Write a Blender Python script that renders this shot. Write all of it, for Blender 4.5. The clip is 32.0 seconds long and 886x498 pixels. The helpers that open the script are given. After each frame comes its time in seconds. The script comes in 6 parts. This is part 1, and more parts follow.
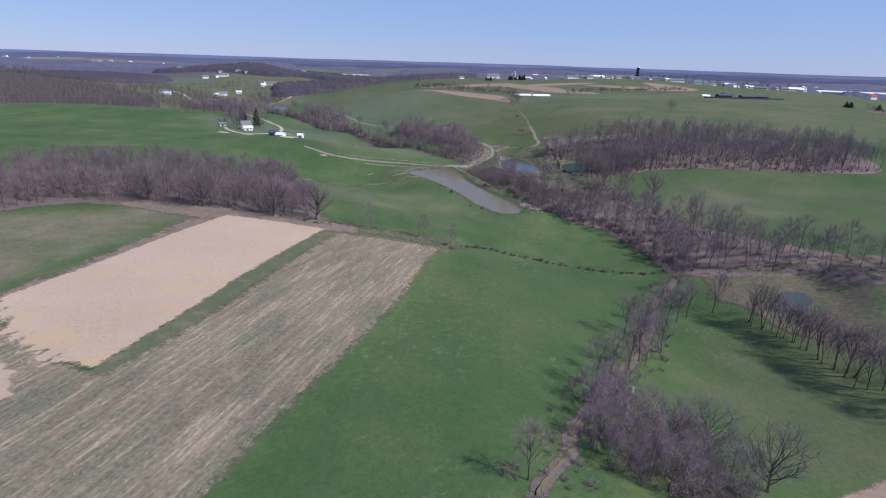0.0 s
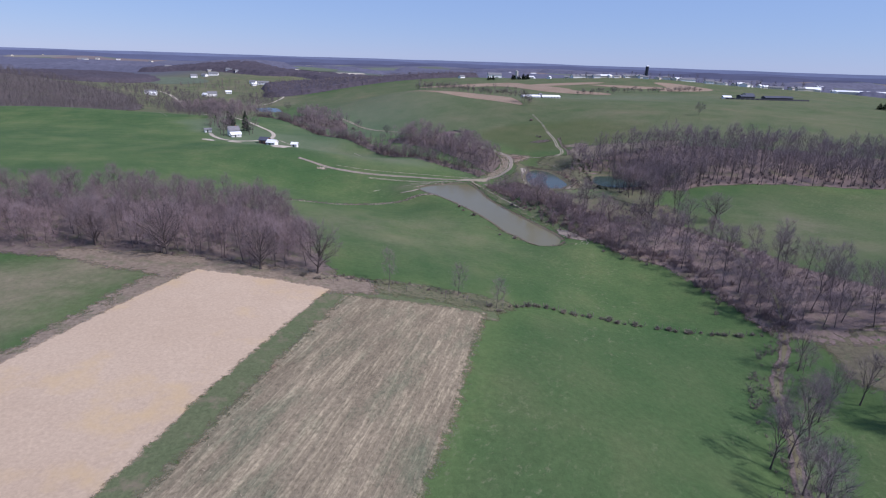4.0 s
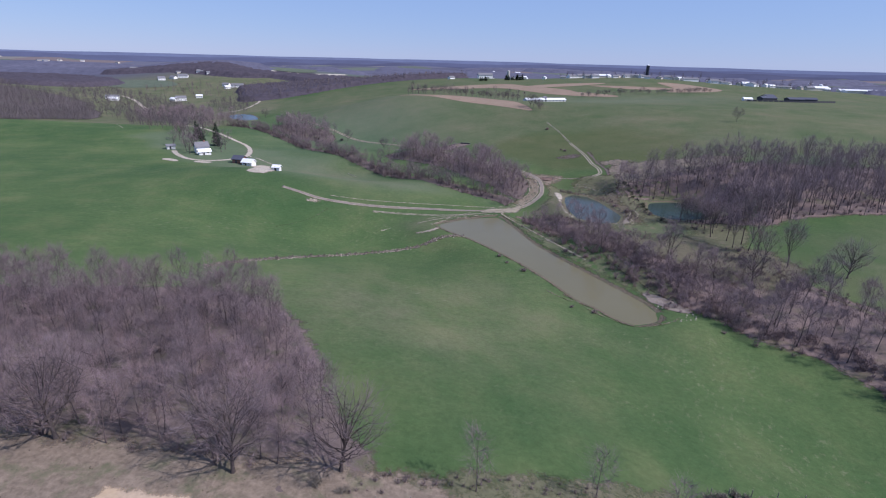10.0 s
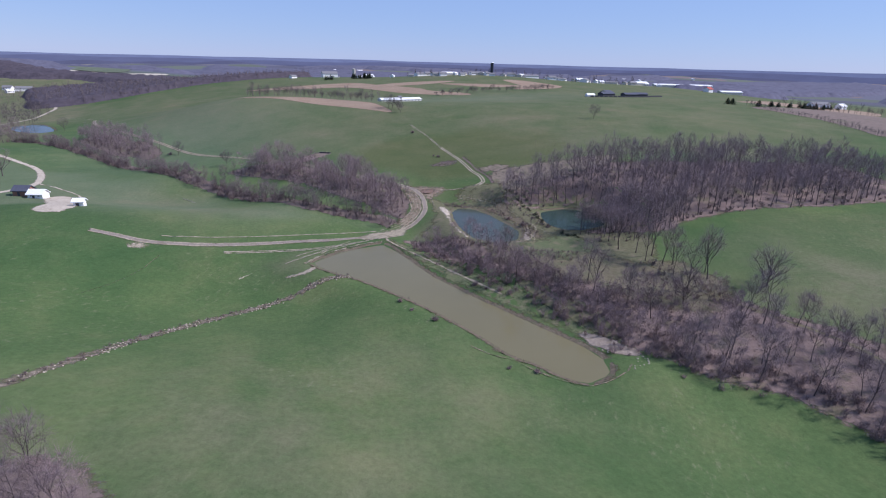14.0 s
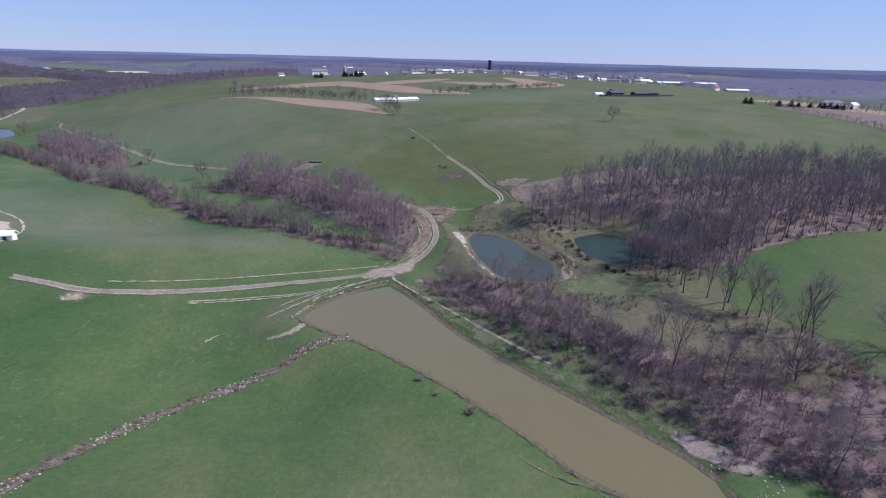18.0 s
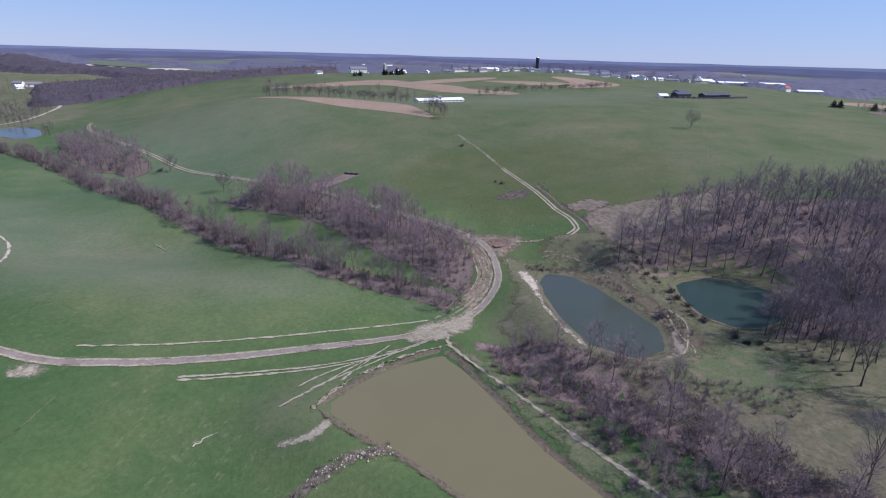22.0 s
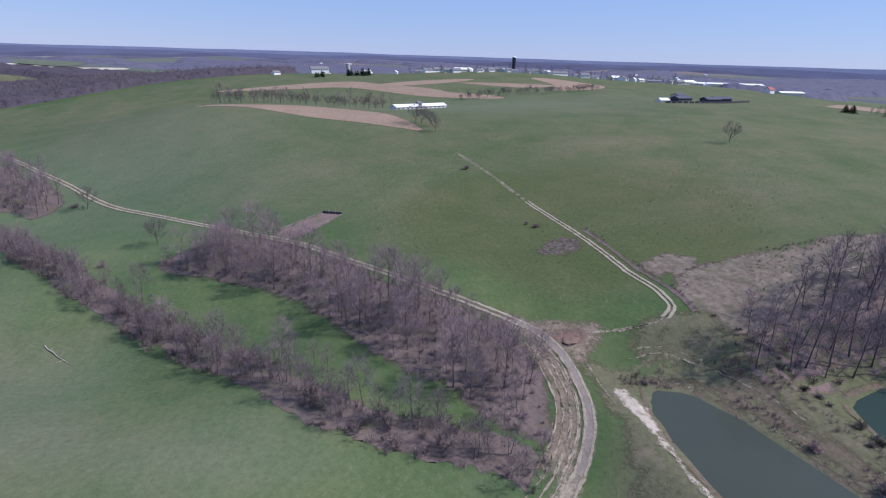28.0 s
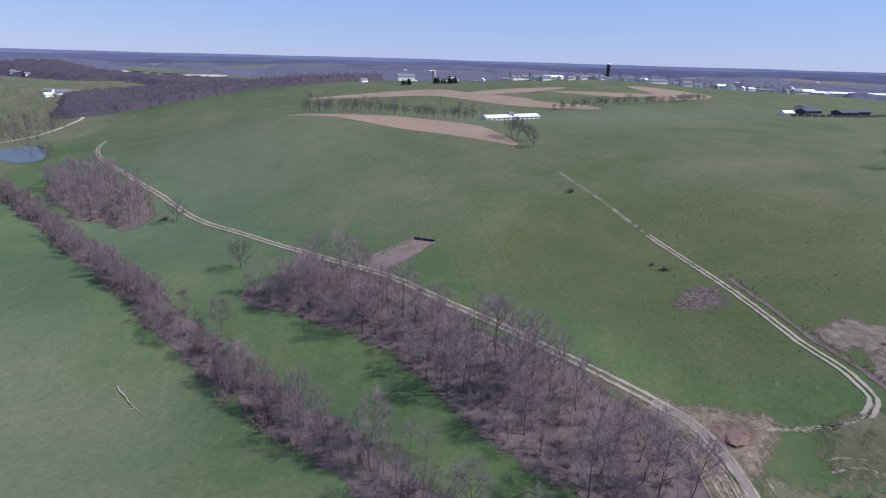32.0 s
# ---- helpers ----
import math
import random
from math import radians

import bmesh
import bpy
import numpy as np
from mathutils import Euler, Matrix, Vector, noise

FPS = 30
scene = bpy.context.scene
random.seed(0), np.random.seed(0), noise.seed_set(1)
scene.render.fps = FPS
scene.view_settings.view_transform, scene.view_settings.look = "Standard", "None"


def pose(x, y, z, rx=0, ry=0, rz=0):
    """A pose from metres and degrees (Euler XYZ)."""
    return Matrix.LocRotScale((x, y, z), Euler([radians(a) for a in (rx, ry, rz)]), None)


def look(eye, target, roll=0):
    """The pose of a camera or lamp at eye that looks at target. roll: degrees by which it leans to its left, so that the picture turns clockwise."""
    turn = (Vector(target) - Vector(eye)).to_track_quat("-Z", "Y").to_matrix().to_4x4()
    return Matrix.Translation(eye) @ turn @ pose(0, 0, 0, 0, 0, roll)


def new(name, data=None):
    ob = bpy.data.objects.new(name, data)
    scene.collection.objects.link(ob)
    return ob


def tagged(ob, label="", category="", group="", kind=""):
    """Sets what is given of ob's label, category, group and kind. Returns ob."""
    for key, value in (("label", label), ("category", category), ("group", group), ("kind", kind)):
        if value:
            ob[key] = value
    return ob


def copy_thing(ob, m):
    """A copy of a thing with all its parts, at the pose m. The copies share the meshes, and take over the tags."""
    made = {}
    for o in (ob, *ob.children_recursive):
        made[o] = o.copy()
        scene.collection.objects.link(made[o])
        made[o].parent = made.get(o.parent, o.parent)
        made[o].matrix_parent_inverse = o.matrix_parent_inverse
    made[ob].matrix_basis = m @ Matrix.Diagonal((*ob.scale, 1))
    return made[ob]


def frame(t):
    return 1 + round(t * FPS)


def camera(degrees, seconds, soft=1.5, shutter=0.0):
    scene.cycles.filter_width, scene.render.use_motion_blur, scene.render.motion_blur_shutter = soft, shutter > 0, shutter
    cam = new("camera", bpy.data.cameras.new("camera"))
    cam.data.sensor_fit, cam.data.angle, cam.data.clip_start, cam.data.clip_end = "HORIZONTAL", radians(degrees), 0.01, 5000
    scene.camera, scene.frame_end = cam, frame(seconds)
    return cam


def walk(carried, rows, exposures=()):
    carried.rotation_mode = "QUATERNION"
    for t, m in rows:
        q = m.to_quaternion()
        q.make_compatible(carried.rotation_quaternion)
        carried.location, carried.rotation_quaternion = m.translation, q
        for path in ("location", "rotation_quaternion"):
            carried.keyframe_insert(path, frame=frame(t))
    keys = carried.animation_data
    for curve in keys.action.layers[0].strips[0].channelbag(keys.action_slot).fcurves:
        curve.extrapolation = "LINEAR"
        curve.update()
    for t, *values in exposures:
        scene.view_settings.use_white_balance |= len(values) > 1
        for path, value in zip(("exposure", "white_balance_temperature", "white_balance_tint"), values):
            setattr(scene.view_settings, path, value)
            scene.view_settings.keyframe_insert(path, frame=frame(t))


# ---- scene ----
cam = camera(79.6, 32.0, soft=1.15)
PATH = [
    (0, (14.943, -58.248, 66.57), (14.985, -56.364, 65.9), 1.8),
    (0.5, (13.575, -53.158, 66.503), (13.626, -51.273, 65.836), 1.7),
    (1, (12.188, -48.049, 66.454), (12.249, -46.165, 65.785), 1.8),
    (1.5, (10.839, -42.831, 66.442), (10.905, -40.948, 65.771), 1.8),
    (2, (9.539, -37.474, 66.481), (9.607, -35.591, 65.809), 1.8),
    (2.5, (8.269, -32.037, 66.561), (8.338, -30.156, 65.887), 1.9),
    (3, (6.967, -26.612, 66.65), (7.034, -24.73, 65.975), 1.8),
    (3.5, (5.598, -21.243, 66.705), (5.664, -19.362, 66.03), 1.8),
    (5.5, (0.006, 0.002, 66.997), (0.066, 1.883, 66.32), 1.8),
    (6, (-1.307, 5.186, 67.119), (-1.249, 7.066, 66.44), 1.7),
    (6.5, (-2.643, 10.263, 67.241), (-2.586, 12.144, 66.563), 1.7),
    (7, (-4.049, 15.338, 67.354), (-3.994, 17.218, 66.674), 1.7),
    (7.5, (-5.534, 20.429, 67.455), (-5.48, 22.308, 66.773), 1.6),
    (8, (-7.088, 25.391, 67.52), (-7.037, 27.271, 66.838), 1.6),
    (8.5, (-8.575, 30.179, 67.566), (-8.525, 32.058, 66.884), 1.6),
    (9, (-9.968, 35.053, 67.591), (-9.894, 36.932, 66.911), 1.6),
    (9.5, (-11.316, 39.894, 67.579), (-11.189, 41.771, 66.901), 1.5),
    (10, (-12.548, 44.752, 67.541), (-12.409, 46.629, 66.864), 1.5),
    (10.5, (-13.645, 49.515, 67.477), (-13.515, 51.392, 66.799), 1.5),
    (11, (-14.515, 54.405, 67.424), (-14.271, 56.271, 66.748), 1.5),
    (11.5, (-15.336, 59.428, 67.385), (-14.772, 61.227, 66.716), 1.4),
    (12, (-16.091, 64.499, 67.356), (-15.397, 66.252, 66.689), 1.5),
    (12.5, (-16.611, 69.444, 67.342), (-15.91, 71.194, 66.676), 1.5),
    (13, (-16.859, 74.218, 67.323), (-16.169, 75.973, 66.656), 1.5),
    (13.5, (-16.898, 78.931, 67.285), (-16.225, 80.691, 66.617), 1.5),
    (14, (-16.734, 83.683, 67.242), (-16.071, 85.446, 66.571), 1.5),
    (14.5, (-16.311, 88.471, 67.213), (-15.655, 90.237, 66.542), 1.4),
    (16.5, (-13.77, 107.642, 67.208), (-13.159, 109.422, 66.529), 1.4),
    (17, (-13.008, 112.443, 67.162), (-12.436, 114.234, 66.48), 1.4),
    (17.5, (-12.231, 117.35, 67.079), (-11.609, 119.125, 66.398), 1.4),
    (18, (-11.426, 122.349, 66.966), (-10.732, 124.097, 66.286), 1.5),
    (18.5, (-10.58, 127.477, 66.841), (-9.826, 129.201, 66.163), 1.6),
    (19, (-9.714, 132.683, 66.713), (-8.922, 134.39, 66.034), 1.6),
    (19.5, (-8.842, 137.858, 66.58), (-8.052, 139.566, 65.901), 1.6),
    (20, (-7.967, 142.928, 66.436), (-7.222, 144.655, 65.756), 1.6),
    (20.5, (-7.105, 147.856, 66.304), (-6.446, 149.616, 65.619), 1.6),
    (21, (-6.279, 152.687, 66.178), (-5.674, 154.465, 65.491), 1.6),
    (21.5, (-5.643, 157.43, 66.042), (-5.058, 159.214, 65.353), 1.6),
    (22, (-5.259, 162.261, 65.922), (-4.685, 164.048, 65.233), 1.6),
    (22.5, (-5.02, 167.204, 65.852), (-4.439, 168.989, 65.163), 1.6),
    (23, (-4.888, 172.233, 65.834), (-4.25, 173.999, 65.145), 1.6),
    (23.5, (-4.851, 177.366, 65.873), (-4.161, 179.113, 65.185), 1.7),
    (24, (-4.865, 182.551, 65.939), (-4.142, 184.285, 65.252), 1.7),
    (24.5, (-4.835, 187.734, 66.019), (-4.095, 189.46, 65.332), 1.7),
    (26.5, (-4.338, 208.313, 66.297), (-3.598, 210.039, 65.61), 1.7),
    (27, (-4.256, 213.397, 66.35), (-3.526, 215.127, 65.662), 1.7),
    (27.5, (-4.173, 218.393, 66.408), (-3.465, 220.131, 65.718), 1.7),
    (28, (-4.149, 223.363, 66.467), (-3.436, 225.1, 65.776), 1.8),
    (28.5, (-4.249, 228.379, 66.573), (-3.562, 230.125, 65.881), 1.8),
    (29, (-4.425, 233.151, 66.73), (-3.81, 234.923, 66.037), 1.8),
    (29.5, (-4.609, 237.378, 66.948), (-4.035, 239.164, 66.256), 1.7),
    (30, (-4.778, 240.866, 67.196), (-4.204, 242.653, 66.506), 1.7),
    (30.5, (-4.977, 243.558, 67.397), (-4.403, 245.346, 66.711), 1.7),
    (31, (-5.159, 245.379, 67.495), (-4.604, 247.175, 66.813), 1.7),
    (31.5, (-5.271, 246.423, 67.474), (-4.783, 248.239, 66.793), 1.6),
    (32, (-5.306, 247.004, 67.372), (-4.851, 248.829, 66.693), 1.6),
]
walk(cam, [(t, look(eye, target, roll)) for t, eye, target, roll in PATH],
     exposures=[(0, 0.19, 6250, 20), (9, 0.19, 6250, 20), (12, 0.30, 6250, 20), (32, 0.30, 6250, 20)])

# ---- light: clear spring morning, sun in the east-south-east ----
SUN_AZIMUTH, SUN_HEIGHT = 110.0, 44.0  # degrees clockwise from +y, and above the horizon
world = bpy.data.worlds.new("sky")
scene.world = world
world.use_nodes = True
wn = world.node_tree.nodes
sky = wn.new("ShaderNodeTexSky")
sky.sky_type = "NISHITA"
sky.sun_disc = False
sky.sun_elevation, sky.sun_rotation = radians(SUN_HEIGHT), radians(SUN_AZIMUTH)
sky.air_density, sky.dust_density, sky.ozone_density, sky.altitude = 1.0, 0.0, 5.0, 300
wn["Background"].inputs["Strength"].default_value = 0.10
veil = wn.new("ShaderNodeMix")  # spring haze thins the sky's own gradient
veil.data_type = "RGBA"
veil.inputs[0].default_value, veil.inputs[7].default_value = 0.72, (2.25, 3.55, 6.4, 1)
world.node_tree.links.new(sky.outputs["Color"], veil.inputs[6])
world.node_tree.links.new(veil.outputs[2], wn["Background"].inputs["Color"])

sun_data = bpy.data.lights.new("sun", "SUN")
sun_data.energy, sun_data.angle, sun_data.color = 4.4, radians(0.53), (1.0, 0.97, 0.93)
sun = new("sun", sun_data)
toward = Vector((math.sin(radians(SUN_AZIMUTH)), math.cos(radians(SUN_AZIMUTH)), math.tan(radians(SUN_HEIGHT))))
sun.matrix_world = look(toward * 300, (0, 0, 0))


# ---- materials ----
def material(name, roughness=0.9, specular=0.2, metallic=0.0):
    m = bpy.data.materials.new(name)
    m.use_nodes = True
    b = m.node_tree.nodes["Principled BSDF"]
    b.inputs["Roughness"].default_value = roughness
    b.inputs["Specular IOR Level"].default_value = specular
    b.inputs["Metallic"].default_value = metallic
    return m, m.node_tree.nodes, m.node_tree.links, b


def noise_node(nodes, links, scale, detail=4.0, rough=0.6, stretch=None, turn=0.0):
    """A noise in world metres: scale is in waves a metre."""
    g = nodes.new("ShaderNodeNewGeometry")
    n = nodes.new("ShaderNodeTexNoise")
    n.inputs["Scale"].default_value, n.inputs["Detail"].default_value, n.inputs["Roughness"].default_value = scale, detail, rough
    vec = g.outputs["Position"]
    if stretch:
        for key, value in (("Rotation", (0, 0, radians(turn))), ("Scale", stretch)):
            mp = nodes.new("ShaderNodeMapping")
            mp.inputs[key].default_value = value
            links.new(vec, mp.inputs["Vector"])
            vec = mp.outputs["Vector"]
    links.new(vec, n.inputs["Vector"])
    return n


def ramp_node(nodes, links, source, stops):
    r = nodes.new("ShaderNodeValToRGB")
    e = r.color_ramp.elements
    while len(e) < len(stops):
        e.new(0.5)
    for k, (p, c) in zip(e, stops):
        k.position, k.color = p, (*c, 1) if len(c) == 3 else c
    links.new(source, r.inputs["Fac"])
    return r


def mix_node(nodes, links, fac, a, b, how="MIX"):
    m = nodes.new("ShaderNodeMix")
    m.data_type, m.blend_type = "RGBA", how
    for value, socket in ((fac, m.inputs[0]), (a, m.inputs[6]), (b, m.inputs[7])):
        if isinstance(value, (int, float)):
            socket.default_value = value
        elif isinstance(value, tuple):
            socket.default_value = (*value, 1)
        else:
            links.new(value, socket)
    return m.outputs[2]


def bump_node(nodes, links, b, source, strength, distance):
    n = nodes.new("ShaderNodeBump")
    n.inputs["Strength"].default_value, n.inputs["Distance"].default_value = strength, distance
    links.new(source, n.inputs["Height"])
    links.new(n.outputs["Normal"], b.inputs["Normal"])


def grey(v):
    return (v, v, v)


def ragged_edge(n, l, b):
    """Lets a ground cover thin out unevenly towards its rim."""
    a = n.new("ShaderNodeAttribute")
    a.attribute_name = "rim"
    k = noise_node(n, l, 0.8, 6, 0.8)
    f = n.new("ShaderNodeMath")
    f.operation, f.inputs[1].default_value, f.inputs[2].default_value = "MULTIPLY_ADD", 1.7, -0.85
    l.new(k.outputs["Fac"], f.inputs[0])
    t = n.new("ShaderNodeMath")
    t.operation = "ADD"
    l.new(a.outputs["Fac"], t.inputs[0])
    l.new(f.outputs[0], t.inputs[1])
    r = ramp_node(n, l, t.outputs[0], [(0.32, grey(0)), (0.70, grey(1))])
    clear, mix = n.new("ShaderNodeBsdfTransparent"), n.new("ShaderNodeMixShader")
    l.new(r.outputs["Color"], mix.inputs[0])
    l.new(b.outputs[0], mix.inputs[1])
    l.new(clear.outputs[0], mix.inputs[2])
    l.new(mix.outputs[0], n["Material Output"].inputs["Surface"])


def speckled(name, dark, light, coarse=0.08, fine=1.6, roughness=0.95, bump=0.3, stain=None, specular=0.1, grain=0.22, edge=False):
    """A surface that varies at two scales, with an optional third colour in patches."""
    m, n, l, b = material(name, roughness, specular)
    big, small = noise_node(n, l, coarse, 5), noise_node(n, l, fine, 4, 0.7)
    c = mix_node(n, l, big.outputs["Fac"], dark, light)
    s = ramp_node(n, l, small.outputs["Fac"], [(0.3, grey(1 - grain)), (0.7, grey(1 + grain))])
    c = mix_node(n, l, 1.0, c, s.outputs["Color"], "MULTIPLY")
    if stain:
        p = noise_node(n, l, coarse * 2.3, 6, 0.65)
        k = ramp_node(n, l, p.outputs["Fac"], [(0.52, grey(0)), (0.66, grey(0.8))])
        c = mix_node(n, l, k.outputs["Color"], c, stain)
    l.new(c, b.inputs["Base Color"])
    bump_node(n, l, b, small.outputs["Fac"], bump, 0.3)
    if edge:
        ragged_edge(n, l, b)
    return m


def plain(name, colour, roughness=0.6, specular=0.3, metallic=0.0, vary=0.12, scale=0.9):
    """Paint, sheet or board with slight weathering."""
    m, n, l, b = material(name, roughness, specular, metallic)
    k = noise_node(n, l, scale, 5, 0.65)
    r = ramp_node(n, l, k.outputs["Fac"], [(0.3, grey(1 - 2 * vary)), (0.7, grey(1.0))])
    l.new(mix_node(n, l, 1.0, colour, r.outputs["Color"], "MULTIPLY"), b.inputs["Base Color"])
    return m


def ground_material():
    """Pasture and meadow: lush, dry and far cover, blended by what grows where, with haze painted in."""
    m, n, l, b = material("pasture", 0.95, 0.08)

    def attr(name):
        a = n.new("ShaderNodeAttribute")
        a.attribute_name = name
        return a.outputs["Fac"]

    big, mid, tuft = noise_node(n, l, 0.017, 5, 0.6), noise_node(n, l, 0.07, 5, 0.62), noise_node(n, l, 0.9, 5, 0.72)
    blades = noise_node(n, l, 5.0, 3, 0.7)
    lush = ramp_node(n, l, mid.outputs["Fac"], [(0.28, (0.048, 0.090, 0.034)), (0.5, (0.062, 0.104, 0.040)), (0.74, (0.089, 0.118, 0.051))])
    lush_big = ramp_node(n, l, big.outputs["Fac"], [(0.36, (0.78, 0.88, 0.88)), (0.48, grey(1.0)), (0.62, (1.28, 1.16, 1.18))])
    lush_c = mix_node(n, l, 1.0, lush.outputs["Color"], lush_big.outputs["Color"], "MULTIPLY")
    streak = noise_node(n, l, 0.055, 6, 0.68)
    dry = ramp_node(n, l, streak.outputs["Fac"], [(0.30, (0.063, 0.092, 0.042)), (0.5, (0.083, 0.104, 0.051)), (0.64, (0.106, 0.113, 0.063)), (0.8, (0.144, 0.132, 0.089))])
    dry_big = ramp_node(n, l, noise_node(n, l, 0.018, 5, 0.6).outputs["Fac"], [(0.34, (0.78, 0.92, 0.80)), (0.5, grey(1.0)), (0.66, (1.22, 1.08, 1.14))])
    dry_c = mix_node(n, l, 1.0, dry.outputs["Color"], dry_big.outputs["Color"], "MULTIPLY")
    c = mix_node(n, l, attr("dry"), lush_c, dry_c)
    # aerial haze painted into the grass colour: a paler, greyer mix
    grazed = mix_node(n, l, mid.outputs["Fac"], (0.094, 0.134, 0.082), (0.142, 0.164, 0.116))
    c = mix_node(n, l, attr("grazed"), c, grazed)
    straw = ramp_node(n, l, noise_node(n, l, 0.045, 6, 0.7).outputs["Fac"], [(0.36, grey(0.10)), (0.68, grey(0.8))])
    k = n.new("ShaderNodeMath")
    k.operation = "MULTIPLY"
    l.new(straw.outputs["Color"], k.inputs[0])
    l.new(attr("worn"), k.inputs[1])
    c = mix_node(n, l, k.outputs[0], c, (0.185, 0.160, 0.112))
    c = mix_node(n, l, attr("rich"), c, mix_node(n, l, mid.outputs["Fac"], (0.036, 0.080, 0.030), mix_node(n, l, big.outputs["Fac"], (0.046, 0.096, 0.034), (0.102, 0.112, 0.060))))
    c = mix_node(n, l, attr("olive"), c, mix_node(n, l, streak.outputs["Fac"], (0.052, 0.074, 0.026), (0.100, 0.108, 0.046)))
    fleck = ramp_node(n, l, noise_node(n, l, 0.75, 4, 0.75, (1.0, 0.45, 1), 35).outputs["Fac"], [(0.56, grey(0)), (0.70, grey(0.55))])
    where = ramp_node(n, l, noise_node(n, l, 0.028, 4, 0.6).outputs["Fac"], [(0.46, grey(0)), (0.60, grey(1))])
    c = mix_node(n, l, mix_node(n, l, 1.0, fleck.outputs["Color"], where.outputs["Color"], "MULTIPLY"), c, (0.165, 0.172, 0.105))
    clump = ramp_node(n, l, noise_node(n, l, 0.55, 6, 0.8, (1.0, 0.7, 1), 25).outputs["Fac"], [(0.57, grey(0)), (0.70, grey(0.42))])
    there = ramp_node(n, l, noise_node(n, l, 0.02, 4, 0.6).outputs["Fac"], [(0.42, grey(0.1)), (0.58, grey(1))])
    k = mix_node(n, l, 1.0, clump.outputs["Color"], there.outputs["Color"], "MULTIPLY")
    c = mix_node(n, l, mix_node(n, l, 1.0, k, attr("dry"), "MULTIPLY"), c, (0.046, 0.066, 0.028))
    t = ramp_node(n, l, tuft.outputs["Fac"], [(0.28, grey(0.82)), (0.72, grey(1.16))])
    c = mix_node(n, l, 1.0, c, t.outputs["Color"], "MULTIPLY")
    t2 = ramp_node(n, l, blades.outputs["Fac"], [(0.3, grey(0.92)), (0.7, grey(1.07))])
    c = mix_node(n, l, 1.0, c, t2.outputs["Color"], "MULTIPLY")
    # far country: patchwork of ploughland, pasture and wood, blue haze painted into the colours
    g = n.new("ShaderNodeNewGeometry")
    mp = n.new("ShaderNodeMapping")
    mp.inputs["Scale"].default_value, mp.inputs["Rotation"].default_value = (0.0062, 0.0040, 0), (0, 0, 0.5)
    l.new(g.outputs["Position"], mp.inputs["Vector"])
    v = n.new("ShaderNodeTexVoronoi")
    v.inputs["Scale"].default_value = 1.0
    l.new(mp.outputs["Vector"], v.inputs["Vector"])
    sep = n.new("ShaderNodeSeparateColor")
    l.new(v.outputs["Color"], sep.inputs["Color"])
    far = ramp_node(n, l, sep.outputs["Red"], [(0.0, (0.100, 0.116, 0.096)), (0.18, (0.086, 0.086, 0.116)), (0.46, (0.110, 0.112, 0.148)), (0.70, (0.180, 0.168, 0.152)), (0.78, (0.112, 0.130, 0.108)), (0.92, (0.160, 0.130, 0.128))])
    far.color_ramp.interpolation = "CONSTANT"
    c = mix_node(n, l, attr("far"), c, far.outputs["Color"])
    l.new(c, b.inputs["Base Color"])
    bump_node(n, l, b, tuft.outputs["Fac"], 0.5, 0.35)
    return m


def stubble_material():
    """Harvested maize ground: bleached litter in rows on grey-brown soil, greening in patches."""
    m, n, l, b = material("stubble", 0.95, 0.08)
    rows = noise_node(n, l, 1.4, 4, 0.7, (1.0, 0.06, 1), 16)
    bands = noise_node(n, l, 0.14, 5, 0.7, (1.0, 0.25, 1), 16)
    patch, small, green = noise_node(n, l, 0.05, 5, 0.6), noise_node(n, l, 2.2, 4, 0.8, (1.0, 0.6, 1), 16), noise_node(n, l, 0.10, 6, 0.75, (1.0, 0.35, 1), 16)
    soil = mix_node(n, l, patch.outputs["Fac"], (0.146, 0.120, 0.084), (0.208, 0.172, 0.122))
    k = ramp_node(n, l, rows.outputs["Fac"], [(0.49, grey(0.0)), (0.64, grey(0.62))])
    c = mix_node(n, l, k.outputs["Color"], soil, (0.335, 0.282, 0.192))
    red = ramp_node(n, l, noise_node(n, l, 0.11, 5, 0.7, (1, 0.3, 1), 16).outputs["Fac"], [(0.60, grey(0)), (0.72, grey(0.55))])
    c = mix_node(n, l, red.outputs["Color"], c, (0.235, 0.148, 0.118))
    kb = ramp_node(n, l, bands.outputs["Fac"], [(0.35, grey(0.84)), (0.65, grey(1.15))])
    c = mix_node(n, l, 1.0, c, kb.outputs["Color"], "MULTIPLY")
    gr = ramp_node(n, l, green.outputs["Fac"], [(0.47, grey(0)), (0.66, grey(0.72))])
    c = mix_node(n, l, gr.outputs["Color"], c, (0.098, 0.118, 0.076))
    s = ramp_node(n, l, small.outputs["Fac"], [(0.32, grey(0.66)), (0.68, grey(1.40))])
    c = mix_node(n, l, 1.0, c, s.outputs["Color"], "MULTIPLY")
    l.new(c, b.inputs["Base Color"])
    bump_node(n, l, b, rows.outputs["Fac"], 0.6, 0.25)
    ragged_edge(n, l, b)
    return m


def water_material(name, colour, roughness=0.12, specular=0.35):
    m, n, l, b = material(name, roughness, specular)
    k = noise_node(n, l, 0.05, 3)
    l.new(mix_node(n, l, k.outputs["Fac"], colour, tuple(v * 1.25 for v in colour)), b.inputs["Base Color"])
    b.inputs["IOR"].default_value = 1.333
    r = noise_node(n, l, 1.1, 4, 0.6, (1, 0.5, 1), 20)
    bump_node(n, l, b, r.outputs["Fac"], 0.18, 0.08)
    return m


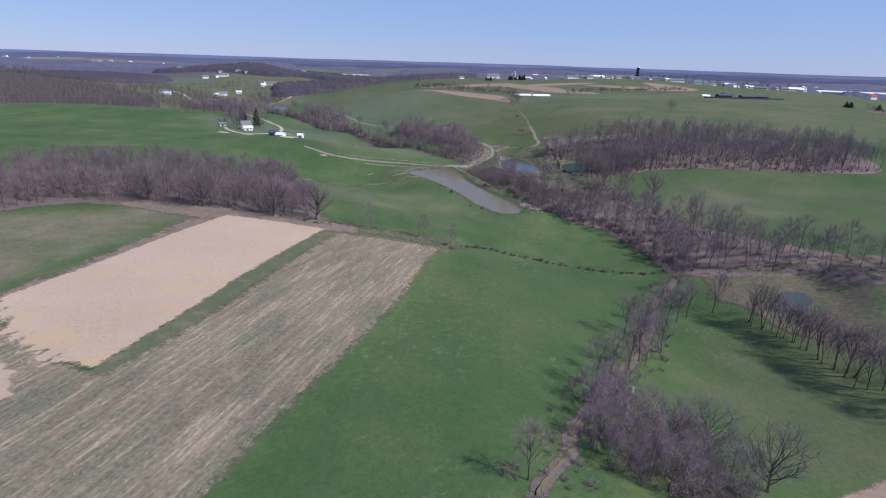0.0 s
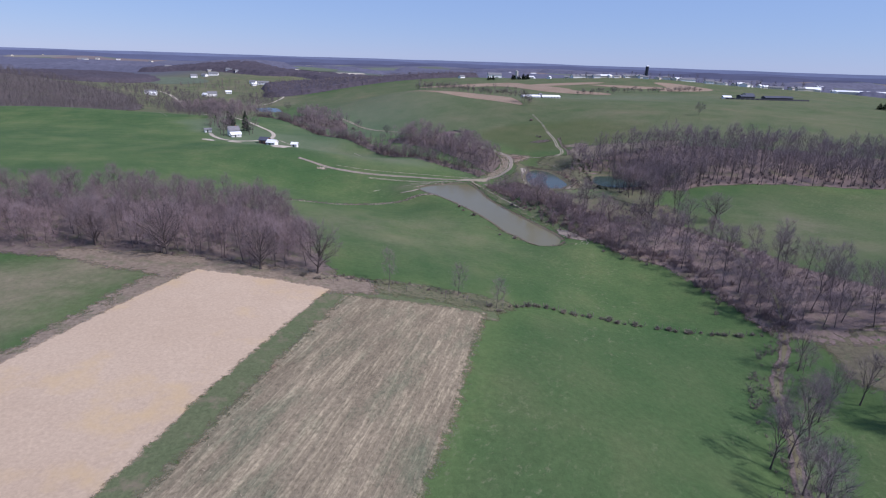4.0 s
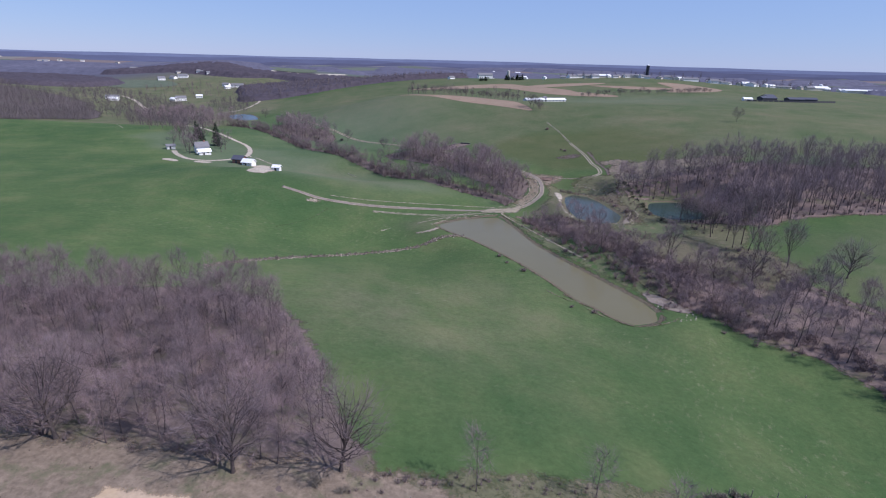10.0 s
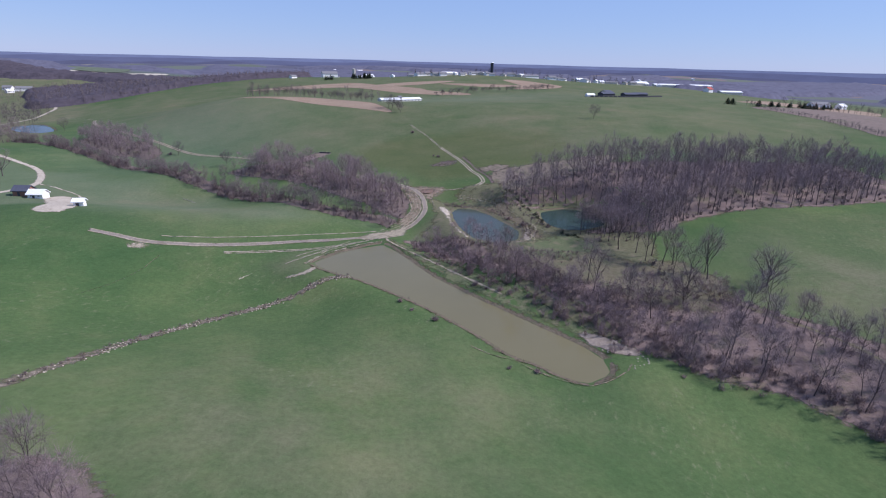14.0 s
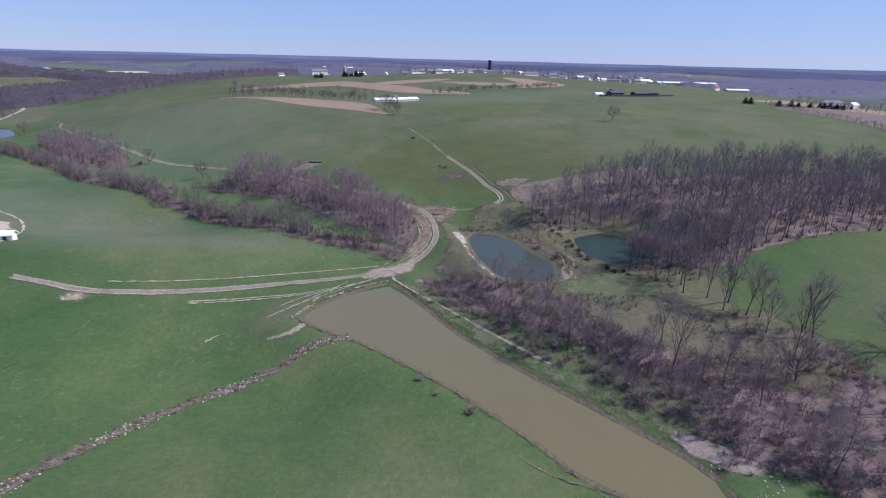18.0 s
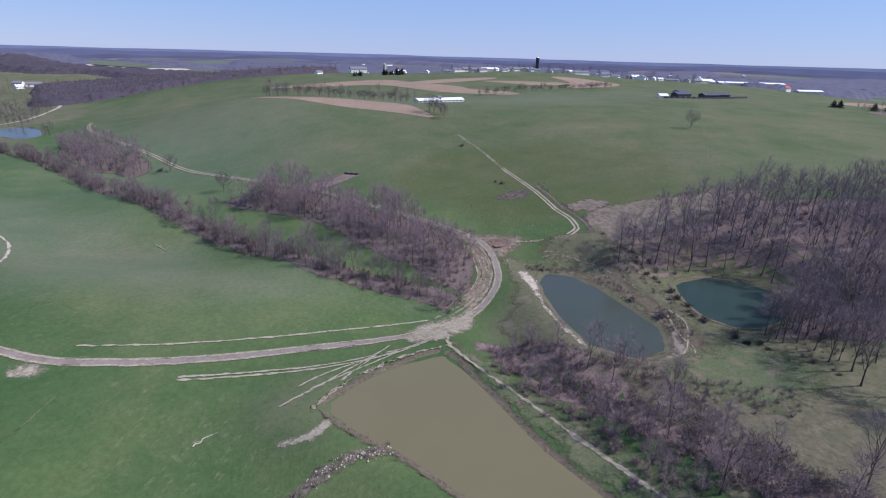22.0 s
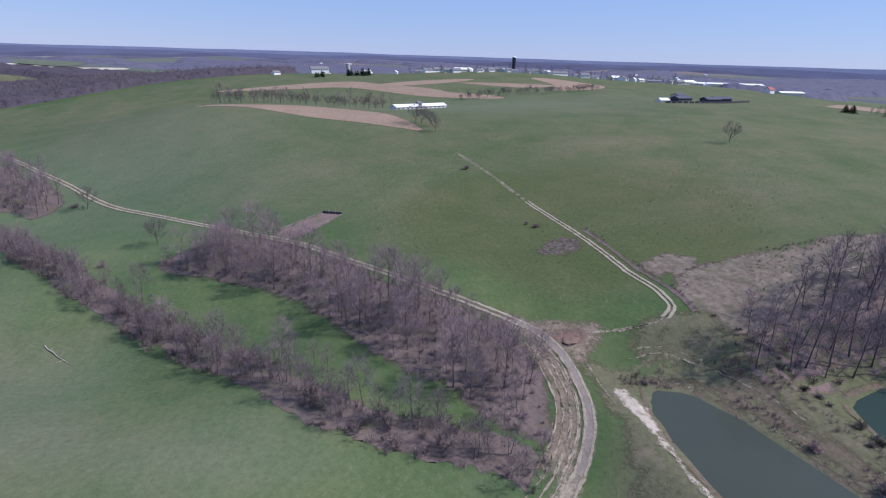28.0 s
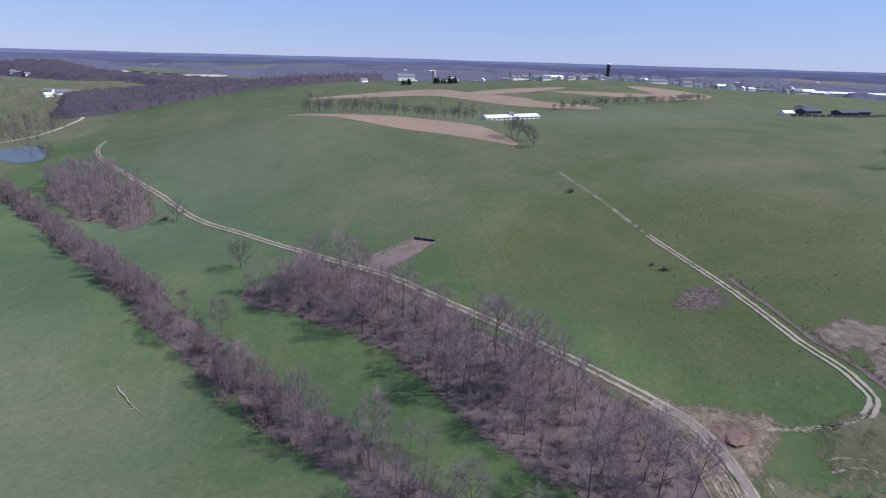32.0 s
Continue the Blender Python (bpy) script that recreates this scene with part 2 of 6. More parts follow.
def bark_material(name, dark, light):
    """Bark and twigs: each tree its own shade."""
    m, n, l, b = material(name, 0.9, 0.1)
    o = n.new("ShaderNodeObjectInfo")
    k = noise_node(n, l, 1.3, 4, 0.7)
    c = mix_node(n, l, k.outputs["Fac"], dark, light)
    r = ramp_node(n, l, o.outputs["Random"], [(0.0, (0.82, 0.80, 0.80)), (0.5, (1, 1, 1)), (1.0, (1.22, 1.12, 1.10))])
    l.new(mix_node(n, l, 1.0, c, r.outputs["Color"], "MULTIPLY"), b.inputs["Base Color"])
    return m


PASTURE = ground_material()
STUBBLE = stubble_material()
TAN_SOIL = speckled("dry_tilled_soil", (0.310, 0.222, 0.152), (0.480, 0.384, 0.292), 0.024, 2.0, stain=(0.435, 0.318, 0.178), bump=0.15, grain=0.13, edge=True)
MARGIN = speckled("weedy_margin", (0.072, 0.100, 0.048), (0.120, 0.128, 0.073), 0.12, 1.8, stain=(0.170, 0.140, 0.102), bump=0.5, edge=True)
FLOOR = speckled("pink_leaf_litter", (0.140, 0.104, 0.096), (0.215, 0.162, 0.148), 0.07, 1.1, stain=(0.115, 0.108, 0.066), bump=0.8, edge=True)
STRAW = speckled("dead_grass", (0.090, 0.084, 0.055), (0.140, 0.122, 0.084), 0.09, 0.8, stain=(0.088, 0.098, 0.054), bump=0.8, grain=0.32, edge=True)
PLOUGHED = speckled("ploughed_soil", (0.20, 0.148, 0.111), (0.30, 0.228, 0.167), 0.03, 0.7, stain=(0.225, 0.150, 0.108), edge=True)
DIRT = speckled("lane_dirt", (0.172, 0.147, 0.134), (0.240, 0.207, 0.184), 0.15, 2.2, stain=(0.155, 0.132, 0.099), edge=True)
RUT = speckled("wheel_rut_soil", (0.265, 0.235, 0.182), (0.350, 0.312, 0.245), 0.3, 2.5, stain=(0.20, 0.185, 0.13), edge=True)
RIM_DIRT = speckled("trampled_bank_soil", (0.225, 0.195, 0.150), (0.315, 0.278, 0.218), 0.25, 1.8, stain=(0.150, 0.140, 0.090), grain=0.35, edge=True)
SAND = speckled("pale_sand", (0.34, 0.295, 0.24), (0.46, 0.41, 0.34), 0.2, 1.2, stain=(0.21, 0.18, 0.135), edge=True)
GRAVEL = speckled("tan_scree", (0.175, 0.146, 0.125), (0.260, 0.222, 0.195), 0.3, 1.8, stain=(0.15, 0.125, 0.085), grain=0.35, edge=True)
BARE = speckled("bare_earth", (0.160, 0.130, 0.099), (0.235, 0.195, 0.146), 0.10, 1.0, stain=(0.115, 0.115, 0.066), edge=True)
LITTER = speckled("leaf_litter", (0.108, 0.084, 0.078), (0.165, 0.130, 0.119), 0.09, 0.9, stain=(0.105, 0.106, 0.061), bump=0.7, edge=True)
DULL_LITTER = speckled("dull_leaf_litter", (0.080, 0.066, 0.066), (0.118, 0.098, 0.096), 0.03, 0.4, stain=(0.085, 0.088, 0.062), edge=True)
DRY_VERGE = speckled("dry_verge", (0.160, 0.126, 0.098), (0.222, 0.178, 0.139), 0.12, 1.2, stain=(0.112, 0.116, 0.070), bump=0.6, grain=0.3, edge=True)
RED_EARTH = speckled("reddish_earth", (0.150, 0.100, 0.082), (0.215, 0.150, 0.124), 0.4, 2.0, stain=(0.11, 0.085, 0.07), edge=True)
SCRUB = speckled("scrub_ground", (0.122, 0.101, 0.081), (0.198, 0.165, 0.131), 0.09, 0.55, stain=(0.100, 0.102, 0.061), bump=0.8, grain=0.42, edge=True)
STRIP_GRASS = speckled("verge_grass", (0.086, 0.094, 0.053), (0.132, 0.125, 0.079), 0.1, 1.0, stain=(0.165, 0.142, 0.103), bump=0.6, edge=True)
BANK = speckled("wet_bank", (0.090, 0.075, 0.054), (0.160, 0.132, 0.098), 0.3, 1.6, stain=(0.090, 0.098, 0.056), bump=0.8, grain=0.35, edge=True)
POND_WATER = water_material("muddy_water", (0.126, 0.113, 0.062), 0.12, 0.34)
CLEAR_WATER = water_material("dark_water", (0.043, 0.053, 0.042), 0.14, 0.28)
TEAL_WATER = water_material("green_water", (0.026, 0.045, 0.040), 0.2, 0.18)
BARK = bark_material("bark", (0.062, 0.052, 0.054), (0.118, 0.099, 0.100))
DARK_BARK = bark_material("dark_bark", (0.050, 0.042, 0.042), (0.095, 0.080, 0.078))
TWIG = bark_material("twigs", (0.172, 0.138, 0.149), (0.246, 0.198, 0.212))
PALE_TWIG = bark_material("pale_twigs", (0.28, 0.25, 0.25), (0.38, 0.345, 0.34))
BRUSH = bark_material("brush", (0.138, 0.108, 0.109), (0.208, 0.164, 0.163))
DIM_TWIG = bark_material("dull_twigs", (0.105, 0.092, 0.096), (0.150, 0.132, 0.136))
HEDGE_TWIG = bark_material("hedge_twigs", (0.130, 0.118, 0.100), (0.200, 0.182, 0.152))
NEEDLES = bark_material("needles", (0.014, 0.026, 0.018), (0.034, 0.052, 0.034))
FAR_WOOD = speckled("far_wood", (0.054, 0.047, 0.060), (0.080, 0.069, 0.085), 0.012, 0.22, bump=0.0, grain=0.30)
# the same woods farther off, haze put into the colour: paler and bluer
HAZY_WOOD = speckled("hazy_wood", (0.086, 0.086, 0.122), (0.114, 0.114, 0.158), 0.006, 0.08, bump=0.0, grain=0.22)
STONE = speckled("field_stone", (0.30, 0.26, 0.21), (0.46, 0.41, 0.34), 0.3, 2.0)
DEADWOOD = plain("dead_wood", (0.48, 0.43, 0.36), 0.85)
WHITE_PAINT = plain("white_paint", (0.78, 0.78, 0.78), 0.5, vary=0.05)
WHITE_METAL = plain("white_roof_metal", (0.80, 0.81, 0.83), 0.4, 0.4, vary=0.05)
GREY_ROOF = plain("grey_shingles", (0.20, 0.20, 0.215), 0.85, 0.15)
DARK_ROOF = plain("dark_shingles", (0.085, 0.092, 0.125), 0.8, 0.2)
RED_PAINT = plain("red_paint", (0.34, 0.055, 0.04), 0.6)
BRICK_RED = plain("brick_red", (0.30, 0.15, 0.11), 0.8)
CREAM_PAINT = plain("cream_paint", (0.62, 0.58, 0.50), 0.6)
SILO_BLUE = plain("silo_blue", (0.012, 0.016, 0.030), 0.35, 0.5)
CONCRETE = plain("concrete", (0.42, 0.41, 0.39), 0.85)
OLD_CONCRETE = plain("weathered_concrete", (0.215, 0.195, 0.175), 0.9, vary=0.3, scale=0.5)
DARK_BOARD = plain("dark_board", (0.075, 0.075, 0.088), 0.8)
GLASS_DARK = plain("window_glass", (0.03, 0.035, 0.045), 0.1, 0.5, vary=0.02)
WOOD_POST = plain("weathered_post", (0.24, 0.21, 0.18), 0.85)


# ---- the lie of the land: smooth rises and hollows, metres ----
WEST = [  # x, y, half-width, half-depth, height
    (-620, 760, 190, 150, 27),
    (-330, 1330, 270, 170, 24),
    (-150, 0, 260, 220, 7),
    (-110, 150, 80, 70, 3.6),
    (-290, 260, 190, 150, 4.2),
    (-20, 100, 55, 45, 2.1),
    (-40, -100, 170, 140, 4.6),
    (-75, 290, 50, 40, 4.2),
    (-35, 230, 45, 45, -10.6),
    (-350, 90, 200, 160, 11.7),
    (-350, 460, 150, 60, 14),
    (-445, 1255, 130, 75, 11),
]
VALLEY = [
    (-78, 318, 45, 35, 3.5),
    (85, 30, 50, 90, -13.3),
    (75, 135, 45, 55, -7.1),
    (8, 195, 45, 50, -6.4),
    (40, 265, 45, 40, -8.5),
    (-45, 335, 55, 40, -10.6),
    (-125, 330, 80, 60, -2.6),
    (-95, 500, 70, 110, -4.6),
    (-380, 780, 260, 240, -19.7),
    (-420, 480, 220, 180, -6.8),
    (-70, 440, 60, 50, -6.3),
    (90, 240, 45, 50, -3.9),
    (25, 130, 50, 50, -3.9),
]
EAST = [
    (120, 1010, 260, 150, 15),
    (560, 760, 170, 130, 6),
    (105, 325, 45, 40, 0.4),
    (170, 310, 70, 60, 7),
    (220, 430, 130, 110, 11.7),
    (110, 520, 110, 90, 12.2),
    (-10, 590, 90, 90, 18.4),
    (340, 570, 160, 130, 15.7),
    (180, 720, 170, 130, 11.9),
    (340, 870, 170, 150, 25.3),
    (560, 720, 200, 170, 12.5),
    (215, 190, 110, 90, -5.7),
    (430, 280, 240, 220, 11.9),
    (20, 880, 190, 160, 13.7),
    (700, 950, 260, 220, 11.4),
    (500, 480, 140, 120, 8.3),
    (60, 390, 70, 60, -0.9),
]
LAND = np.array(WEST + VALLEY + EAST, float)

POND_OUTLINE = [(-1, 245), (6, 251), (14, 255), (26, 257.5), (30, 245), (34, 224), (40, 207), (45, 195), (49.5, 184), (53.5, 174), (54.5, 167), (52, 162),
                (45, 160), (41, 164), (38, 170), (34, 176), (31, 186), (27, 197), (21.5, 209), (15.5, 220), (10, 229), (4, 236)]
UPPER_POND_OUTLINE = [(66, 289), (73, 285), (76, 275), (77, 262), (78, 252), (72, 242), (63, 241), (56, 249), (56, 260), (58, 273), (61, 283)]
WOOD_POND_OUTLINE = [(97, 272), (110, 273), (118, 267), (121, 258), (112, 247), (100, 244), (93, 246), (90, 253), (92, 263)]
VALLEY_POND_OUTLINE = [(-186, 612), (-166, 600), (-163, 616), (-176, 650), (-192, 668), (-206, 660), (-200, 632)]
WETLAND_OUTLINE = [(105, 72), (112, 78), (118, 85), (128, 85), (124, 77), (118, 71), (111, 67)]
PONDS = [(POND_OUTLINE, 5.2), (UPPER_POND_OUTLINE, 7.3), (WOOD_POND_OUTLINE, 8.0), (VALLEY_POND_OUTLINE, 3.0), (WETLAND_OUTLINE, 5.0)]


def outline_distance(x, y, outline):
    """Metres from points to a closed outline, negative inside."""
    x, y = np.asarray(x, float), np.asarray(y, float)
    p = np.array(outline, float)
    best, inside = np.full(x.shape, 1e9), np.zeros(x.shape, bool)
    for (ax, ay), (bx, by) in zip(p, np.roll(p, -1, 0)):
        ex, ey = bx - ax, by - ay
        k = np.clip(((x - ax) * ex + (y - ay) * ey) / (ex * ex + ey * ey), 0, 1)
        best = np.minimum(best, np.hypot(x - ax - k * ex, y - ay - k * ey))
        crosses = ((ay > y) != (by > y)) & (x < ex * (y - ay) / (ey if ey else 1e-9) + ax)
        inside ^= crosses
    return np.where(inside, -best, best)


def ease(v, a, b):
    k = np.clip((v - a) / (b - a), 0, 1)
    return k * k * (3 - 2 * k)


def land(x, y):
    """The ground's height without its ponds."""
    x, y = np.asarray(x, float), np.asarray(y, float)
    z = np.full(x.shape, 12.0)
    for cx, cy, rx, ry, h in LAND:
        z = z + h * np.exp(-((x - cx) / rx) ** 2 - ((y - cy) / ry) ** 2)
    d = np.hypot(x, y - 300)
    roll = np.sin(x / 310 + 0.6) * np.sin(y / 270 - 0.4) + 0.7 * np.sin(x / 170 - y / 210 + 1.9) + 0.5 * np.sin(x / 95 + y / 140)
    z = z + ease(d, 850, 2100) * (4 + 7 * roll) + ease(d, 1500, 4300) * 20 + ease(d, 3600, 4800) * 6 - ease(d, 2450, 2850) * 90
    return z


def ground_z(x, y):
    """The ground's height, ponds dug in and their banks levelled."""
    x, y = np.asarray(x, float), np.asarray(y, float)
    z = land(x, y)
    for outline, level in PONDS:
        cx, cy = np.mean(outline, 0)
        near = np.hypot(x - cx, y - cy) < 130
        if not near.any():
            continue
        d = np.where(near, outline_distance(x, y, outline), 1e3)
        z = z + (level + 0.5 - z) * (1 - ease(d, 2, 16)) * near
        z = z - (0.5 + 1.2 * ease(-d, 0, 6)) * ease(-d, -1.6, 0.6) * near
    return z


def gz(x, y):
    return float(ground_z(np.array([x]), np.array([y]))[0])


# ---- building helpers ----
def mesh_of(name, verts, faces, mats, smooth=False, slots=None):
    me = bpy.data.meshes.new(name)
    me.from_pydata([tuple(map(float, v)) for v in verts], [], [tuple(map(int, f)) for f in faces])
    for m in mats if isinstance(mats, (list, tuple)) else [mats]:
        me.materials.append(m)
    if slots is not None:
        me.polygons.foreach_set("material_index", np.array(slots, np.int32))
    if smooth:
        me.polygons.foreach_set("use_smooth", np.ones(len(me.polygons), bool))
    me.update()
    return me


def fast_mesh(name, verts, tris, mats, slots=None):
    """A large mesh out of arrays of vertices and triangles."""
    me = bpy.data.meshes.new(name)
    me.vertices.add(len(verts))
    me.vertices.foreach_set("co", np.asarray(verts, np.float32).ravel())
    me.loops.add(3 * len(tris))
    me.loops.foreach_set("vertex_index", np.asarray(tris, np.int32).ravel())
    me.polygons.add(len(tris))
    me.polygons.foreach_set("loop_start", np.arange(0, 3 * len(tris), 3, dtype=np.int32))
    for m in mats if isinstance(mats, (list, tuple)) else [mats]:
        me.materials.append(m)
    if slots is not None:
        me.polygons.foreach_set("material_index", np.asarray(slots, np.int32))
    me.update(calc_edges=True)
    return me


def triangles(faces):
    """Faces as triangles, and for each the number of its face."""
    out, own = [], []
    for n, f in enumerate(faces):
        for i in range(1, len(f) - 1):
            out.append((f[0], f[i], f[i + 1]))
            own.append(n)
    return np.array(out, np.int32), np.array(own, np.int32)


def part(name, mesh, parent, label="", at=None):
    ob = new(name, mesh)
    ob.parent = parent
    if at is not None:
        ob.matrix_basis = at
    if label:
        ob["label"] = label
    return ob


def smooth_line(points, step=2.0):
    """A line through the points, rounded, with a vertex about every step metres."""
    p = np.array(points, float)
    p = np.vstack([2 * p[0] - p[1], p, 2 * p[-1] - p[-2]])
    out = []
    for a, b, c, d in zip(p[:-3], p[1:-2], p[2:-1], p[3:]):
        n = max(2, int(np.hypot(*(c - b)) / step))
        for k in np.arange(n) / n:
            out.append(0.5 * (2 * b + (c - a) * k + (2 * a - 5 * b + 4 * c - d) * k**2 + (3 * b - a - 3 * c + d) * k**3))
    out.append(p[-2])
    return np.array(out)


def rounded_outline(points, step=2.5, ragged=0.0, seed=1):
    p = np.array(points, float)
    q = np.vstack([p[-1], p, p[0], p[1]])
    out = []
    for a, b, c, d in zip(q[:-3], q[1:-2], q[2:-1], q[3:]):
        n = max(2, int(np.hypot(*(c - b)) / step))
        for k in np.arange(n) / n:
            out.append(0.5 * (2 * b + (c - a) * k + (2 * a - 5 * b + 4 * c - d) * k**2 + (3 * b - a - 3 * c + d) * k**3))
    out = np.array(out)
    if ragged:
        r = np.random.RandomState(seed)
        t = np.roll(out, -1, 0) - np.roll(out, 1, 0)
        nrm = np.stack([-t[:, 1], t[:, 0]], 1) / (np.linalg.norm(t, axis=1)[:, None] + 1e-9)
        w = r.normal(0, 1, len(out))
        w = 0.6 * w + 0.5 * np.convolve(np.r_[w, w, w], np.ones(5) / 5, "same")[len(w): 2 * len(w)] * 2
        out = out + nrm * (ragged * np.clip(w, -2, 2))[:, None]
    return out


def straight_outline(points, step=2.5, ragged=0.0, seed=1):
    """An outline with true corners, its sides slightly uneven."""
    p = np.array(points, float)
    r = np.random.RandomState(seed)
    out = []
    for a, b in zip(p, np.roll(p, -1, 0)):
        n = max(2, int(np.hypot(*(b - a)) / step))
        nrm = np.array([-(b - a)[1], (b - a)[0]]) / np.hypot(*(b - a))
        for i in range(n):
            out.append(a + (b - a) * i / n + (nrm * r.normal(0, ragged) if i else 0))
    return np.array(out)


def rim_attribute(me, values):
    """One at the rim of a ground cover, nought inside."""
    a = me.attributes.new("rim", "FLOAT", "POINT")
    a.data.foreach_set("value", np.asarray(values, np.float32).ravel())


def drape(name, outline, mat, lift=0.06, step=3.0, level=None, soft=0.9, thin=0.0):
    """A sheet with the given outline that lies on the ground, or level as water does."""
    from mathutils.geometry import delaunay_2d_cdt

    o = np.array(outline, float)
    soft = 0.0 if level is not None else soft
    t = np.roll(o, -1, 0) - np.roll(o, 1, 0)
    nrm = np.stack([t[:, 1], -t[:, 0]], 1) / (np.linalg.norm(t, axis=1)[:, None] + 1e-9)
    turn = np.sign(np.sum(o[:, 0] * np.roll(o[:, 1], -1) - o[:, 1] * np.roll(o[:, 0], -1)))
    rings = np.vstack([o + nrm * turn * soft, o - nrm * turn * soft]) if soft else o
    if soft:  # the rim lies partly outside the outline and thins out
        d = outline_distance(rings[:, 0], rings[:, 1], o)
        rings = rings[(d > soft * 0.8) | (d < -soft * 0.7)]
    lo, hi = o.min(0), o.max(0)
    gx, gy = np.meshgrid(np.arange(lo[0], hi[0], step), np.arange(lo[1], hi[1], step))
    gx, gy = gx.ravel(), gy.ravel()
    keep = outline_distance(gx, gy, o) < -max(0.45 * step, 1.3 * soft)
    pts = [Vector(v) for v in o] + [Vector((a, b)) for a, b in zip(gx[keep], gy[keep])] + ([Vector(v) for v in rings] if soft else [])
    n = len(o)
    verts, _, faces = delaunay_2d_cdt(pts, [(i, (i + 1) % n) for i in range(n)], [], 0 if soft else 1, 1e-4)[:3]
    v = np.array([(a.x, a.y) for a in verts])
    if soft:  # leave out what spans bays of the outline
        mid = np.array([v[list(f)].mean(0) for f in faces])
        size = np.array([np.ptp(v[list(f)], axis=0).max() for f in faces])
        d = outline_distance(mid[:, 0], mid[:, 1], o)
        faces = [f for f, k, w in zip(faces, d, size) if k < soft * 0.9 and (k < 0 or w < 4 * step)]
    z = ground_z(v[:, 0], v[:, 1]) + lift if level is None else np.full(len(v), level)
    me = mesh_of(name, np.column_stack([v, z]), faces, mat, True)
    if soft:
        rim_attribute(me, np.clip(0.5 + outline_distance(v[:, 0], v[:, 1], o) / (2 * soft), thin, 1))
    return new(name, me)


def ribbon(name, points, width, mat, lift=0.10, step=2.0, ragged=0.12, seed=3, thin=0.0):
    """A strip of ground along a line, its edges uneven."""
    c = smooth_line(points, step)
    t = np.gradient(c, axis=0)
    nrm = np.stack([-t[:, 1], t[:, 0]], 1) / np.linalg.norm(t, axis=1)[:, None]
    r = np.random.RandomState(seed)
    soft = min(0.5 * width, 1.4) / 2
    half = width / 2
    inner = list(np.linspace(-(half - soft), half - soft, max(3, int(width / 1.5))))
    offs = [-(half + soft)] + inner + [half + soft]
    cols = len(offs)
    g = np.array([c + nrm * (k + (r.normal(0, ragged, len(c)) if abs(k) > half - soft - 1e-6 else 0))[:, None] if abs(k) > half - soft - 1e-6 else c + nrm * k for k in offs])
    z = ground_z(g[..., 0], g[..., 1]) + lift
    v = np.concatenate([g, z[..., None]], -1).reshape(-1, 3)
    n = len(c)
    faces = [(i * n + j, i * n + j + 1, (i + 1) * n + j + 1, (i + 1) * n + j) for i in range(cols - 1) for j in range(n - 1)]
    me = mesh_of(name, v, [f[::-1] for f in faces], mat, True)
    rim = np.full((cols, n), thin)
    rim[0] = rim[-1] = 1
    rim[:, 0] = rim[:, -1] = 1
    rim_attribute(me, rim)
    return new(name, me)


def shifted(points, off, step=3.0):
    """The line beside a line, off metres to its left."""
    c = smooth_line(points, step)
    t = np.gradient(c, axis=0)
    return c + np.stack([-t[:, 1], t[:, 0]], 1) / np.linalg.norm(t, axis=1)[:, None] * off


def scatter_in(outline, gap, seed, most=9999, inset=0.0):
    """Places in an outline that keep about gap metres apart."""
    r = np.random.RandomState(seed)
    o = np.array(outline, float)
    lo, hi = o.min(0), o.max(0)
    n = int((hi - lo).prod() / gap**2 * 3) + 10
    p = lo + r.rand(n, 2) * (hi - lo)
    p = p[outline_distance(p[:, 0], p[:, 1], o) < -inset]
    kept, cells = [], {}
    for a in p:
        c = (int(a[0] // gap), int(a[1] // gap))
        if all(np.hypot(*(a - b)) > gap * 0.8 for i in (-1, 0, 1) for j in (-1, 0, 1) for b in cells.get((c[0] + i, c[1] + j), ())):
            kept.append(a)
            cells.setdefault(c, []).append(a)
            if len(kept) >= most:
                break
    return np.array(kept)


def scatter_along(points, gap, width, seed):
    c = smooth_line(points, gap)
    r = np.random.RandomState(seed)
    t = np.gradient(c, axis=0)
    nrm = np.stack([-t[:, 1], t[:, 0]], 1) / np.linalg.norm(t, axis=1)[:, None]
    return c + nrm * r.uniform(-width / 2, width / 2, len(c))[:, None] + r.normal(0, gap * 0.2, c.shape)


def joined(name, template, places, mat, slots=None, seed=1, tilt=0.0):
    """One mesh out of many copies of a template (verts, faces), at places (x, y, z, scale)."""
    tv = np.array(template[0], float)
    tf = triangles(template[1])[0]
    r = np.random.RandomState(seed)
    p = np.asarray(places, float)
    a, k = r.uniform(0, 2 * math.pi, len(p)), r.uniform(0.8, 1.25, len(p))
    ca, sa = (np.cos(a) * p[:, 3])[:, None], (np.sin(a) * p[:, 3])[:, None]
    v = np.stack([tv[:, 0] * ca - tv[:, 1] * sa + p[:, :1], tv[:, 0] * sa + tv[:, 1] * ca + p[:, 1:2], tv[:, 2] * (p[:, 3] * k)[:, None] + p[:, 2:3]], -1)
    f = tf[None] + (np.arange(len(p)) * len(tv))[:, None, None]
    return new(name, fast_mesh(name, v.reshape(-1, 3), f.reshape(-1, 3), mat))


# ---- the ground ----
def graded(a, b, step, low, high, grow=1.07):
    core = list(np.arange(a, b + 0.1, step))
    s = step
    while core[-1] < high:
        s *= grow
        core.append(min(core[-1] + s, high))
    s = step
    while core[0] > low:
        s *= grow
        core.insert(0, max(core[0] - s, low))
    return np.array(core)


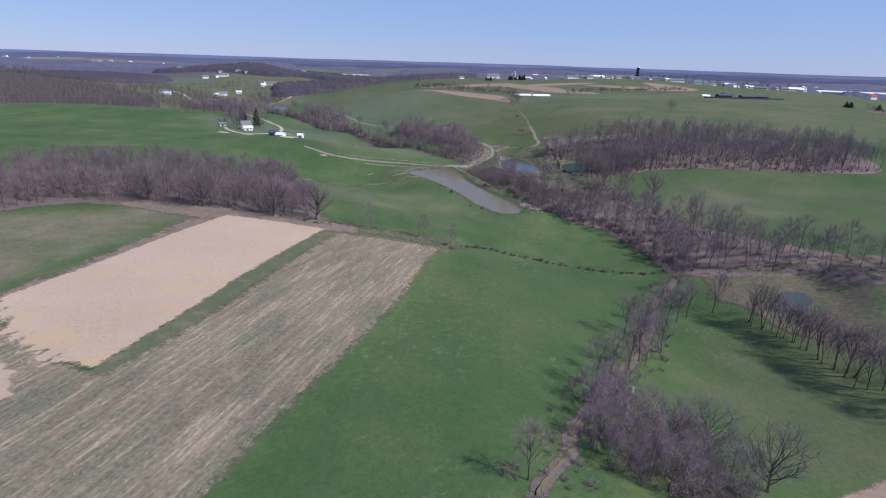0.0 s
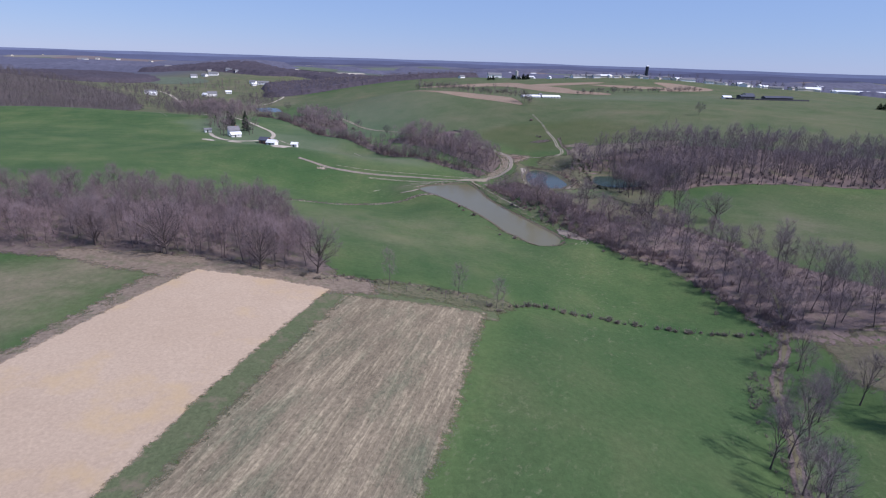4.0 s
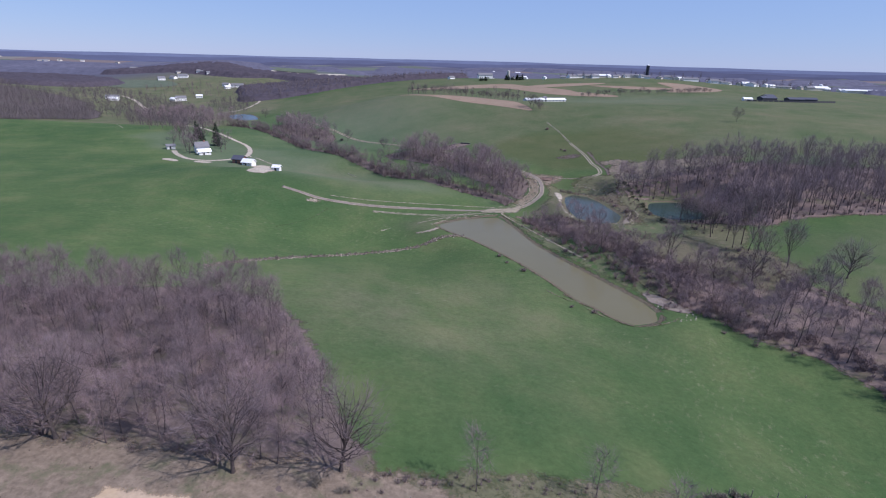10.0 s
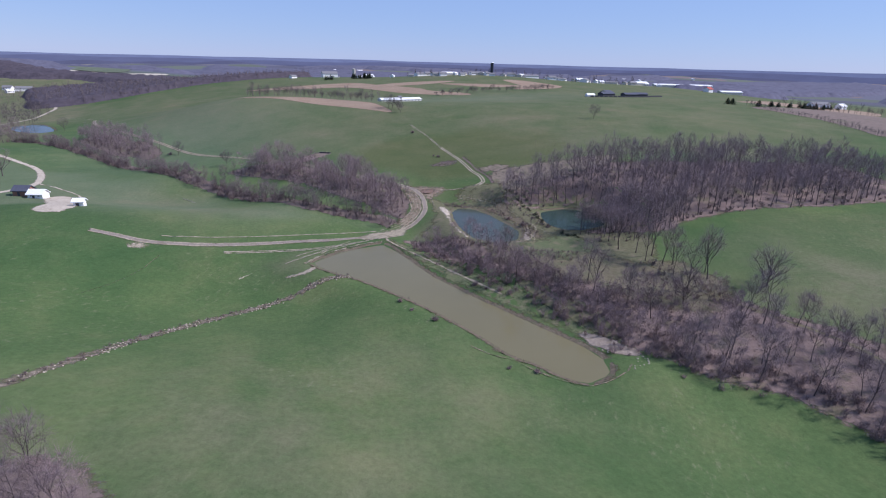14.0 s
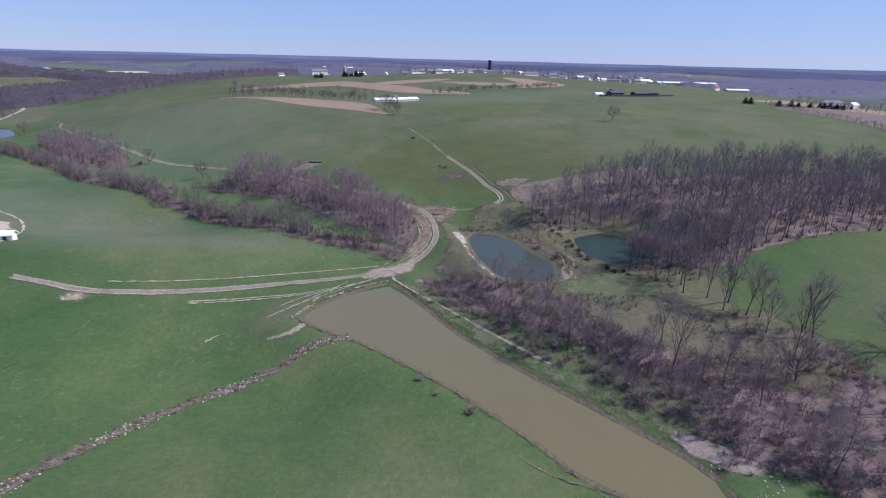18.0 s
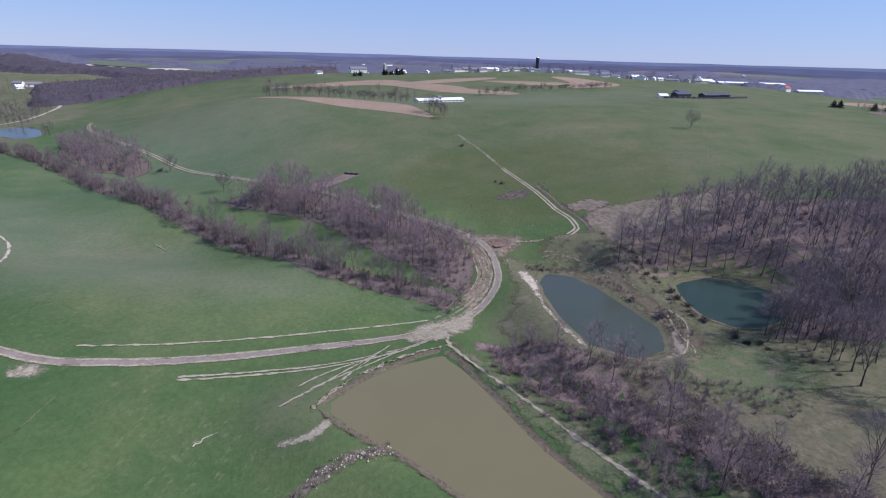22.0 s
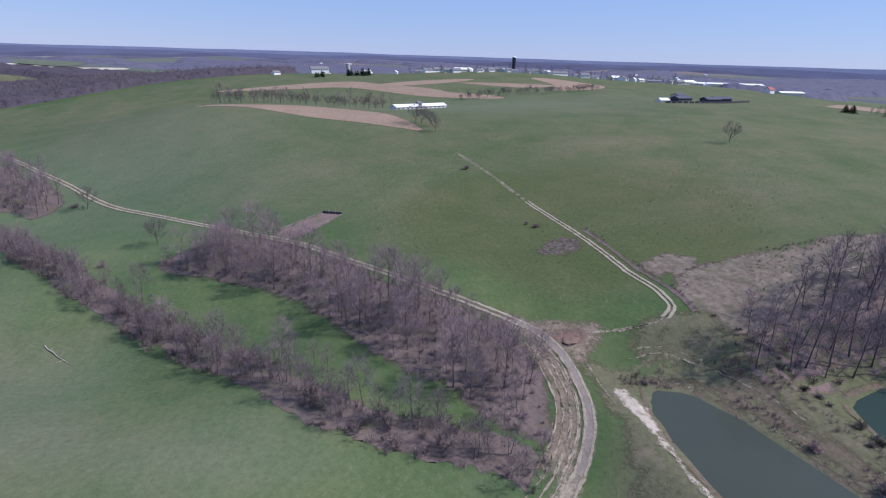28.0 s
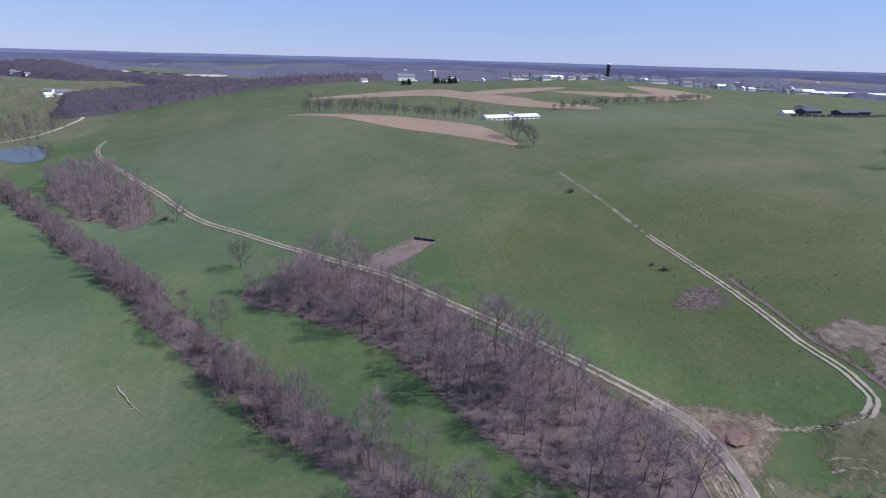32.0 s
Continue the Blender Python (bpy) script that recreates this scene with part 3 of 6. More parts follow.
HILL_PASTURE = [(-240, 700), (-150, 640), (-90, 520), (-50, 460), (12, 382), (56, 312), (84, 300), (95, 308), (150, 300), (275, 285), (420, 310), (760, 340), (900, 620), (640, 900), (400, 1000), (0, 940), (-160, 860)]
FAR_VALLEY = [(-170, 470), (-150, 560), (-170, 660), (-150, 800), (-260, 960), (-520, 1000), (-620, 800), (-480, 640), (-360, 560), (-250, 520)]
RIGHT_MEADOW = [(106, 192), (112, 208), (120, 228), (178, 228), (232, 222), (300, 235), (420, 200), (420, 90), (230, 84), (180, 92), (154, 98), (136, 110), (125, 128), (118, 145), (111, 160), (104, 176)]
POND_SIDE = [(56, 298), (66, 294), (84, 300), (100, 290), (130, 280), (134, 250), (122, 232), (112, 226), (98, 204), (80, 210), (84, 234), (60, 238), (40, 264), (54, 284)]
CREEK_MEADOW = [(62, 36), (72, 54), (94, 66), (118, 80), (135, 60), (125, 14), (92, 6), (72, 4), (62, 18)]
LEFT_FIELD = [(-52, 92), (-72, 30), (-90, -60), (-220, -60), (-220, 80), (-110, 84), (-68, 102)]

gx = graded(-215, 275, 3.0, -4700, 4700)
gy = graded(-75, 480, 3.0, -3000, 4900)
mx, my = np.meshgrid(gx, gy)
mz = ground_z(mx, my)
nx, ny = len(gx), len(gy)
idx = np.arange(nx * ny).reshape(ny, nx)
quads = np.stack([idx[:-1, :-1], idx[:-1, 1:], idx[1:, 1:], idx[1:, :-1]], -1).reshape(-1, 4)
ground = new("ground", mesh_of("ground", np.stack([mx, my, mz], -1).reshape(-1, 3), quads, PASTURE, True))
tagged(ground, "rolling spring pasture and farmland reaching the horizon", "ground", kind="structure")
fx, fy = mx.ravel(), my.ravel()
wob = 6 * np.sin(fx / 17 + fy / 23) + 4 * np.sin(fx / 9 - fy / 13)
WEST_PASTURE = [(-170, 480), (-70, 400), (-8, 312), (28, 278), (-40, 276), (-120, 330), (-200, 420)]
dry = np.maximum.reduce([0.95 * ease(-outline_distance(fx, fy, FAR_VALLEY) + wob, -5, 25), 0.22 * ease(-outline_distance(fx, fy, WEST_PASTURE) + wob, -4, 20), 0.84 * ease(-outline_distance(fx, fy, HILL_PASTURE) + wob, -6, 14), 0.5 * ease(-outline_distance(fx, fy, RIGHT_MEADOW) + wob, -4, 12),
                         0.95 * ease(-outline_distance(fx, fy, LEFT_FIELD) + wob, -3, 10), 0.8 * ease(-outline_distance(fx, fy, CREEK_MEADOW) + wob * 0.5, -3, 8), 0.95 * ease(-outline_distance(fx, fy, POND_SIDE) + wob * 0.3, -3, 5), 0.9 * np.exp(-((fx - 66) / 14) ** 2 - ((fy - 290) / 16) ** 2), 0.6 * np.exp(-((fx - 50) / 10) ** 2 - ((fy - 262) / 22) ** 2)])
worn = np.maximum.reduce([0.75 * ease(-outline_distance(fx, fy, FAR_VALLEY) + wob, -5, 25), 0.7 * np.exp(-((fx + 62) / 32) ** 2 - ((fy - 338) / 30) ** 2), 0.95 * np.exp(-((fx - 142) / 24) ** 2 - ((fy - 168) / 32) ** 2) * ease(-outline_distance(fx, fy, RIGHT_MEADOW), -4, 6), 0.30 * ease(-outline_distance(fx, fy, HILL_PASTURE), 0, 60),
                          0.7 * np.exp(-((fx + 8) / 45) ** 2 - ((fy - 160) / 35) ** 2), 0.55 * np.exp(-((fx + 25) / 35) ** 2 - ((fy - 305) / 30) ** 2), 1.4 * ease(-outline_distance(fx, fy, LEFT_FIELD), -2, 8), 0.9 * np.exp(-((fx + 3) / 12) ** 2 - ((fy - 247) / 9) ** 2),
                          0.75 * ease(-outline_distance(fx, fy, POND_SIDE) + wob * 0.3, -2, 6), 0.8 * np.exp(-((fx - 150) / 40) ** 2 - ((fy - 345) / 30) ** 2), 0.7 * np.exp(-((fx - 150) / 32) ** 2 - ((fy - 436) / 16) ** 2)])
RICH = [(22, 86), (30, 95), (60, 98), (88, 97), (76, 74), (60, 52), (42, 28), (32, 10), (18, -24), (-6, -10), (2, 17), (11, 46), (15, 66)]
rich = 0.8 * ease(-outline_distance(fx, fy, RICH) + wob * 0.2, -2, 5)
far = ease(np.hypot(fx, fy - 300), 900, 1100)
dry = np.maximum(dry, 0.95 * ease(np.hypot(fx, fy - 300), 620, 760) * ease(-fx, 150, 260))
worn = np.maximum(worn, 0.7 * ease(np.hypot(fx, fy - 300), 620, 760) * ease(-fx, 150, 260))
# where haze is painted into the grass: west pasture and parts of the hill
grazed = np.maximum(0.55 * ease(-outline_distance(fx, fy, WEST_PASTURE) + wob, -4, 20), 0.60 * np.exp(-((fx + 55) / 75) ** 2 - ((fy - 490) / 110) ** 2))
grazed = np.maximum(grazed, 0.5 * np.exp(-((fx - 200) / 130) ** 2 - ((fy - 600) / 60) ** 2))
olive = 0.62 * ease(-outline_distance(fx, fy, [(58, 312), (84, 304), (120, 316), (170, 330), (150, 400), (96, 430), (60, 410), (40, 380), (36, 350)]) + wob, -6, 16)
rich = np.maximum(rich, 0.75 * np.exp(-((fx - 22) / 17) ** 2 - ((fy - 384) / 22) ** 2) * (1 - olive))
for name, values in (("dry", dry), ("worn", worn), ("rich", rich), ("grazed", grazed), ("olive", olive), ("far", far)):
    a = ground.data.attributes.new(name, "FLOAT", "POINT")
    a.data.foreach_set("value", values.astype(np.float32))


def laid(ob, label, category, kind="structure", group=""):
    return tagged(ob, label, category, group, kind)


# fields
rt = np.random.RandomState(21)
fringe = []  # the harrow's ragged end
for k in np.sort(rt.uniform(0.02, 0.98, 46)):
    e = np.array([-36.5, 10.5]) * (1 - k) + np.array([-66.5, 33.0]) * k
    fringe.append(tuple(e + np.array([0.25, 0.97]) * (rt.uniform(-3.2, 2.4) - 3.0 * math.sin(k * 3.1))))
TAN_FIELD = [(-46, 94), (-30, 91.5), (-16, 89), (-21.5, 70), (-27, 51), (-32, 28), (-36, 12)] + fringe + [(-66.5, 33.5), (-61, 50), (-54, 72)]
laid(drape("field", straight_outline(TAN_FIELD, 1.0, 0.12, 4), TAN_SOIL, 0.09), "bare pale tan tilled field with clods", "field")
laid(drape("field", straight_outline([(-50, 13), (-44, 7), (-41, 0), (-47, -9), (-66, -6), (-66, 10)], 1.5, 0.5, 5), TAN_SOIL, 0.09), "bare pale tan tilled field corner", "field")
STUBBLE_FIELD = [(-12.2, 86.5), (2, 87.5), (17.6, 88), (12.2, 66), (8.2, 46), (-0.8, 17), (-5.8, 2), (-10.6, -14), (-22, -40), (-90, -40), (-84, 10), (-70, 30), (-58, 24), (-44, 14), (-33, 10), (-27.8, 26), (-22.6, 46), (-17.6, 66)]
laid(drape("field", straight_outline(STUBBLE_FIELD, 1.0, 0.16, 6), STUBBLE, 0.06, soft=2.0), "maize stubble field with bleached rows", "field")
laid(drape("verge", straight_outline([(-50, 96), (-45, 95.5), (-30, 93), (-15, 90), (4, 90.5), (21, 90), (25, 94), (24, 99), (18, 100), (-2, 99), (-20, 97), (-34, 99), (-54, 103)], 1.5, 0.4, 7), STRIP_GRASS, 0.045, soft=1.5, thin=0.33), "rough grass verge under the hedge", "verge")
laid(drape("verge", straight_outline([(-43.5, 93), (-51.5, 73), (-58.5, 50), (-64.5, 33), (-69, 33), (-63.5, 50), (-57.5, 73), (-53, 96)], 1.5, 0.5, 8), DRY_VERGE, 0.05, soft=2.0, thin=0.25), "brown weedy field edge", "verge")
laid(drape("verge", straight_outline([(-82, 98), (-60, 92), (-50, 89), (-46, 91.5), (-30, 89.6), (-15, 87), (-6, 89.5), (-8, 97), (-30, 99), (-55, 102), (-80, 102)], 1.5, 0.5, 28), DRY_VERGE, 0.055, soft=2.0, thin=0.15), "dead grass between the wood and the tilled field", "verge")
laid(drape("verge", straight_outline([(-16, 89.5), (4, 91), (21, 90), (19.5, 85), (0, 85.5), (-12, 83), (-17, 66), (-22, 46), (-27, 26), (-31, 10), (-36.5, 10), (-32.5, 27), (-27.5, 50), (-22, 70)], 0.9, 0.3, 18), MARGIN, 0.035), "weedy green margin of the stubble field", "verge")
laid(drape("ground_cover", rounded_outline([(104, 98), (128, 98), (150, 96), (150, 70), (138, 56), (119, 45), (108, 56), (101, 69), (97, 82)], 2, 0.8, 19), STRAW, 0.05, soft=2.2), "dead straw-coloured grass round the wetland pool", "ground")
PLOUGH_STRIP = [(-10, 590), (11, 578), (51, 573), (82, 546), (89, 515), (90, 486), (77, 500), (62, 516), (38, 536), (10, 566), (-20, 590)]
laid(drape("field", rounded_outline(PLOUGH_STRIP, 4), PLOUGHED, 0.12, 5), "ploughed brown strip along the hilltop", "field")
for strip in ([(-10, 805), (58, 786), (112, 772), (160, 692), (217, 650), (227, 668), (196, 702), (188, 730), (150, 790), (124, 826), (39, 815)], [(230, 767), (285, 752), (334, 732), (280, 720)], [(332, 790), (362, 783), (391, 732), (357, 703), (304, 694), (318, 720), (332, 746)],
              [(120, 770), (190, 800), (260, 790), (200, 765)], [(520, 560), (680, 640), (760, 560), (600, 480)]):
    laid(drape("field", rounded_outline(strip, 6), PLOUGHED, 0.15, 8), "ploughed brown strip field on the hill", "field")
DULL_SOIL = speckled("dull_ploughed_soil", (0.128, 0.100, 0.088), (0.190, 0.150, 0.130), 0.02, 0.3, stain=(0.120, 0.112, 0.080), edge=True)
laid(drape("field", rounded_outline([(440, 470), (434, 440), (432, 400), (410, 354), (394, 322), (480, 330), (620, 400), (660, 470), (560, 470)], 6), DULL_SOIL, 0.15, 8), "dull brown ploughed field beyond the hedgerow", "field")
PALE_STUBBLE = speckled("pale_stubble", (0.36, 0.33, 0.27), (0.46, 0.42, 0.36), 0.02, 0.2)
FAR_GREEN = speckled("far_pasture", (0.085, 0.110, 0.078), (0.115, 0.134, 0.095), 0.01, 0.1)
for outline, mat, label in (([(-330, 1250), (-268, 1240), (-216, 1243), (-150, 1290), (-150, 1262), (-214, 1224), (-268, 1214), (-330, 1222)], PALE_STUBBLE, "pale strip of straw stubble across the valley"), ([(-420, 1255), (-300, 1250), (-226, 1256), (-215, 1330), (-260, 1500), (-420, 1500)], FAR_GREEN, "green pasture strip across the valley"),
                            ([(-560, 1030), (-480, 1010), (-420, 1060), (-470, 1120), (-560, 1100)], FAR_GREEN, "green pasture beyond the far houses"), ([(-110, 1180), (-60, 1160), (60, 1160), (60, 1185), (-60, 1190)], PLOUGHED, "reddish strip beside the far wood")):
    laid(drape("field", rounded_outline(outline, 12), mat, 0.5, 14), label, "field")
SCRUB_BANK = [(88, 300), (92, 312), (110, 313), (128, 311), (156, 306), (150, 296), (120, 292), (96, 288), (90, 290)]
laid(drape("scrub_bank", rounded_outline(SCRUB_BANK, 1.6, 1.0, 9), SCRUB, 0.06, soft=2.2), "brown bracken slope above the wood", "ground")
laid(drape("bare_patch", straight_outline([(91, 322), (101, 324), (105, 317), (98, 313), (91, 315)], 1.2, 0.6, 10), SCRUB, 0.08, soft=1.6, thin=0.1), "bare scraped soil patch by the track", "ground")
laid(drape("bare_patch", straight_outline([(8.5, 390.6), (23.8, 401), (29.6, 396.8), (16.6, 384.6), (9, 381), (4, 386)], 1.2, 0.3, 11), FLOOR, 0.08, thin=0.1), "bare earth floor of the silage bunker by the lane", "ground")

# ponds
for (outline, level), mat, label in zip(PONDS, (POND_WATER, CLEAR_WATER, TEAL_WATER, CLEAR_WATER, CLEAR_WATER), ("muddy brown farm pond", "dark still pond beside the lane", "dark green pond in the wood", "far blue pond in the valley", "shallow wetland pool by the creek")):
    laid(drape("pond_water", rounded_outline(outline, 1.5), mat, level=level, step=8), label, "pond")
    if outline is WETLAND_OUTLINE:
        continue
    rim = rounded_outline(outline, 1.5)
    t = np.roll(rim, -1, 0) - np.roll(rim, 1, 0)
    nrm = np.stack([t[:, 1], -t[:, 0]], 1) / np.linalg.norm(t, axis=1)[:, None]
    if (nrm * (rim - rim.mean(0))).sum() < 0:
        nrm = -nrm
    r = np.random.RandomState(int(level * 10))
    w_out = 0.9 + 0.8 * np.abs(r.normal(0, 1, len(rim)))
    rings = [rim - nrm * 0.8, rim + nrm * 0.2, rim + nrm * w_out[:, None]]
    g = np.array(rings)
    v = np.concatenate([g, (ground_z(g[..., 0], g[..., 1]) + 0.07)[..., None]], -1).reshape(-1, 3)
    n = len(rim)
    f = [(i * n + j, i * n + (j + 1) % n, (i + 1) * n + (j + 1) % n, (i + 1) * n + j) for i in range(2) for j in range(n)]
    bank_mesh = mesh_of("pond_bank", v, f, BANK, True)
    rim_attribute(bank_mesh, np.repeat([0.0, 0.3, 1.0], n))
    laid(new("pond_bank", bank_mesh), "muddy bank round the pond", "bank")
laid(drape("beach", rounded_outline([(58, 289), (60.4, 289), (60.6, 284), (57.5, 274), (55.4, 263), (55.6, 249), (55, 249.5), (54.4, 260), (56.2, 273), (57.4, 282)], 0.8, 0.32, 12), SAND, 0.12, 1.5), "pale sandy bank of the pond", "bank")
laid(drape("spillway", rounded_outline([(54.5, 179), (57.5, 177.5), (60.5, 172), (64, 167), (60.5, 166.5), (57, 170), (54.8, 173.5)], 1.2, 0.4, 13), GRAVEL, 0.09, 1.5), "stony tan scree beside the pond outlet", "bank")
laid(ribbon("track", [(27, 182), (30, 177), (34, 173), (37, 167), (42, 161), (48, 159.4), (55, 161.5), (58.5, 164)], 0.35, BARE, 0.12, 1.0, 0.1, thin=0.4), "pale worn line round the pond end", "track")

laid(drape("earth_bank", rounded_outline([(57, 298), (66, 295), (84, 300), (93, 291), (90, 276), (89, 262), (88, 247), (100, 240), (114, 228), (100, 206), (84, 212), (82, 236), (72, 238), (60, 238), (44, 262), (50, 272), (55, 284)], 1.5, 0.9, 16), STRIP_GRASS, 0.05, 2.0, soft=2.2), "dry brown-green grass between the ponds", "bank")
laid(drape("earth_bank", rounded_outline([(62, 291), (72, 290), (80, 283), (84, 288), (84, 276), (83, 262), (82, 248), (79, 241), (78, 246), (79.5, 254), (78.6, 264), (77.6, 275), (74, 286), (67, 290)], 1.5, 0.7, 16), BANK, 0.085, 2.0, soft=2.2), "eroded weedy shore of the pond", "bank")
laid(drape("gravel_bank", rounded_outline([(54, 209), (60, 196), (64, 182), (62, 172), (57, 182), (54, 196)], 2, 0.5, 17), STRIP_GRASS, 0.06), "rough grass below the pond dam", "bank")

laid(drape("verge", rounded_outline([(29, 261), (33, 253), (40, 236), (46, 218), (53, 201), (58, 188), (61, 178), (57.5, 174), (51, 186), (44.5, 201), (39, 214), (34.5, 230), (31, 245)], 1.5, 0.5, 29), MARGIN, 0.045, 2.0, soft=1.6, thin=0.28), "weedy grass on the pond dam", "verge")

# farm lanes and wheel tracks
LANE = [(-66, 271), (-55, 267), (-48, 264.8), (-32, 264), (-14, 264), (7, 265.3), (19, 266.5), (30, 269), (39, 274), (47, 281), (52, 289), (54, 299), (53, 308), (49, 315)]
HILL_LANE = [(52, 310), (47, 319), (39, 333), (32, 346), (23, 361), (13, 377), (0, 391), (-16, 410), (-33, 435), (-50, 458), (-68, 487), (-89, 520), (-119, 575), (-135, 620), (-143, 659)]
laid(ribbon("lane", LANE, 2.0, DIRT, 0.10), "two-rut dirt farm lane", "lane")
laid(ribbon("lane", HILL_LANE, 2.7, STRIP_GRASS, 0.09), "grassy crown of the farm lane", "lane")
for off in (-0.8, 0.8):
    laid(ribbon("wheel_rut", shifted(LANE, off), 0.5, RIM_DIRT, 0.13, 2.5, 0.1, 5), "worn wheel rut in the lane", "wheel track")
    laid(ribbon("wheel_rut", shifted(HILL_LANE, off), 0.75, RUT, 0.13, 2.5, 0.1, 6), "pale wheel rut in the lane", "wheel track")
SPUR = [(60, 304.5), (66, 303.2), (74, 301.5), (80, 301), (85, 304), (86.5, 312), (86, 320), (88, 335), (90, 354), (92, 382), (94, 412), (93, 436), (92.4, 447)]
laid(ribbon("track", SPUR[:5], 0.8, RIM_DIRT, 0.10, 1.2, 0.25, 9, 0.42), "worn grass track to the lane", "track")
for off in (-0.6, 0.6):
    laid(ribbon("wheel_rut", shifted(SPUR[3:10], off), 0.65, RUT, 0.11, 2, 0.1, 7), "pale wheel rut up the hill", "wheel track")
    laid(ribbon("wheel_rut", shifted(SPUR[9:], off * 0.7), 0.4, RUT, 0.11, 2, 0.1, 8, 0.3), "pale wheel rut up the hill", "wheel track")
laid(ribbon("ditch", [(88, 299), (89.5, 308), (89, 320), (91, 335), (93, 350)], 1.2, LITTER, 0.09, 2, 0.2), "weedy ditch beside the hill track", "ditch")
DAM_PATH = [(30.5, 267), (28.4, 261.5), (28.8, 256.5), (32.3, 246), (35.3, 238), (38, 230), (41.2, 220), (44.2, 211.5), (46.8, 204)]
laid(ribbon("track", DAM_PATH, 0.85, RIM_DIRT, 0.12, 1.2, 0.2, thin=0.2), "pale path along the pond dam", "track")
laid(ribbon("track", [(-3, 244), (0.5, 248), (5.4, 252), (13.6, 256.2), (22, 258.6), (28.5, 259.5)], 0.6, RIM_DIRT, 0.12, 0.9, 0.3, thin=0.36), "pale trampled rim of the pond", "track")
laid(drape("bare_patch", rounded_outline([(20, 264), (25, 262.5), (30, 264.5), (36, 269), (41, 274), (40, 277), (35, 274.5), (28, 271.5), (21, 268.5)], 1.2, 0.5, 26), RIM_DIRT, 0.115, 1.5, soft=1.6, thin=0.2), "worn dirt where the wheel tracks meet", "ground")
TRACKS = [[(-46, 269), (-36, 269), (-23, 269), (-9, 269.4), (8, 270.8), (28, 273)], [(-27, 259.4), (-9.6, 258.7), (4.5, 258.8), (19, 261), (27, 265)], [(-27, 258.6), (-9.6, 257.8), (4.5, 257.8), (17, 259.6), (26, 263.6)],
          [(-5.4, 252.1), (2.3, 256), (17.6, 260.2)], [(-3.5, 250.3), (3.7, 253.6), (11.8, 257.2), (23, 262.6)], [(-9, 247), (-2, 250.6), (6, 256), (14, 261.5)], [(3, 251.5), (10, 258), (16, 263.5)],  [(-287, 575), (-250, 500), (-216, 449)],
          [(-143, 659), (-160, 690), (-193, 720), (-230, 735)]]
for i, line in enumerate(TRACKS):
    laid(ribbon("wheel_track", line, 0.5, RUT, 0.13, 1.2, 0.10, 20 + i, 0.27), "pale wheel track worn in the grass", "wheel track")
for i, (line, wide, gone) in enumerate((([(67, 296.3), (74.8, 294.3), (80.6, 287), (83.7, 277), (84.2, 269.6)], 0.35, 0.42), ([(68, 298), (75.6, 295.6), (82, 288)], 0.3, 0.48), ([(83.8, 258.5), (83.7, 252.2), (81.4, 247.8), (76.1, 241.9), (72.8, 239.4)], 0.4, 0.32),
                                        ([(82.9, 257.6), (79.6, 250.4), (78.2, 245.6), (77.6, 241.5), (75.6, 238.5)], 0.4, 0.34), ([(58, 300), (57, 292), (56, 285)], 0.3, 0.45), ([(84, 247), (87, 243), (91, 238.5)], 0.25, 0.45), ([(83, 246), (86, 241.5), (90, 237)], 0.25, 0.45))):
    laid(ribbon("wheel_track", line, wide, RIM_DIRT, 0.12, 1.0, 0.12, 60 + i, gone), "faint pale wheel track between the ponds", "wheel track")
laid(drape("bare_patch", rounded_outline([(81.4, 257.3), (80, 251), (78, 245.5), (75, 240), (66, 236), (63.5, 236.6), (71, 241), (75, 245.5), (78, 251.5), (79.6, 257)], 1.0, 0.4, 36), GRAVEL, 0.08, 1.2, soft=1.2, thin=0.3), "bare eroded bank of the upper pond", "bank")
laid(ribbon("wheel_track", [(-60, 232), (-50, 246), (-44, 258)], 0.12, BARE, 0.10, 1.2, 0.10, 50, 0.5), "faint wheel track worn in the grass", "wheel track")
laid(ribbon("verge", shifted(LANE[8:13], 3.6), 5.0, DRY_VERGE, 0.06, 1.5, 0.4, 27, 0.32), "worn dry grass inside the lane bend", "verge")
for i, (k, off) in enumerate(((0, 1.9), (1, 2.3), (0, 3.2), (1, 3.5), (0, 4.6), (1, 5.9))):
    line = shifted(LANE[7 + k:13 - k], off) + np.random.RandomState(i).normal(0, 0.12, (1, 2))
    laid(ribbon("wheel_track", line, 0.3, RIM_DIRT, 0.12, 1.0, 0.12, 80 + i, 0.28), "pale wheel track beside the lane bend", "wheel track")
laid(drape("bare_patch", rounded_outline([(43, 324), (47, 319), (52, 312), (56, 310.5), (60, 308.6), (64.5, 306.5), (66, 304.2), (60, 300.4), (55, 297), (51, 303), (47, 313)], 1.2, 0.5, 24), DRY_VERGE, 0.09, 1.5, soft=2.0, thin=0.3), "trampled dirt apron at the lane fork", "ground")
laid(drape("bare_patch", rounded_outline([(73, 342), (79, 346), (86, 345.5), (86, 340), (79, 337), (73, 338.5)], 1.2, 0.6, 25), LITTER, 0.07, 1.5, soft=1.6, thin=0.42), "patch of brown bracken on the pasture", "ground")
MOUND = [(55, 304.5), (57, 306.8), (61.5, 306), (62.5, 303.8), (59.5, 302.4), (56, 302.6)]
laid(drape("bare_patch", rounded_outline(MOUND, 1.2, 0.5, 14), RED_EARTH, 0.11, 1.2, soft=1.4, thin=0.3), "bare dirt apron at the lane fork", "ground")
bm = bmesh.new()
bmesh.ops.create_icosphere(bm, subdivisions=3, radius=1)
for v in bm.verts:
    k = 1 + 0.18 * noise.noise(v.co * 2.2)
    v.co = (v.co.x * 2.5 * k, v.co.y * 1.6 * k, v.co.z * 0.24 * k)
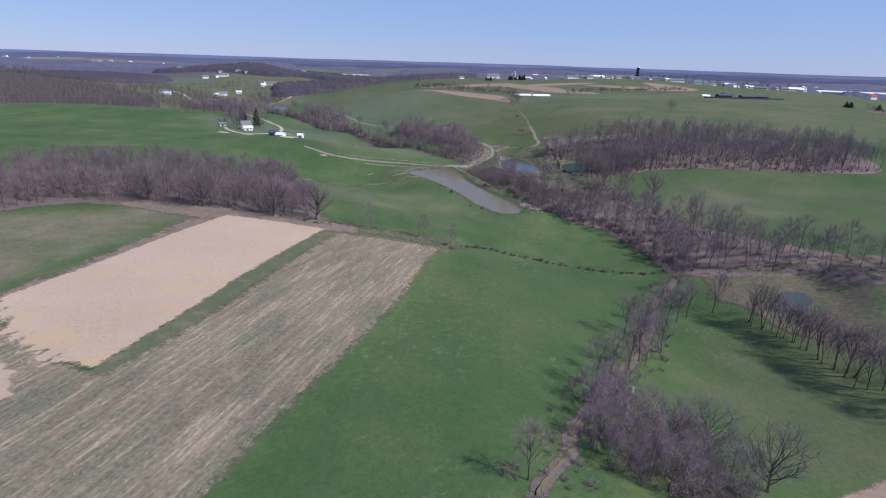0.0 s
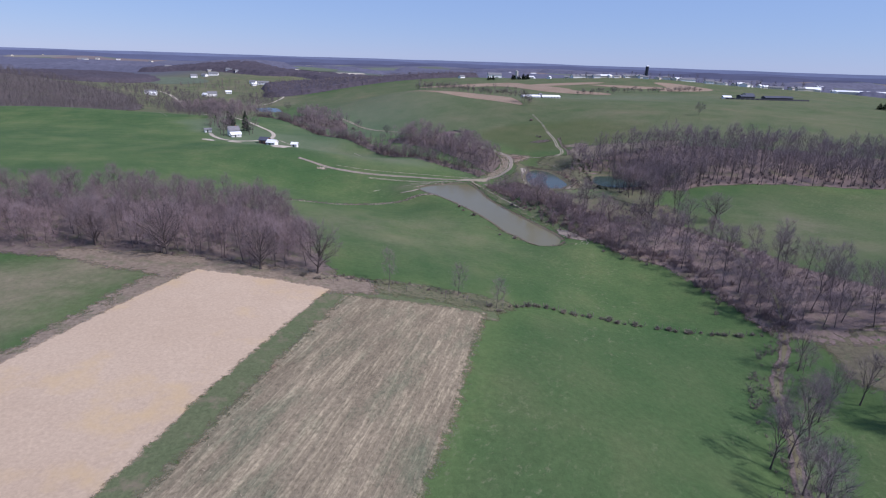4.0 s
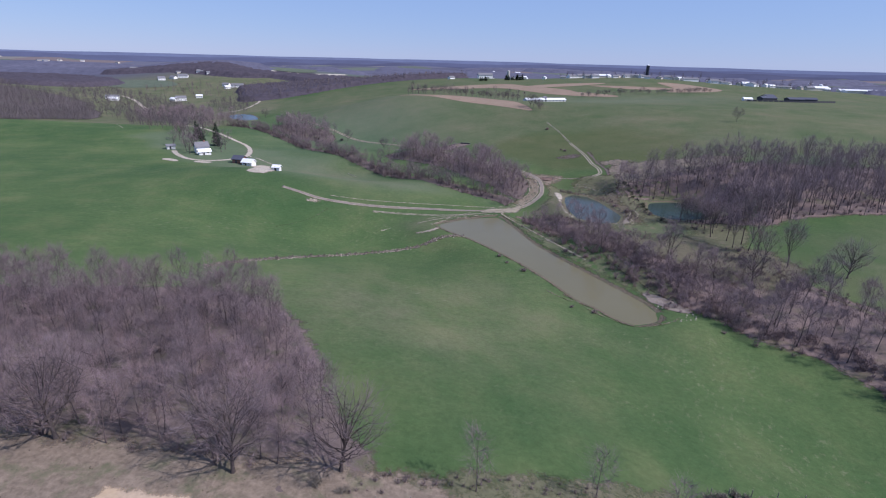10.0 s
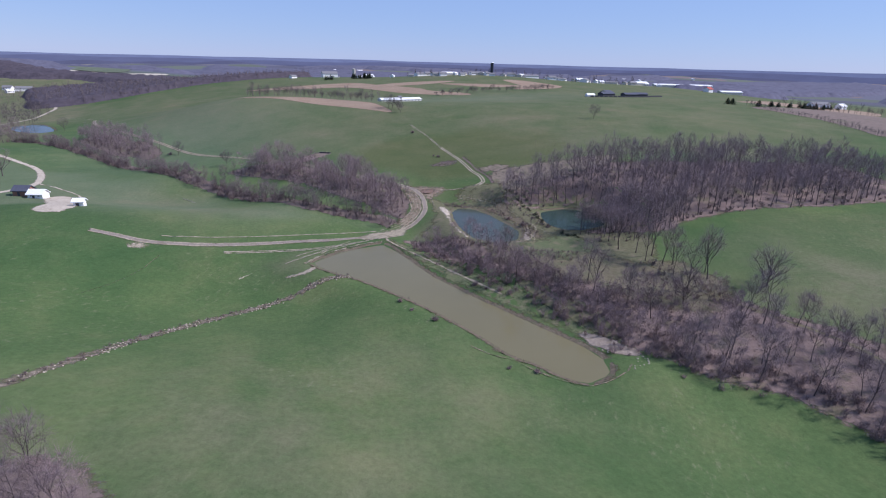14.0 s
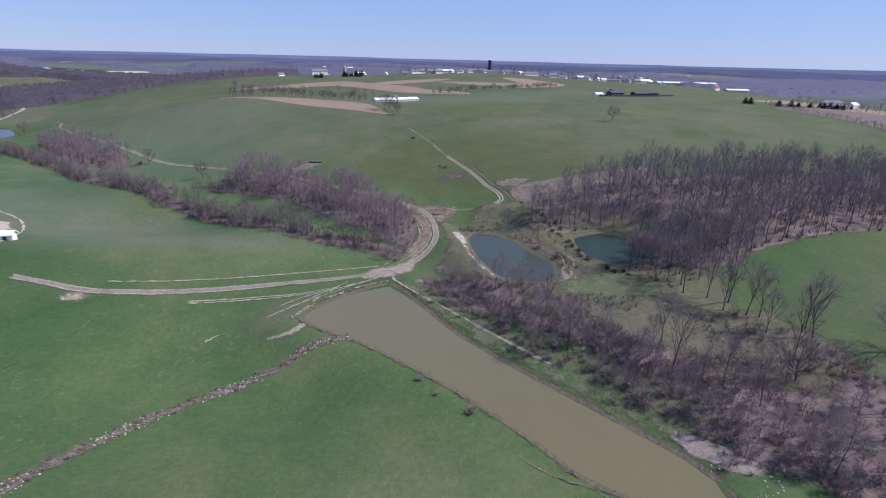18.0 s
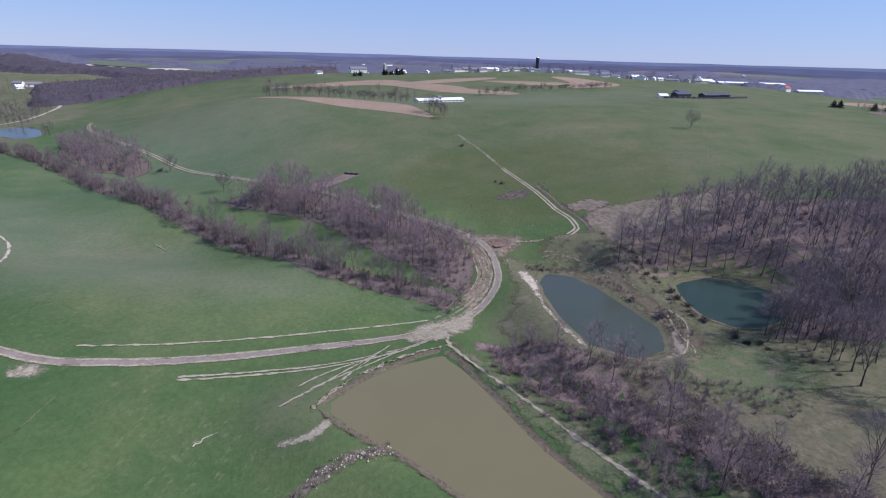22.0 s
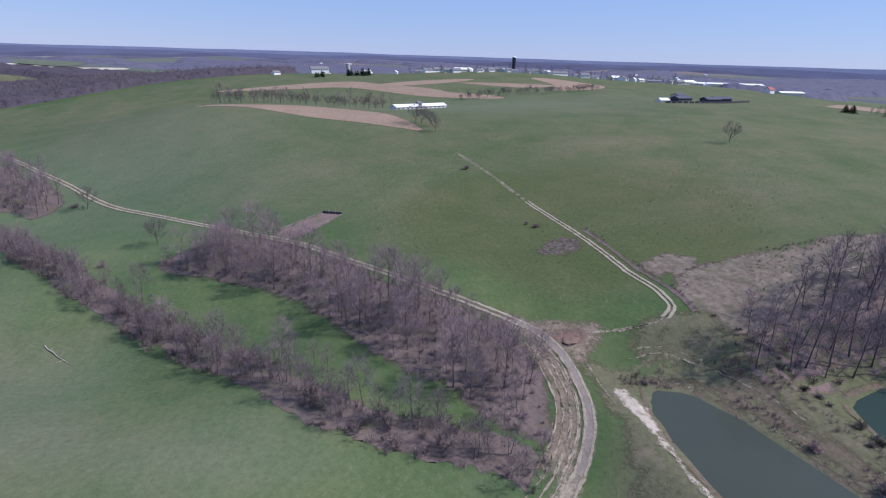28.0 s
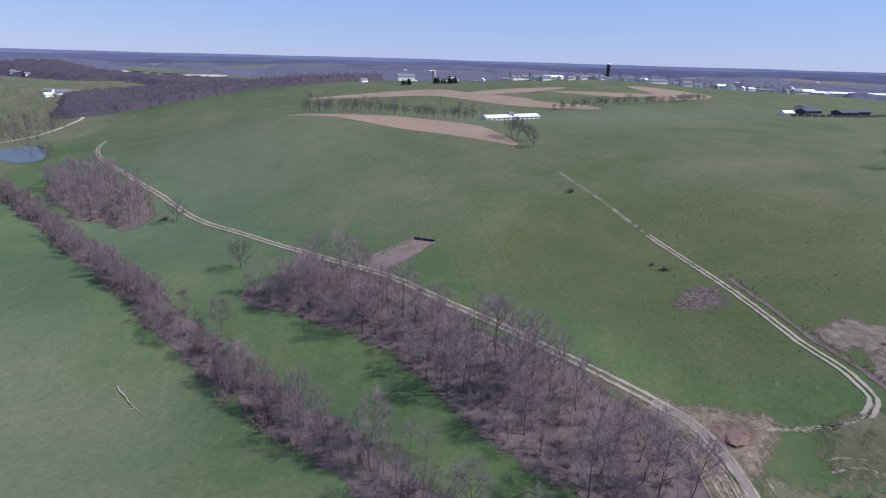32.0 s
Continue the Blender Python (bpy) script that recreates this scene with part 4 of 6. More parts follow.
heap_mesh = bpy.data.meshes.new("soil_heap")
bm.to_mesh(heap_mesh)
bm.free()
heap_mesh.materials.append(RED_EARTH)
heap = tagged(new("soil_heap", heap_mesh), "heap of reddish soil at the lane fork", "soil heap")
heap.matrix_basis = pose(58.3, 303.6, gz(58.3, 303.6) + 0.05, 0, 0, 30)
laid(ribbon("road", [(-232, 690), (-221, 715), (-215, 744), (-216, 793), (-220, 840), (-245, 890)], 4.0, SAND, 0.15, 4, 0.2, thin=0.2), "pale valley road below the hill", "road")
laid(ribbon("road", [(-318, 715), (-345, 770), (-375, 820), (-404, 866), (-440, 905)], 5.0, SAND, 0.15, 6, 0.2), "pale country road in the far valley", "road")
DITCH = [(-62, 168), (-56, 178), (-50, 188), (-42, 203), (-33, 214), (-24, 220), (-12, 225), (0, 230), (9, 231)]
laid(ribbon("ditch", DITCH, 2.8, SCRUB, 0.09, 1.2, 0.35, thin=0.40), "rocky weedy ditch across the pasture", "ditch")
CREEK = [(20, -24), (29, -6), (35, 3), (37, 9), (43, 18), (54, 34), (62, 46), (70, 60), (80, 80), (92, 96), (104, 120), (110, 150), (100, 180), (96, 205)]
laid(ribbon("creek_bank", CREEK, 2.2, LITTER, 0.06, 2, 0.25), "eroded earth banks of a creek", "bank")
laid(ribbon("creek", CREEK, 0.5, POND_WATER, 0.10, 2, 0.12), "narrow shallow muddy creek", "creek")
laid(drape("road", straight_outline([(66, -6), (74, 3.5), (92, 10.5), (130, 16), (130, 9), (94, 3), (78, -6), (68, -16)], 2, 0.15, 15), PLOUGHED, 0.08), "brown dirt road at the meadow edge", "road")


# ---- trees ----
def tube(vs, fs, path, radii, sides):
    """Adds a tapered tube along a path to the lists of vertices and faces."""
    at, n = len(vs), len(path)
    for i, (p, rad) in enumerate(zip(path, radii)):
        d = np.array(path[min(i + 1, n - 1)]) - np.array(path[max(i - 1, 0)])
        d = d / (np.linalg.norm(d) + 1e-9)
        u = np.cross(d, (0.3, 0.9, 0.1) if abs(d[2]) > 0.7 else (0, 0, 1))
        u = u / (np.linalg.norm(u) + 1e-9)
        w = np.cross(d, u)
        for k in range(sides):
            a = 2 * math.pi * k / sides
            vs.append(np.array(p) + rad * (math.cos(a) * u + math.sin(a) * w))
    for i in range(n - 1):
        for k in range(sides):
            a, b = at + i * sides + k, at + i * sides + (k + 1) % sides
            fs.append((a, b, b + sides, a + sides))


def wander(r, start, way, length, steps, bend, rise=0.0):
    p, d, out = np.array(start, float), np.array(way, float) / np.linalg.norm(way), [np.array(start, float)]
    for _ in range(steps):
        d = d + r.normal(0, bend, 3) + (0, 0, rise)
        d = d / np.linalg.norm(d)
        p = p + d * length / steps
        out.append(p.copy())
    return out


def blades(r, starts, ways, lengths, widths):
    """Thin tapering blades, one triangle each."""
    n = len(starts)
    side = np.cross(ways, r.normal(0, 1, (n, 3)))
    side = side / (np.linalg.norm(side, axis=1)[:, None] + 1e-9) * np.asarray(widths)[:, None] * 0.5
    v = np.stack([starts - side, starts + side, starts + ways * np.asarray(lengths)[:, None]], 1).reshape(-1, 3)
    return v, np.arange(3 * n).reshape(-1, 3)


def bare_tree(seed, height, spread, limbs, branches, twigs, trunk_share=0.62, fork=0.25, stem=0.016, twig_size=1.0, twig_width=0.026, mid=0.66, tall=0.34, low=-0.35):
    """Trunk (verts, faces) and crown (verts, faces, slots) of a leafless tree: limbs reach into a rounded crown that a haze of fine twigs fills."""
    r = np.random.RandomState(seed)
    tv, tf, cv, cf = [], [], [], []
    trunk = wander(r, (0, 0, -0.3), (r.normal(0, 0.07), r.normal(0, 0.07), 1), height * trunk_share, 6, 0.035, 0.05)
    r0 = height * stem
    tube(tv, tf, trunk, [r0 * (1.4 if i == 0 else 1 - 0.14 * i) for i in range(7)], 5)
    centre = np.array([trunk[4][0], trunk[4][1], height * mid])
    radii = np.array([spread, spread * r.uniform(0.85, 1.1), height * tall])
    bs, be, bw = [], [], []
    for i in range(limbs):
        rank = (i + r.rand() * 0.8) / limbs
        k = min(fork + (1 - fork) * rank, 0.99)
        j = min(int(k * 6), 5)
        base = trunk[j] + (trunk[j + 1] - trunk[j]) * (k * 6 - j)
        a, e = i * 2.4 + r.normal(0, 0.4), low + r.normal(0, 0.18) + (1.35 - low) * rank ** 1.2
        way = np.array([math.cos(a) * math.cos(e), math.sin(a) * math.cos(e), math.sin(e)])
        tip = centre + way * radii * r.uniform(0.72, 0.98)
        span = np.linalg.norm(tip - base)
        bend = base + (tip - base) * 0.5 + r.normal(0, 0.09, 3) * span
        limb = [base * (1 - q) ** 2 + bend * 2 * q * (1 - q) + tip * q * q + r.normal(0, 0.02, 3) * span * (0 < q < 1) for q in (0, 0.33, 0.67, 1)]
        rl = r0 * (0.52 - 0.26 * k)
        tube(cv, cf, limb, [rl, rl * 0.7, rl * 0.42, rl * 0.12], 3)
        for b in range(branches):
            q = 0.25 + 0.75 * (b + r.rand()) / branches
            j2 = min(int(q * 3), 2)
            s = limb[j2] + (limb[j2 + 1] - limb[j2]) * (q * 3 - j2)
            side = way + r.normal(0, 0.5, 3)
            d = centre + side / np.linalg.norm(side) * radii * r.uniform(0.72, 1.04) - s
            reach = np.linalg.norm(d)
            bs.append(s)
            be.append(d * min(1.0, 0.7 * span / reach))
            bw.append(rl * 0.6 + 0.02)
    slots = [0] * len(cf)
    bs, be = np.array(bs), np.array(be)
    bl = np.linalg.norm(be, axis=1)
    pick = np.repeat(np.arange(len(bs)), twigs)
    ts = bs[pick] + be[pick] * (0.02 + 0.98 * r.rand(len(pick)))[:, None]
    out = (ts - centre) / radii
    tw = be[pick] / bl[pick][:, None] * 0.5 + out * 0.45 + r.normal(0, 0.36, (len(pick), 3)) + (0, 0, 0.25)
    tw = tw / np.linalg.norm(tw, axis=1)[:, None]
    for starts, ways, lengths, widths, slot in ((bs, be / bl[:, None], bl, np.array(bw), 0), (ts, tw, twig_size * r.uniform(0.6, 1.4, len(ts)), twig_width * r.uniform(0.7, 1.3, len(ts)), 1)):
        v, f = blades(r, starts, ways, lengths, widths)
        cf += [tuple(k + len(cv) for k in t) for t in f.tolist()]
        cv += list(v)
        slots += [slot] * len(f)
    return (tv, tf), (cv, cf, slots)


def tree_model(seed, label, twig=None, bark=None, **shape):
    """A model tree: a thing with its parts for single trees, and its arrays for whole groves."""
    (tv, tf), (cv, cf, slots) = bare_tree(seed, **shape)
    ob = new("tree")
    part("trunk", mesh_of("trunk", tv, tf, bark or BARK, True), ob)
    part("crown", mesh_of("crown", cv, cf, [bark or BARK, twig or TWIG], slots=slots), ob)
    tris, own = triangles(list(tf) + [tuple(i + len(tv) for i in f) for f in cf])
    arrays = np.array(list(tv) + list(cv), np.float32), tris, np.array([0] * len(tf) + list(slots))[own]
    return tagged(ob, label, "tree"), arrays


def plant(models, places, group, low=0.8, high=1.2, seed=1, label=""):
    """Single trees: copies of the models at places."""
    r = np.random.RandomState(seed)
    z = ground_z(places[:, 0], places[:, 1])
    for (x, y), h in zip(places, z):
        s = r.uniform(low, high)
        m = pose(x, y, h - 0.05, r.normal(0, 2), r.normal(0, 2), r.uniform(0, 360))
        ob = copy_thing(models[r.randint(len(models))][0], m)
        ob.matrix_basis = m @ Matrix.Diagonal((s * r.uniform(0.92, 1.08), s * r.uniform(0.92, 1.08), s, 1))
        tagged(ob, label, group=group)


def grove(models, places, label, low=0.8, high=1.2, seed=1):
    """A whole grove of trees too many to tell apart, as one mesh."""
    r = np.random.RandomState(seed)
    z = ground_z(places[:, 0], places[:, 1])
    vs, fs, ss, at = [], [], [], 0
    for (x, y), h in zip(places, z):
        v, f, s = models[r.randint(len(models))][1]
        k = r.uniform(low, high)
        m = np.array((pose(x, y, h - 0.05, r.normal(0, 2), r.normal(0, 2), r.uniform(0, 360)) @ Matrix.Diagonal((k * r.uniform(0.9, 1.1), k * r.uniform(0.9, 1.1), k, 1))))
        vs.append(v @ m[:3, :3].T + m[:3, 3])
        fs.append(f + at)
        ss.append(s)
        at += len(v)
    return tagged(new("grove", fast_mesh("grove", np.vstack(vs), np.vstack(fs), [BARK, TWIG], np.concatenate(ss))), label, "trees", kind="stuff")


WOOD_TREES = [tree_model(11 + i, "tall slim bare woodland tree in early spring", height=h, spread=sp, limbs=10, branches=9, twigs=13, trunk_share=0.84, fork=0.34, stem=0.0105, twig_size=2.1, twig_width=0.023, mid=0.64, tall=0.38)
              for i, (h, sp) in enumerate(((13, 3.3), (15, 3.6), (11.5, 3.2), (14, 3.0), (12.5, 3.6)))]
FAR_TREES = [tree_model(21 + i, "tall slim bare woodland tree in early spring", height=h, spread=sp, limbs=8, branches=7, twigs=9, trunk_share=0.84, fork=0.36, stem=0.0105, twig_size=2.2, twig_width=0.036, mid=0.63, tall=0.38)
             for i, (h, sp) in enumerate(((13, 2.8), (15, 3.0), (11.5, 2.6), (14, 2.5)))]
OPEN_TREES = [tree_model(31 + i, "large bare spreading tree with dark limbs", bark=DARK_BARK, height=h, spread=sp, limbs=20, branches=10, twigs=13, trunk_share=0.45, fork=0.26, stem=0.022, twig_size=1.9, twig_width=0.018, mid=0.60, tall=0.40, low=-0.5)
              for i, (h, sp) in enumerate(((13, 6.2), (12, 5.6)))]
SMALL_TREES = [tree_model(51 + i, "slim bare young grey tree", height=h, spread=sp, limbs=7, branches=7, twigs=12, trunk_share=0.84, fork=0.22, stem=0.0085, twig_size=1.7, twig_width=0.022, mid=0.57, tall=0.43)
               for i, (h, sp) in enumerate(((8, 1.9), (9.5, 2.1), (7, 1.9)))]
SHORE_TREES = [tree_model(61 + i, "dark forked bare tree on rough grass", bark=DARK_BARK, height=h, spread=sp, limbs=9, branches=8, twigs=13, trunk_share=0.66, fork=0.34, stem=0.0135, twig_size=1.8, twig_width=0.020, mid=0.70, tall=0.32, low=0.0)
               for i, (h, sp) in enumerate(((12, 3.4), (10.5, 3.0), (13, 3.2)))]
ROUND_TREES = [tree_model(66 + i, "round-crowned bare tree on the hill", DIM_TWIG, height=h, spread=sp, limbs=14, branches=9, twigs=11, trunk_share=0.5, fork=0.32, stem=0.014, twig_size=1.5, twig_width=0.030, mid=0.62, tall=0.38)
               for i, (h, sp) in enumerate(((10.5, 4.6), (9, 4.0)))]
PALE_TREES = [tree_model(71, "pale grey bare thicket tree", PALE_TWIG, height=8, spread=3.0, limbs=12, branches=6, twigs=10, trunk_share=0.6, fork=0.15, stem=0.012, twig_size=1.0, mid=0.55, tall=0.42)]

FRONT_WOOD = [(-125, 84), (-106, 88), (-96, 100), (-82, 102), (-69, 104), (-53, 101), (-33, 97), (-22, 97), (-22, 108), (-29, 121), (-36, 138), (-44, 150), (-70, 148), (-100, 142), (-128, 130)]
VALLEY_WOOD = [(35, 260), (46, 257), (53, 250), (55, 245), (62, 239.5), (73, 239), (80, 232), (85, 219), (92, 207), (104, 200), (106, 190), (104, 176), (111, 160), (118, 145), (125, 128), (136, 110), (154, 98), (180, 92), (230, 84), (226, 50), (176, 52), (150, 66), (136, 84), (122, 92), (104, 94), (93, 102), (91, 122), (84, 144), (71, 157), (63, 170), (59, 184), (57, 203), (50, 222), (40, 240)]
HILL_WOOD = [(84, 283), (91, 289), (120, 294), (150, 296), (185, 288), (230, 285), (272, 272), (262, 229), (231, 227), (178, 233), (140, 232), (122, 228), (104, 236), (99, 241), (110, 243), (122, 250), (122, 268), (110, 276), (97, 275), (88, 276)]
ROW_A = [(-165, 530), (-140, 512), (-103, 466), (-76, 427), (-54, 392), (-38, 367), (-24, 348), (-9, 325), (2, 307), (10, 297), (19, 290), (30, 284), (36, 278)]
ROW_B = [(-26, 380), (-9, 389), (4, 385), (20, 361), (31, 341), (40, 326), (46.5, 311), (47, 297), (41, 283), (34, 288), (29, 299), (22, 309), (14, 325), (5, 349), (-8, 362)]
CLUMP = [(-126, 528), (-112, 538), (-98, 528), (-90, 506), (-78, 496), (-68, 470), (-73, 455), (-84, 466), (-96, 470), (-104, 482), (-116, 500)]

FRONT_FLOOR = [(-128, 80), (-108, 84), (-96, 95), (-80, 97.5), (-66, 98), (-48, 95.8), (-34, 94), (-18, 92.5), (-16, 99), (-24, 112), (-27, 122), (-34, 140), (-44, 152), (-70, 150), (-100, 144), (-130, 132)]
for outline, name, label in ((FRONT_FLOOR, "wood_floor", "leaf litter under the bare wood"),
                             (ROW_B, "wood_floor", "leaf litter under the lane-side trees"), (CLUMP, "wood_floor", "leaf litter under a tree clump")):
    laid(drape(name, rounded_outline(outline, 2.0, 0.7, 31), LITTER, 0.05, soft=2.0), label, "ground")
laid(drape("wood_floor", rounded_outline(VALLEY_WOOD, 2.0, 0.7, 31), FLOOR, 0.05, soft=2.2), "pinkish leaf litter on the valley floor", "ground")
laid(drape("wood_floor", rounded_outline(HILL_WOOD, 2.0, 0.7, 31), FLOOR, 0.05, soft=2.2), "leaf litter under the hillside wood", "ground")
GLADE = [(58, 238), (72, 239), (82, 232), (88, 220), (96, 208), (105, 203), (108, 192), (104, 180), (92, 176), (80, 182), (72, 196), (64, 208), (58, 220)]
laid(drape("ground_cover", rounded_outline(GLADE, 2.0, 1.2, 32), STRAW, 0.09, soft=3.0), "dead grass in an open glade", "ground")
laid(drape("ground_cover", rounded_outline([(66, 237), (76, 238), (86, 240), (92, 235), (91, 226), (84, 219), (76, 219), (71, 226)], 2.0, 1.6, 37), MARGIN, 0.12, soft=4.0, thin=0.18), "green grass coming up in the glade", "ground")
laid(drape("ground_cover", rounded_outline([(90, 300), (88, 288), (90, 276), (88, 262), (86, 252), (83, 247), (82, 256), (83.5, 268), (82.5, 280), (76, 292), (68, 297), (72, 300), (84, 300)], 2.0, 1.2, 38), STRIP_GRASS, 0.075, soft=2.5, thin=0.15), "rough olive grass between the ponds", "ground")
laid(ribbon("wood_floor", ROW_A, 7.5, LITTER, 0.05, 2, 0.8), "leaf litter under the creek hedgerow", "ground")

CREEK_THICKET = [(38, 8), (42, 18), (50, 27), (56, 22), (58, 12), (64, 5), (60, -2), (50, -3), (42, 0)]
front = scatter_in(FRONT_WOOD, 4.3, 1, inset=0.5)
nearest = front[:, 1] < 113
plant(WOOD_TREES, front[nearest], "trees of the field-side wood", 0.62, 0.88, 1)
grove(WOOD_TREES, front[~nearest], "bare trees filling the field-side wood", 0.62, 0.9, 31)
grove(SMALL_TREES, scatter_in(FRONT_WOOD, 4.5, 2), "slim young trees in the field-side wood", 0.7, 1.1, 2)
# the tall stand in the valley bottom, thinning towards its head
STAND = [(95, 104), (93, 124), (86, 142), (74, 156), (70, 164), (84, 168), (96, 172), (104, 172), (110, 159), (117, 144), (123, 128), (134, 109), (152, 97), (178, 90), (226, 82), (222, 54), (178, 56), (154, 70), (140, 86), (124, 94), (106, 98)]
plant(WOOD_TREES, scatter_in(STAND, 6.2, 3, inset=0.5), "trees of the valley wood", 0.72, 1.08, 3)
grove(WOOD_TREES + SMALL_TREES, scatter_in(STAND, 8.0, 57, inset=0.5), "slim bare trees between the taller ones", 0.55, 0.85, 57)
HEAD = [(36, 258), (46, 257), (55, 245), (64, 238), (66, 224), (68, 208), (72, 196), (74, 182), (64, 178), (57, 203), (50, 222), (42, 240)]
head = scatter_in(HEAD, 5.5, 33, inset=0.5)
grove(SMALL_TREES + WOOD_TREES[2:3], head, "slim trees at the head of the valley wood", 0.55, 0.95, 33)
plant(SHORE_TREES, np.array([(99, 228), (100, 224), (97, 220), (100, 215), (103, 211), (98, 208), (101, 204), (103, 202), (98, 196), (73, 185), (75, 178), (68, 193), (72, 201), (57, 224), (52, 207), (94, 186), (105, 190), (108, 194)]), "dark trees below the wood pond", 0.95, 1.3, 35)
THICKET = [(62, 172), (64, 190), (74, 196), (84, 190), (98, 186), (104, 178), (98, 170), (84, 164), (72, 158)]
grove(SMALL_TREES, scatter_in(THICKET, 4.2, 65), "slim trees of the valley thicket", 0.5, 0.9, 65)
SHORE = [(96, 240), (106, 241), (118, 246), (124, 254), (134, 246), (138, 233), (122, 226), (112, 222), (104, 224), (97, 231)]
grove(FAR_TREES, np.vstack([scatter_in(SHORE, 4.2, 38), scatter_in([(94, 243), (103, 242), (112, 246), (118, 252), (122, 246), (106, 234), (98, 234)], 6.0, 36)]), "slim trees on the shore of the wood pond", 0.75, 1.0, 38)
plant(FAR_TREES, np.array([(96.5, 241), (99, 243), (101.5, 240.5), (104, 243), (107, 241), (97, 237), (100, 236), (103.5, 237), (110, 244), (94.5, 238.5)]), "dark trees below the wood pond", 0.7, 0.95, 37)
west_edge = np.vstack([scatter_along([(39, 248), (46, 226), (55, 202), (61, 180), (72, 160), (86, 146), (93, 122), (96, 102)], 3.2, 8, k) for k in (34, 35)])
grove(SMALL_TREES, west_edge[::2], "thick young growth along the pasture edge", 0.5, 0.9, 34)
grove(SMALL_TREES + WOOD_TREES[2:3], scatter_in([(84, 284), (91, 291), (106, 294), (114, 284), (108, 276), (97, 276), (88, 277)], 4.2, 59), "slim trees at the corner of the hillside wood", 0.55, 0.85, 59)
hill = scatter_in(HILL_WOOD, 4.5, 4, inset=0.5)
grove(FAR_TREES, hill, "bare trees of the hillside wood", 0.85, 1.15, 4)
row_a = np.vstack([scatter_along(ROW_A, 2.3, 5, 5), scatter_along(ROW_A, 2.8, 8, 15)])
gap = np.exp(-((row_a[:, 0] - 14) / 9) ** 2 - ((row_a[:, 1] - 296) / 9) ** 2)
grove(SMALL_TREES, row_a[np.random.RandomState(5).rand(len(row_a)) > gap], "slim bare trees of the creek hedgerow", 0.6, 0.95, 5)
plant(SMALL_TREES + WOOD_TREES[2:4], np.array([(-1, 318), (1, 317), (4, 316), (7, 314), (9, 311), (11, 300), (13, 299), (18, 294), (20, 293), (24, 292), (-21, 346), (-28, 363), (-10, 331), (-45, 380), (-62, 404)]), "taller trees of the creek hedgerow", 0.7, 0.95, 39)
LANE_TREES = [(-24, 380), (-9, 386), (1, 384), (17, 360), (29, 340), (38, 325), (44.5, 310), (45, 297), (39.5, 284), (33, 288), (29, 299), (23, 309), (15, 325), (5, 349), (-8, 362)]
grove(SMALL_TREES + WOOD_TREES[2:3], scatter_in(LANE_TREES, 3.6, 6, inset=0.3), "slim bare trees beside the lane", 0.75, 1.25, 6)
grove(FAR_TREES, scatter_in(CLUMP, 4.2, 7), "bare trees of the far clump", 0.65, 0.95, 7)
grove(SMALL_TREES, scatter_in(CREEK_THICKET, 2.5, 36), "bare thicket beside the creek", 0.6, 1.0, 36)
grove(WOOD_TREES + SMALL_TREES, scatter_in([(-240, 560), (-200, 520), (-170, 490), (-160, 540), (-185, 590), (-215, 610), (-240, 680), (-300, 720), (-300, 640)], 8, 37), "scattered bare trees along the far creek", 0.7, 1.1, 37)
plant(OPEN_TREES, np.array([(-33, 96.5), (-20.5, 97.5), (-56, 102), (-74, 105), (88, 181), (60, 12), (52, 8), (66, 4), (116, 180)]), "spreading trees", 0.85, 1.1, 8)
plant(SMALL_TREES, np.array([(-4, 95.5), (12, 97), (20.5, 93)]), "hedge trees", 0.95, 1.2, 9)
plant(ROUND_TREES[:1], np.array([(217, 409)]), "lone pasture tree", 0.95, 1.0, 10, "lone bare tree on the hill pasture")
plant(SHORE_TREES, np.array([(28, -4), (60, 41), (60, 51), (45, 24), (66, 55), (50, 30), (56, 36), (98, 65), (100, 62), (101, 58), (103, 55), (104, 51), (104, 47), (105, 43), (105, 40), (106, 35), (107, 31), (109, 26), (92, 72), (76, 64), (80, 67), (84, 70), (88, 85), (74, 61), (68, 48), (62, 46)]),
      "trees along the creek", 0.8, 1.1, 11)
plant(SHORE_TREES, scatter_along([(99, 64), (103, 55), (105, 46), (106, 36), (110, 24)], 2.4, 3.5, 62), "trees along the creek", 0.7, 1.05, 62)
grove(SMALL_TREES, np.vstack([scatter_along([(92, 76), (101, 66), (106, 55), (108, 44), (110, 30)], 3.0, 7, 63), scatter_along([(44, 20), (54, 33), (62, 45), (70, 58), (80, 76), (90, 92)], 4.2, 12, 64)]), "bare young growth along the creek", 0.5, 0.9, 63)
plant(PALE_TREES, np.array([(-15, 379), (-10, 383), (-18, 375), (-12, 378)]), "pale thicket trees", 0.75, 1.0, 12)
plant(ROUND_TREES, np.array([(94, 499), (97, 492), (92, 503), (96, 482), (-27, 396), (-57, 458), (-149, 586)]), "pasture trees", 0.7, 1.1, 13)
plant(ROUND_TREES, scatter_along([(-8, 602), (14, 592), (38, 590), (79, 590), (100, 598)], 5, 5, 14), "hilltop tree row", 0.6, 1.0, 14)
plant(ROUND_TREES, scatter_along([(186, 656), (202, 659), (230, 664), (256, 672), (283, 672), (315, 678), (354, 696)], 5, 5, 16), "hilltop hedgerow trees", 0.5, 0.9, 16)
for model, _ in WOOD_TREES + FAR_TREES + OPEN_TREES + SMALL_TREES + SHORE_TREES + ROUND_TREES + PALE_TREES:
    for o in (*model.children_recursive, model):
        bpy.data.objects.remove(o)


